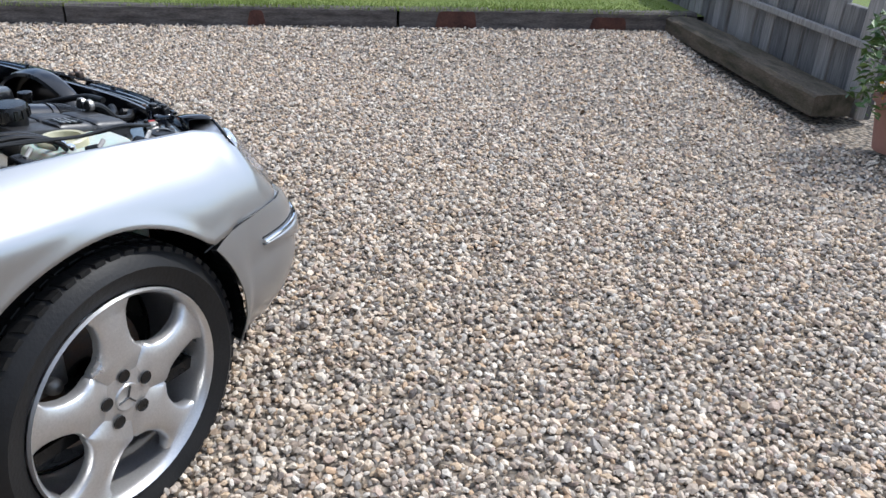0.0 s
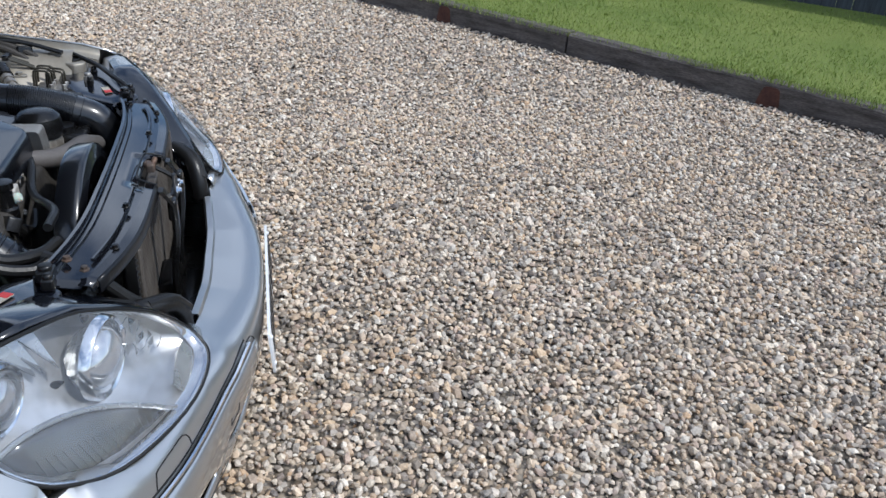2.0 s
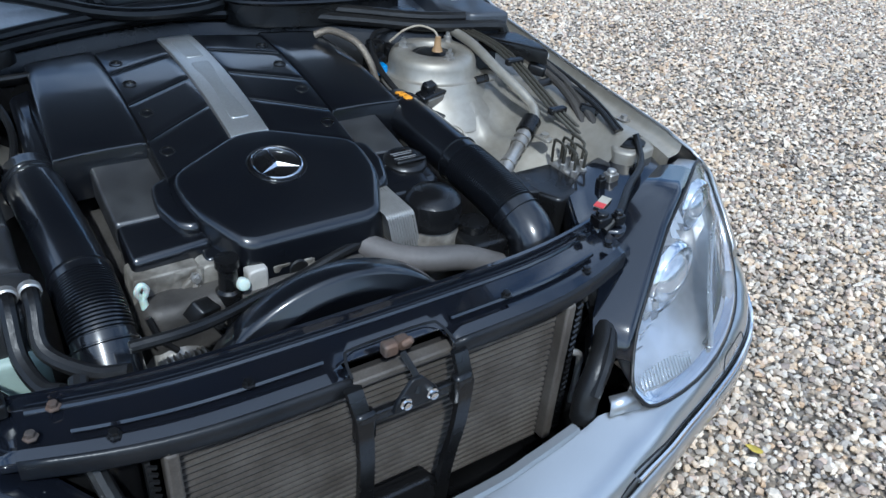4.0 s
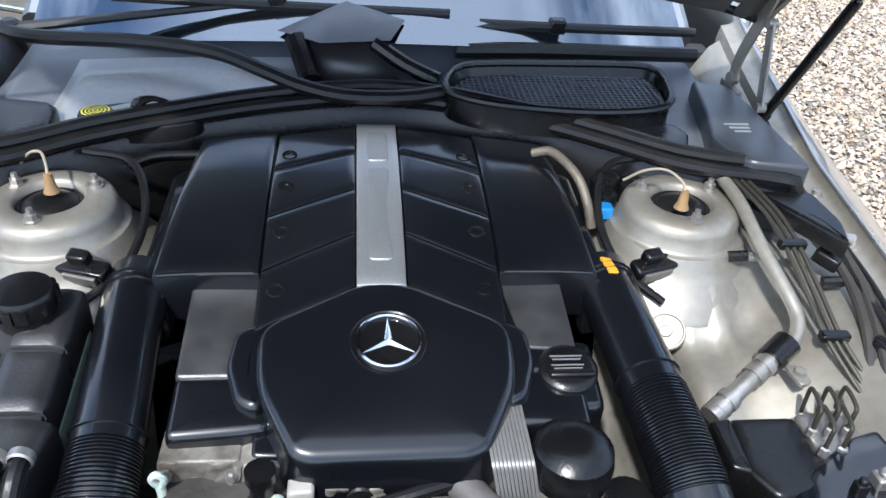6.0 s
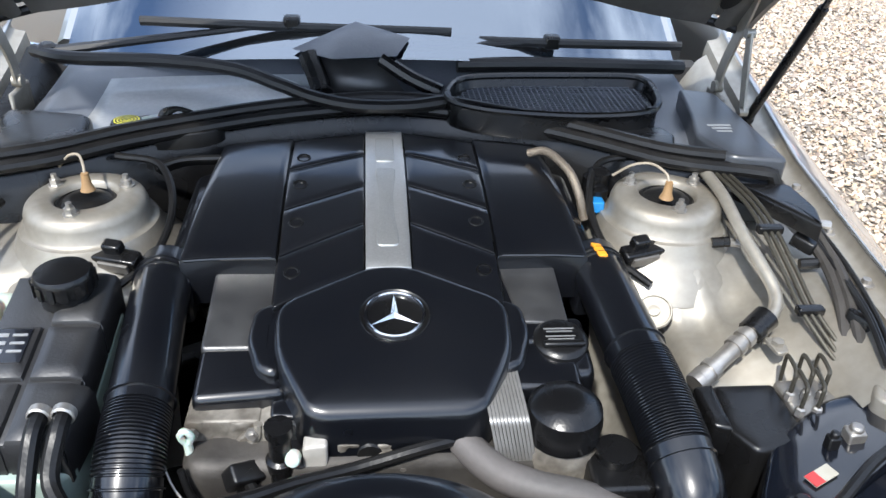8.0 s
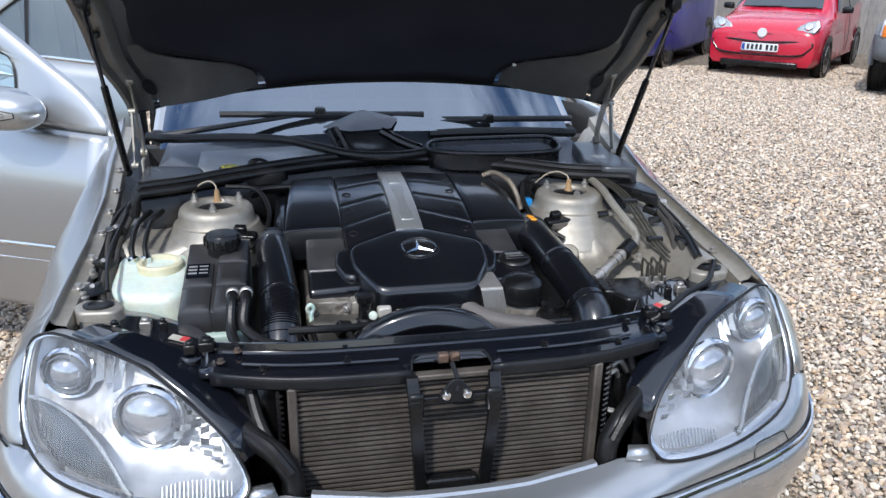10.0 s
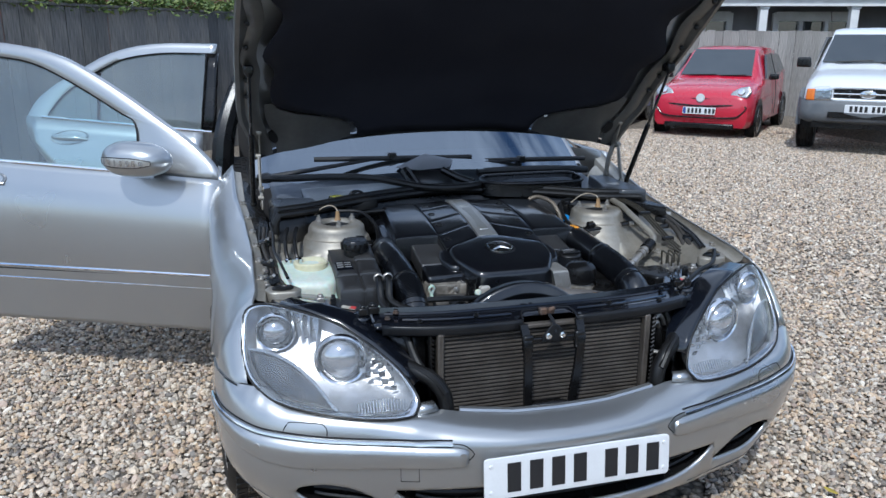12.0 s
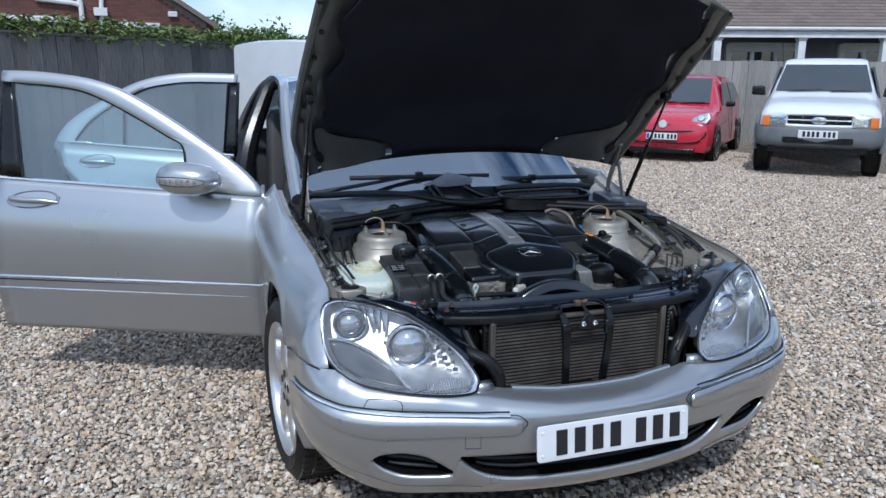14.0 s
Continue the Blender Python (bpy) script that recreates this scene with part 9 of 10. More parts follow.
def right_wing_items():
    """Looms, clips and a relay along the wing beside the washer bottle."""
    rng = random.Random(52)
    for k in range(4):
        bm = B()
        o = 0.012 * k
        tube(bm, [(-0.735 + o, 1.10 - 0.03 * k, 0.815), (-0.742 + o, 0.98, 0.806 + rng.uniform(-0.006, 0.010)), (-0.748 + o, 0.86, 0.790 + rng.uniform(-0.006, 0.012)), (-0.735 + o * 0.8, 0.76, 0.772 + rng.uniform(-0.004, 0.010)), (-0.725 + o * 0.6, 0.66, 0.756), (-0.700 + o * 0.5, 0.56, 0.748)], 0.0045 + 0.002 * (k % 2), 8, 6)
        bp("loom", bm, LOOM_BROWN if k % 2 else BLACK_RUBBER, "black cable loom along the wing")
    for y, z, turn in ((0.90, 0.806, 10), (0.74, 0.778, -20), (0.62, 0.765, 25)):
        bm = B()
        slab(bm, [(-0.022, -0.015), (0.022, -0.015), (0.022, 0.015), (-0.022, 0.015)], 0.012, 0.024, 0.004, 0.006, pose(-0.728, y, z, rng.uniform(-15, 15), rng.uniform(-15, 15), turn))
        q = bp("relay_block", bm, BLACK_PLASTIC, "small black connector block")
        bm = B()
        rod(bm, (-0.728, y - 0.01, z + 0.01), (-0.720, y - 0.03, z + 0.022), 0.005, 8)
        part("pin", bm, ALU, q)
    for y, z in ((0.595, 0.757), (0.635, 0.762), (0.69, 0.772)):
        bm = B()
        lathe(bm, [(0.011, -0.004), (0.011, 0.004), (0.007, 0.006), (0.007, 0.014), (0, 0.015)], 8, pose(-0.742, y, z))
        bp("bolt", bm, ALU, "bare metal bolt")


BRAKE_PIPE = material("dark_metal_pipe", (0.085, 0.078, 0.062), 0.4, 0.6)
LOOM_BROWN = material("taped_cable_loom", (0.030, 0.027, 0.024), 0.6, 0.0, (0.050, 0.045, 0.040), 14.0, 0.15, 160.0)
left_wing_items()
right_wing_items()


# ---- parked vehicles at the back of the yard ----
def station_loft(stations, half_n=9):
    """Cross-sections along the length: y, floor, sill half-width, belt z, belt half-width, top z, top half-width."""
    rows = []
    for y, z0, w0, zb, wb, zt, wt in stations:
        side = [(w0 * 0.93, z0), (w0, z0 + 0.06), (w0 + (wb - w0) * 0.3 + 0.01, z0 + (zb - z0) * 0.35), (wb + 0.012, z0 + (zb - z0) * 0.72), (wb, zb), (wb + (wt - wb) * 0.5, zb + (zt - zb) * 0.52), (wt, zt - 0.03 if zt - zb > 0.12 else zb + (zt - zb) * 0.7), (wt * 0.86, zt - 0.006), (wt * 0.5, zt), (0, zt + 0.004)]
        rows.append([(x, y, z) for x, z in side] + [(-x, y, z) for x, z in reversed(side[:-1])])
    bm = B()
    loft(bm, rows, True, True)
    return bm


def panel_on(bm, pts, thick=0.012):
    """A thin plate through the given corners."""
    pts = [Vector(p) for p in pts]
    n = (pts[1] - pts[0]).cross(pts[-1] - pts[0]).normalized()
    loft(bm, [[p + n * k for p in pts] for k in (-thick / 2, thick / 2)], True, True)
    return bm


def red_car(m):
    t = thing("small_hatchback", "small red hatchback parked by the fence", "car", m=m)
    bm = station_loft([(-0.60, 0.26, 0.64, 0.58, 0.64, 0.66, 0.58), (-0.57, 0.20, 0.72, 0.60, 0.72, 0.71, 0.64), (-0.45, 0.19, 0.77, 0.64, 0.77, 0.78, 0.68), (-0.2, 0.19, 0.795, 0.72, 0.78, 0.86, 0.68), (0.1, 0.19, 0.80, 0.79, 0.78, 0.91, 0.66), (0.28, 0.19, 0.80, 0.84, 0.78, 0.945, 0.64), (0.45, 0.19, 0.80, 0.87, 0.775, 1.07, 0.61), (0.62, 0.19, 0.80, 0.885, 0.77, 1.20, 0.585), (0.90, 0.19, 0.80, 0.90, 0.765, 1.39, 0.55), (1.0, 0.19, 0.80, 0.905, 0.765, 1.425, 0.545), (1.3, 0.19, 0.80, 0.92, 0.765, 1.46, 0.545), (1.9, 0.19, 0.80, 0.94, 0.765, 1.46, 0.545), (2.4, 0.19, 0.80, 0.97, 0.76, 1.43, 0.54), (2.7, 0.22, 0.78, 0.99, 0.75, 1.35, 0.52), (2.88, 0.26, 0.74, 0.96, 0.70, 1.16, 0.51), (2.94, 0.30, 0.68, 0.90, 0.66, 1.0, 0.49)])
    part("body", bm, RED_PAINT, t, "bright red painted body", smooth=40)
    w = part("windscreen", panel_on(B(), [(-0.585, 0.315, 0.985), (0.585, 0.315, 0.985), (0.50, 0.90, 1.402), (-0.50, 0.90, 1.402)]), FAR_GLASS, t, "dark windscreen", smooth=0)
    bm = B()
    for xa, xb in ((-0.45, 0.02), (0.08, 0.5)):
        tube(bm, [(xa, 0.30, 0.985), (xb, 0.305, 1.0)], 0.009, 6, 1)
    part("wiper", bm, BLACK_RUBBER, w)
    for s in (-1, 1):
        part("side_window", panel_on(B(), [(s * 0.765, 0.62, 0.935), (s * 0.765, 1.42, 0.965), (s * 0.645, 1.40, 1.335), (s * 0.645, 1.02, 1.32)], 0.03), FAR_GLASS, t, smooth=0)
        part("side_window", panel_on(B(), [(s * 0.765, 1.50, 0.97), (s * 0.755, 2.40, 1.05), (s * 0.64, 2.28, 1.32), (s * 0.645, 1.48, 1.335)], 0.03), FAR_GLASS, t, smooth=0)
        bm = B()
        slab(bm, [(s * 0.44, -0.04), (s * 0.70, -0.06), (s * 0.76, 0.03), (s * 0.72, 0.11), (s * 0.58, 0.08), (s * 0.47, 0.02)], 0.02, 0.05, 0.012, 0.02, pose(0, -0.525, 0.735, 62, 0, 0) @ Matrix.Diagonal((1.0, 1.25, 1, 1)))
        h = part("headlamp", bm, LAMP_GREY, t, "clear pointed headlamp")
        bm = B()
        lathe(bm, [(0, 0.03), (0.05, 0.025), (0.06, 0)], 16, pose(s * 0.61, -0.535, 0.765, 62, 0, 0))
        part("lamp_bowl", bm, REFLECTOR, h)
        bm = B()
        slab(bm, [(s * 0.80, -0.05), (s * 0.96, -0.04), (s * 0.96, 0.05), (s * 0.82, 0.055)], 0.05, 0.10, 0.03, 0.03, pose(0, 0.62, 0.965, 90, 0, 0))
        part("door_mirror", bm, BLACK_PLASTIC, t, "black door mirror")
        for y in (0.0, 2.42):
            wheel(t, pose(s * 0.735, y, 0.29, 0, 0, 0 if s < 0 else 180), 0.29, 0.19, 0.17, 8, False, LAMP_GREY, False)
            # A flat black disc stands in for the shade inside the arch.
            bm = B()
            lathe(bm, [(0.335, -0.012), (0.335, 0.0), (0, 0.0)], 28, pose(s * 0.818, y, 0.30, 0, s * 90, 0))
            part("arch_shade", bm, BLACK_PLASTIC, t)
        bm = B()
        tube(bm, [(s * 0.812, 0.40, 0.62), (s * 0.818, 1.4, 0.64)], 0.006, 6, 1)
        part("door_crease", bm, RED_PAINT, t)
        bm = B()
        tube(bm, [(s * 0.81, 1.46, 0.30), (s * 0.815, 1.46, 0.6), (s * 0.78, 1.46, 0.96)], 0.005, 6, 3)
        part("door_joint", bm, BLACK_RUBBER, t)
    # smiling lower grille and its frame
    bm = B()
    tube(bm, [(-0.66, -0.575, 0.55), (0, -0.625, 0.53), (0.66, -0.575, 0.55), (0.64, -0.60, 0.42), (0.5, -0.625, 0.36), (0, -0.64, 0.345), (-0.5, -0.625, 0.36), (-0.64, -0.60, 0.42)], 0.014, 8, 6, True)
    part("grille_frame", bm, BLACK_PLASTIC, t, "black line of the front grille")
    bm = B()
    box(bm, (0, -0.60, 0.215), (1.1, 0.06, 0.09))
    part("lower_lip", bm, BLACK_PLASTIC, t, bevel=0.02)
    bm = B()
    tube(bm, [(-0.58, -0.545, 0.655), (0, -0.598, 0.645), (0.58, -0.545, 0.655)], 0.010, 6, 6)
    part("bonnet_joint", bm, BLACK_RUBBER, t)
    bm = B()
    lathe(bm, [(0, 0.012), (0.062, 0.012), (0.070, 0.0)], 26, pose(0, -0.602, 0.655, 80, 0, 0))
    part("badge", bm, LABEL_WHITE, t, "round silver badge")
    number_plate(t, pose(0, -0.640, 0.455, 88, 0, 0), (1, 1, 1, 1, 0, 1, 1, 1), band=True)


def pickup(m):
    t = thing("pickup_truck", "white pickup truck with grey bumper parked on gravel", "truck", m=m)
    bm = station_loft([(-0.62, 0.56, 0.72, 0.86, 0.72, 0.92, 0.66), (-0.55, 0.50, 0.79, 0.88, 0.78, 0.99, 0.70), (-0.2, 0.46, 0.82, 0.92, 0.80, 1.06, 0.70), (0.3, 0.44, 0.83, 0.98, 0.81, 1.11, 0.70), (0.55, 0.44, 0.83, 1.02, 0.81, 1.14, 0.70), (0.85, 0.44, 0.83, 1.05, 0.80, 1.42, 0.64), (1.08, 0.44, 0.83, 1.06, 0.80, 1.64, 0.60), (1.4, 0.44, 0.83, 1.07, 0.80, 1.71, 0.60), (2.2, 0.44, 0.83, 1.07, 0.80, 1.71, 0.60), (2.42, 0.44, 0.83, 1.06, 0.79, 1.5, 0.62), (2.5, 0.44, 0.83, 1.04, 0.79, 1.1, 0.74), (4.2, 0.46, 0.82, 1.04, 0.79, 1.08, 0.76), (4.25, 0.5, 0.8, 1.0, 0.78, 1.05, 0.74)])
    part("body", bm, WHITE_PAINT, t, "white painted body", smooth=40)
    w = part("windscreen", panel_on(B(), [(-0.68, 0.595, 1.215), (0.68, 0.595, 1.215), (0.58, 1.00, 1.600), (-0.58, 1.00, 1.600)], 0.03), FAR_GLASS, t, "dark windscreen", smooth=0)
    bm = B()
    tube(bm, [(-0.5, 0.575, 1.215), (0.0, 0.58, 1.24)], 0.01, 6, 1)
    part("wiper", bm, BLACK_RUBBER, w)
    bm = B()
    tube(bm, [(0.1, 0.575, 1.215), (0.6, 0.58, 1.24)], 0.01, 6, 1)
    part("wiper", bm, BLACK_RUBBER, w)
    for s in (-1, 1):
        part("side_window", panel_on(B(), [(s * 0.81, 0.90, 1.10), (s * 0.80, 1.85, 1.12), (s * 0.66, 1.85, 1.58), (s * 0.69, 1.18, 1.57)], 0.03), FAR_GLASS, t, smooth=0)
        bm = B()
        slab(bm, [(s * 0.44, -0.085), (s * 0.66, -0.085), (s * 0.66, 0.075), (s * 0.44, 0.085)], 0.02, 0.06, 0.012, 0.012, pose(0, -0.700, 0.80, 88, 0, s * 6))
        part("headlamp", bm, REFLECTOR, t, "clear rectangular headlamp")
        bm = B()
        slab(bm, [(s * 0.665, -0.085), (s * 0.78, -0.08), (s * 0.775, 0.07), (s * 0.665, 0.075)], 0.02, 0.10, 0.015, 0.012, pose(0, -0.765, 0.80, 86, 0, s * 12))
        part("indicator", bm, AMBER, t, "amber corner indicator")
        bm = B()
        slab(bm, [(s * 0.84, -0.07), (s * 1.05, -0.065), (s * 1.05, 0.08), (s * 0.86, 0.085)], 0.04, 0.08, 0.03, 0.03, pose(0, 0.80, 1.19, 90, 0, 0))
        part("door_mirror", bm, BLACK_PLASTIC, t, "black door mirror")
        for y in (0.0, 2.98):
            wheel(t, pose(s * 0.745, y, 0.36, 0, 0, 0 if s < 0 else 180), 0.36, 0.20, 0.225, 6, False, LAMP_GREY, False)
            # Shade of the wheel well, drawn as a black disc.
            bm = B()
            lathe(bm, [(0.42, -0.012), (0.42, 0.0), (0, 0.0)], 28, pose(s * 0.845, y, 0.40, 0, s * 90, 0))
            part("arch_shade", bm, BLACK_PLASTIC, t)
        bm = B()
        tube(bm, [(s * 0.845, 0.43 * math.cos(a), 0.40 + 0.43 * math.sin(a)) for a in steps(radians(-5), radians(185), 15)], 0.035, 8, 1)
        part("arch_flare", bm, GREY_BUMPER, t, "grey wheel arch flare")
        part("mud_flap", box(B(), (s * 0.74, 0.42, 0.30), (0.24, 0.012, 0.26)), BLACK_RUBBER, t)
    # wrap-round bumper with a dark slot
    bm = B()
    rows = []
    for z, d in ((0.42, 0.05), (0.46, 0.0), (0.56, -0.02), (0.60, -0.005), (0.66, -0.01), (0.715, 0.02), (0.72, 0.10)):
        rows.append([(x, y + d, z + 0.03 * (abs(x) > 0.8)) for x, y in ((-0.86, -0.20), (-0.86, -0.42), (-0.82, -0.56), (-0.70, -0.66), (-0.4, -0.72), (0, -0.735), (0.4, -0.72), (0.70, -0.66), (0.82, -0.56), (0.86, -0.42), (0.86, -0.20))])
    loft(bm, rows)
    b = part("bumper", bm, GREY_BUMPER, t, "worn grey plastic bumper", smooth=50, solid=0.02)
    part("bumper_slot", box(B(), (0, -0.715, 0.535), (0.92, 0.06, 0.085)), BLACK_PLASTIC, b, "dark bumper slot")
    bm = B()
    box(bm, (0, -0.45, 0.40), (1.3, 0.4, 0.10))
    part("skid_plate", bm, BLACK_PLASTIC, t)
    # chrome grille
    g = part("grille", box(B(), (0, -0.60, 0.805), (0.84, 0.05, 0.17)), BLACK_PLASTIC, t, "black grille with bright bars", smooth=0)
    bm = B()
    tube(bm, rounded3([(-0.44, -0.635, 0.735), (0.44, -0.635, 0.735), (0.44, -0.625, 0.90), (-0.44, -0.625, 0.90)]), 0.024, 8, 2, True)
    part("grille_rim", bm, WHITE_PAINT, g)
    bm = B()
    tube(bm, [(-0.42, -0.64, 0.815), (0.42, -0.64, 0.815)], 0.013, 8, 1)
    for x in (-0.22, 0, 0.22):
        tube(bm, [(x, -0.635, 0.74), (x, -0.63, 0.89)], 0.010, 8, 1)
    part("grille_bars", bm, CHROME, g)
    bm = B()
    lathe(bm, [(0, 0.015), (0.06, 0.012), (0.075, 0.0)], 24, pose(0, -0.645, 0.815, 90, 0, 0) @ Matrix.Diagonal((1.4, 0.7, 1, 1)))
    part("badge", bm, CHROME, g, "oval badge")
    number_plate(t, pose(0, -0.752, 0.625, 90, 0, 0), (1, 1, 1, 1, 0, 1, 1, 1))
    bm = B()
    rod(bm, (-0.62, 1.0, 1.6), (-0.66, 0.80, 1.95), 0.005, 6)
    part("aerial", bm, BLACK_RUBBER, t)


def rounded3(pts):
    out = []
    for i, p in enumerate(pts):
        a, b, c = Vector(pts[i - 1]), Vector(p), Vector(pts[(i + 1) % len(pts)])
        out += [b + (a - b).normalized() * 0.04, b + (c - b).normalized() * 0.04]
    return out


def blue_car(m):
    t = thing("blue_car", "dark blue hatchback parked beside a red one", "car", m=m)
    bm = station_loft([(-0.70, 0.26, 0.66, 0.62, 0.66, 0.70, 0.60), (-0.62, 0.20, 0.76, 0.66, 0.76, 0.78, 0.66), (-0.2, 0.19, 0.83, 0.77, 0.82, 0.93, 0.70), (0.35, 0.19, 0.84, 0.88, 0.82, 1.02, 0.68), (0.72, 0.19, 0.84, 0.92, 0.81, 1.27, 0.60), (1.05, 0.19, 0.84, 0.95, 0.80, 1.42, 0.57), (2.1, 0.19, 0.84, 0.98, 0.80, 1.45, 0.57), (2.7, 0.2, 0.83, 1.0, 0.79, 1.38, 0.55), (3.1, 0.26, 0.78, 0.95, 0.74, 1.05, 0.55)])
    part("body", bm, BLUE_PAINT, t, "dark blue painted body", smooth=40)
    part("windscreen", panel_on(B(), [(-0.64, 0.38, 1.075), (0.64, 0.38, 1.075), (0.56, 0.94, 1.405), (-0.56, 0.94, 1.405)]), FAR_GLASS, t, smooth=0)
    for s in (-1, 1):
        part("side_window", panel_on(B(), [(s * 0.82, 0.62, 0.97), (s * 0.805, 2.3, 1.02), (s * 0.665, 2.2, 1.36), (s * 0.675, 1.08, 1.34)], 0.03), FAR_GLASS, t, smooth=0)
        bm = B()
        slab(bm, [(s * 0.44, -0.05), (s * 0.72, -0.05), (s * 0.74, 0.08), (s * 0.5, 0.06)], 0.02, 0.05, 0.012, 0.02, pose(0, -0.58, 0.70, 75, 0, 0))
        part("headlamp", bm, REFLECTOR, t)
        for y in (0.0, 2.5):
            wheel(t, pose(s * 0.74, y, 0.30, 0, 0, 0 if s < 0 else 180), 0.30, 0.2, 0.18, 8, False, LAMP_GREY, False)
            # Black disc on the flank paints the arch's inner shade.
            bm = B()
            lathe(bm, [(0.345, -0.012), (0.345, 0.0), (0, 0.0)], 28, pose(s * 0.832, y, 0.31, 0, s * 90, 0))
            part("arch_shade", bm, BLACK_PLASTIC, t)
    bm = B()
    box(bm, (0, -0.68, 0.42), (1.0, 0.05, 0.14))
    part("grille", bm, BLACK_PLASTIC, t, bevel=0.02)


def white_van(m):
    t = thing("white_van", "white van parked before the fence", "van", m=m)
    bm = B()
    rows = []
    for y in (0.0, 0.02, 0.08, 2.0, 3.4, 3.9, 4.3):
        k = 0.0 if 0.05 < y else 0.02
        front = ease((y - 3.3) / 1.0)
        top = 1.85 - 0.65 * front - k
        rows.append([(-0.90 + k, y, 0.25), (-0.92 + k, y, 1.0), (-0.90 + k, y, top - 0.07), (-0.86 + k, y, top - 0.02), (-0.4, y, top + 0.01), (0.4, y, top + 0.01), (0.86 - k, y, top - 0.02), (0.90 - k, y, top - 0.07), (0.92 - k, y, 1.0), (0.90 - k, y, 0.25)])
    loft(bm, rows, True, True)
    part("body", bm, WHITE_PAINT, t, "plain white van body", smooth=40)
    for s in (-1, 1):
        for y in (0.8, 3.5):
            wheel(t, pose(s * 0.82, y, 0.31, 0, 0, 0 if s < 0 else 180), 0.31, 0.2, 0.18, 6, False, LAMP_GREY, False)


def parked(u, v, turn):
    p = yard(u, v)
    return Matrix.Translation((p.x, p.y, -0.045)) @ pose(0, 0, 0, 0, 0, YARD_TURN + turn)


red_car(Matrix.Translation((7.00, 9.88, -0.085)) @ pose(0, 0, 0, 0, 0, -47))
pickup(Matrix.Translation((7.96, 7.49, -0.05)) @ pose(0, 0, 0, 0, 0, -44.5))
blue_car(parked(1.75, 14.3, -24))
p0 = yard(-2.17, 9.9)
white_van(Matrix.Translation((p0.x, p0.y, -0.06)) @ pose(0, 0, 0, 0, 0, YARD_TURN - 45))


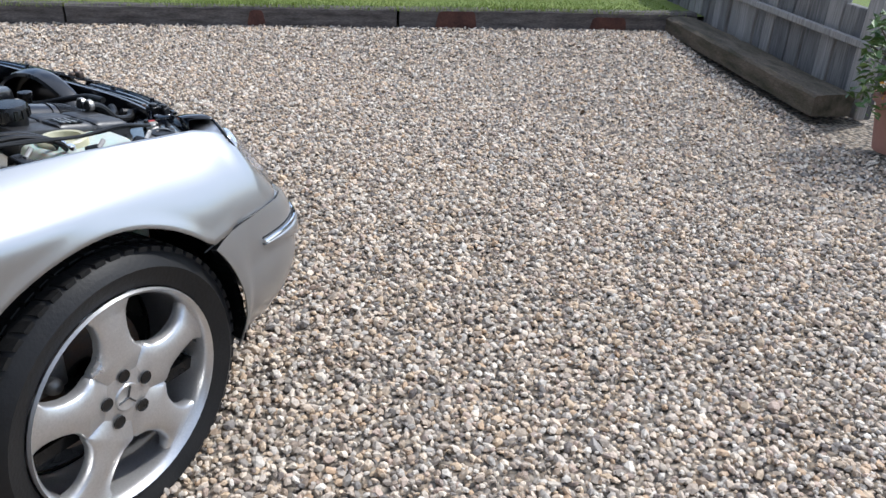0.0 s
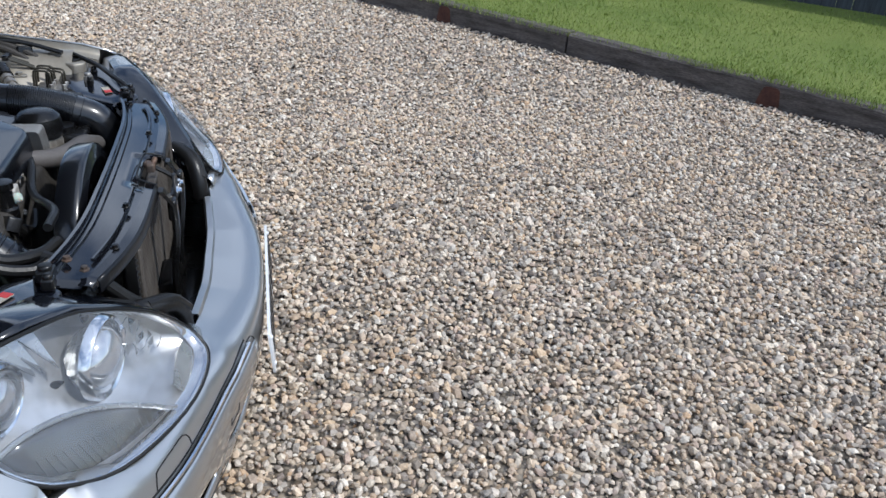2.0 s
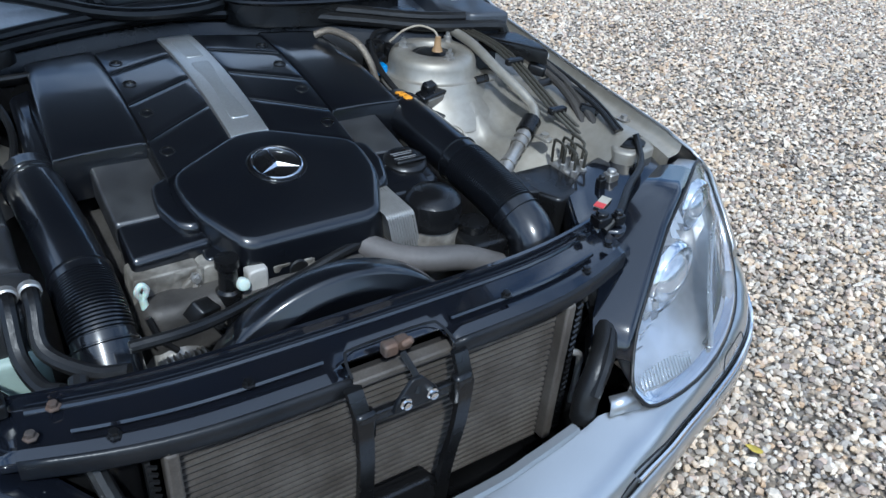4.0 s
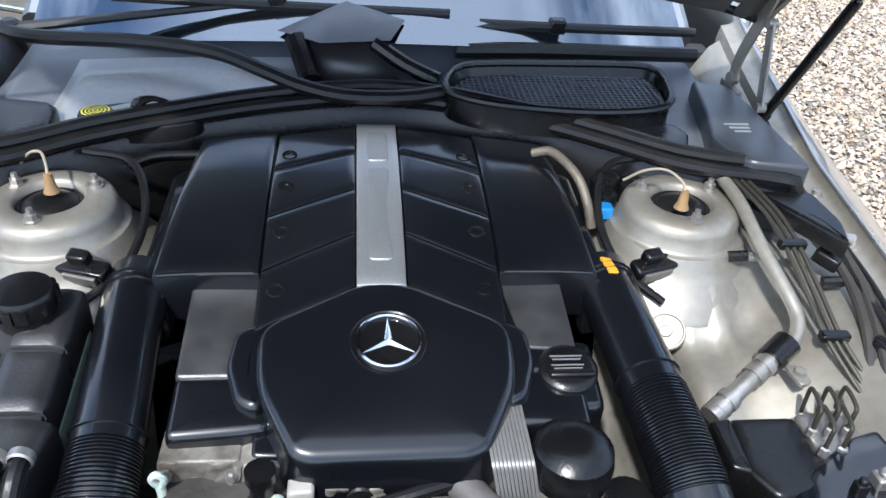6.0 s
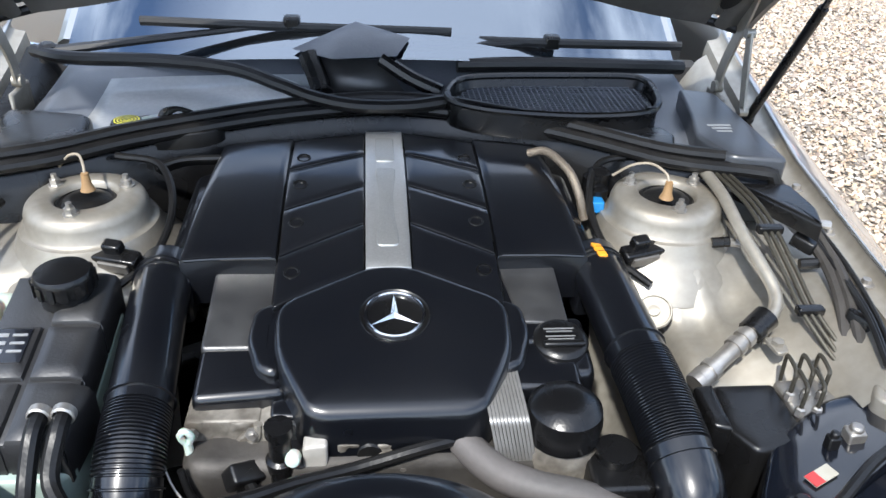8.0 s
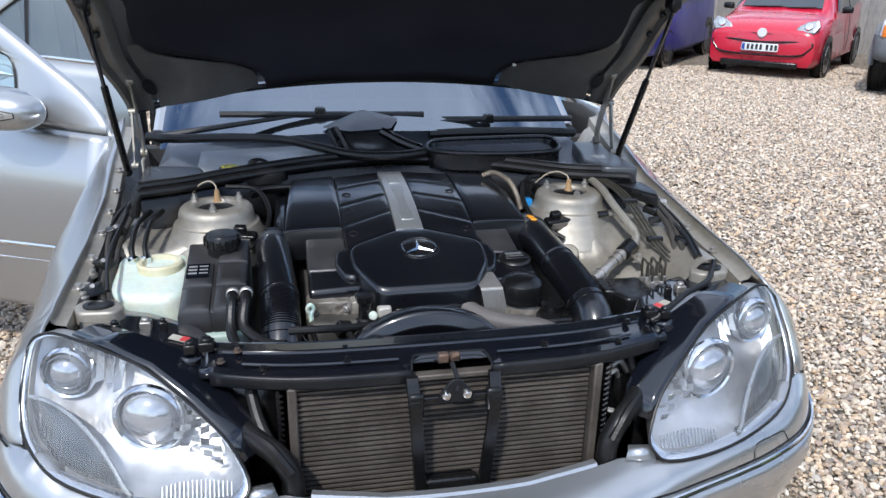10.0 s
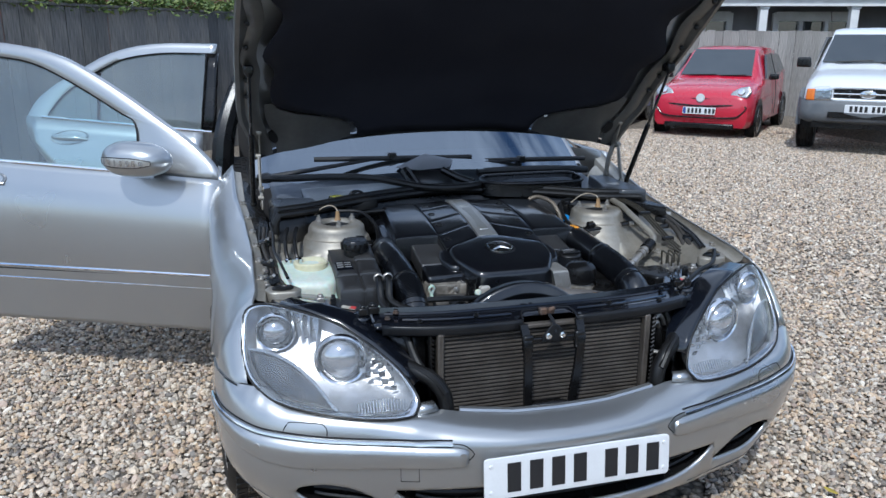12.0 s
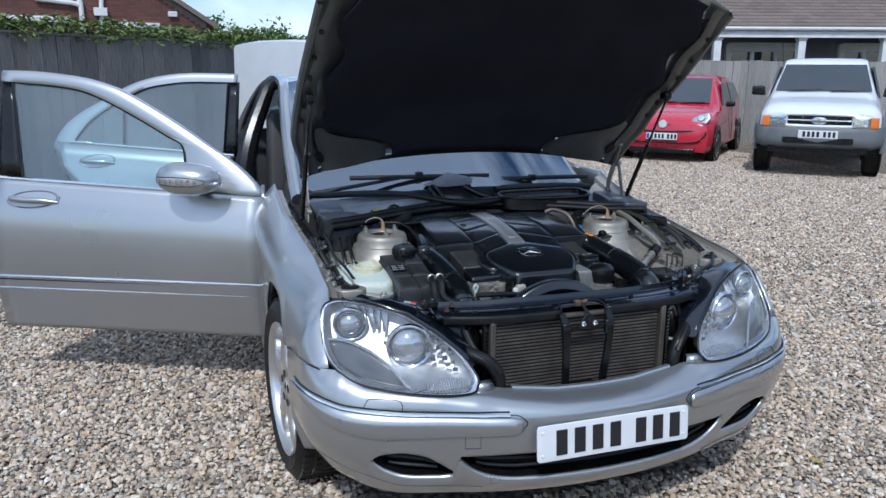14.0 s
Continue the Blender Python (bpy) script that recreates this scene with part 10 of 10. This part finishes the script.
# ---- loose gravel ----
def pebbles(name, region, spacing, size, seed, faces_low=False):
    """Loose stones over a region of the yard, one joined mesh."""
    rng = np.random.default_rng(seed)
    x0, x1, y0, y1 = -9.0, 9.0, -7.0, 11.0
    gx, gy = np.meshgrid(np.arange(x0, x1, spacing), np.arange(y0, y1, spacing * 0.9))
    p = np.stack([gx.ravel(), gy.ravel()], 1)
    p += rng.uniform(-0.5, 0.5, p.shape) * spacing
    p = p[region(p[:, 0], p[:, 1])]
    n = len(p)
    phi = (1 + 5 ** 0.5) / 2
    if faces_low:
        v = np.array([(1, 0, 0), (-1, 0, 0), (0, 1, 0), (0, -1, 0), (0, 0, 1), (0, 0, -1)], float)
        f = np.array([(0, 2, 4), (2, 1, 4), (1, 3, 4), (3, 0, 4)])
    else:
        v = np.array([(-1, phi, 0), (1, phi, 0), (-1, -phi, 0), (1, -phi, 0), (0, -1, phi), (0, 1, phi), (0, -1, -phi), (0, 1, -phi), (phi, 0, -1), (phi, 0, 1), (-phi, 0, -1), (-phi, 0, 1)], float)
        v /= np.linalg.norm(v[0])
        f = np.array([(0, 11, 5), (0, 5, 1), (0, 1, 7), (0, 7, 10), (0, 10, 11), (1, 5, 9), (5, 11, 4), (11, 10, 2), (10, 7, 6), (7, 1, 8), (3, 9, 4), (3, 4, 2), (3, 2, 6), (3, 6, 8), (3, 8, 9), (4, 9, 5), (2, 4, 11), (6, 2, 10), (8, 6, 7), (9, 8, 1)])
    if not faces_low:
        f = f[v[f].mean(axis=1)[:, 2] > -0.35]
    nv, nf = len(v), len(f)
    r = size * rng.lognormal(0, 0.27, (n, 1, 1)) * np.stack([rng.uniform(0.85, 1.45, n), rng.uniform(0.7, 1.0, n), rng.uniform(0.5, 0.98, n)], 1)[:, None, :]
    local = v[None] * r * rng.uniform(0.68, 1.16, (n, nv, 1))
    ang = rng.uniform(0, 2 * np.pi, n)
    tilt = rng.normal(0, 0.5, n)
    ct, st = np.cos(tilt)[:, None], np.sin(tilt)[:, None]
    xx, zz = local[..., 0] * ct - local[..., 2] * st, local[..., 0] * st + local[..., 2] * ct
    ca, sa = np.cos(ang)[:, None], np.sin(ang)[:, None]
    wx = xx * ca - local[..., 1] * sa + p[:, 0:1]
    wy = xx * sa + local[..., 1] * ca + p[:, 1:2]
    s1 = np.clip((p[:, 0] * 0.75 + p[:, 1] * 0.66 - 3.4) / 4.9, 0, 1)
    s2 = np.clip((-p[:, 1] * 0.79 + p[:, 0] * 0.61 - 2.6) / 1.3, 0, 1)
    s3 = np.clip((p[:, 1] + 1.5) / 3, 0, 1)
    sm = lambda t: t * t * (3 - 2 * t)
    gz = -0.06 * sm(s1) + 0.06 * sm(s2) * (1 - sm(s3))
    wz = zz + (gz - 0.006 + rng.uniform(-0.011, 0.008, n))[:, None]
    co = np.stack([wx, wy, wz], -1).reshape(-1, 3)
    idx = (f[None] + (np.arange(n) * nv)[:, None, None]).reshape(-1)
    me = bpy.data.meshes.new(name)
    me.vertices.add(len(co)), me.loops.add(len(idx)), me.polygons.add(n * nf)
    me.vertices.foreach_set("co", co.ravel())
    me.loops.foreach_set("vertex_index", idx)
    me.polygons.foreach_set("loop_start", np.arange(n * nf) * 3)
    me.polygons.foreach_set("use_smooth", np.zeros(n * nf, bool))
    me.update(calc_edges=True)
    me.materials.append(STONES)
    return tagged(new(name, me), "loose rounded beige and grey gravel stones", "gravel", kind="stuff")


def kerb_side(x, y):
    """How far a place lies before the kerb."""
    return -((x - 1.48) * 0.619 - (y + 3.70) * 0.786)


def near_stones(x, y):
    off_car = ~((np.abs(x) < 0.66) & (y > 0.35) & (y < 4.9))
    front = (y > -2.5 - 0.2 * x) & (y < 0.9) & (x > -1.3) & (x < 2.6)
    left = (x > -2.7) & (x < -0.6) & (y > -1.8) & (y < 2.8)
    right = (x > 0.6) & (x < 2.5) & (y > -0.6) & (y < 2.4)
    return (front | left | right) & off_car & (kerb_side(x, y) > -0.02)


def far_stones(x, y):
    off_car = ~((np.abs(x) < 0.66) & (y > 0.35) & (y < 4.9))
    bench = ~(((x + 1.77) * -0.795 + (y + 3.27) * -0.607 > 0.0) & (y < -2.9))
    area = ((x > -4.2) & (x < 7.6) & (y > -6.2) & (y < 7.5)) | ((x > 1.0) & (x < 8.9) & (y > 6) & (y < 10.8))
    return area & off_car & bench & ~near_stones(x, y) & (kerb_side(x, y) > -0.02)


pebbles("gravel_stones", near_stones, 0.0165, 0.0102, 1)
pebbles("gravel_stones", far_stones, 0.0218, 0.0130, 2, True)
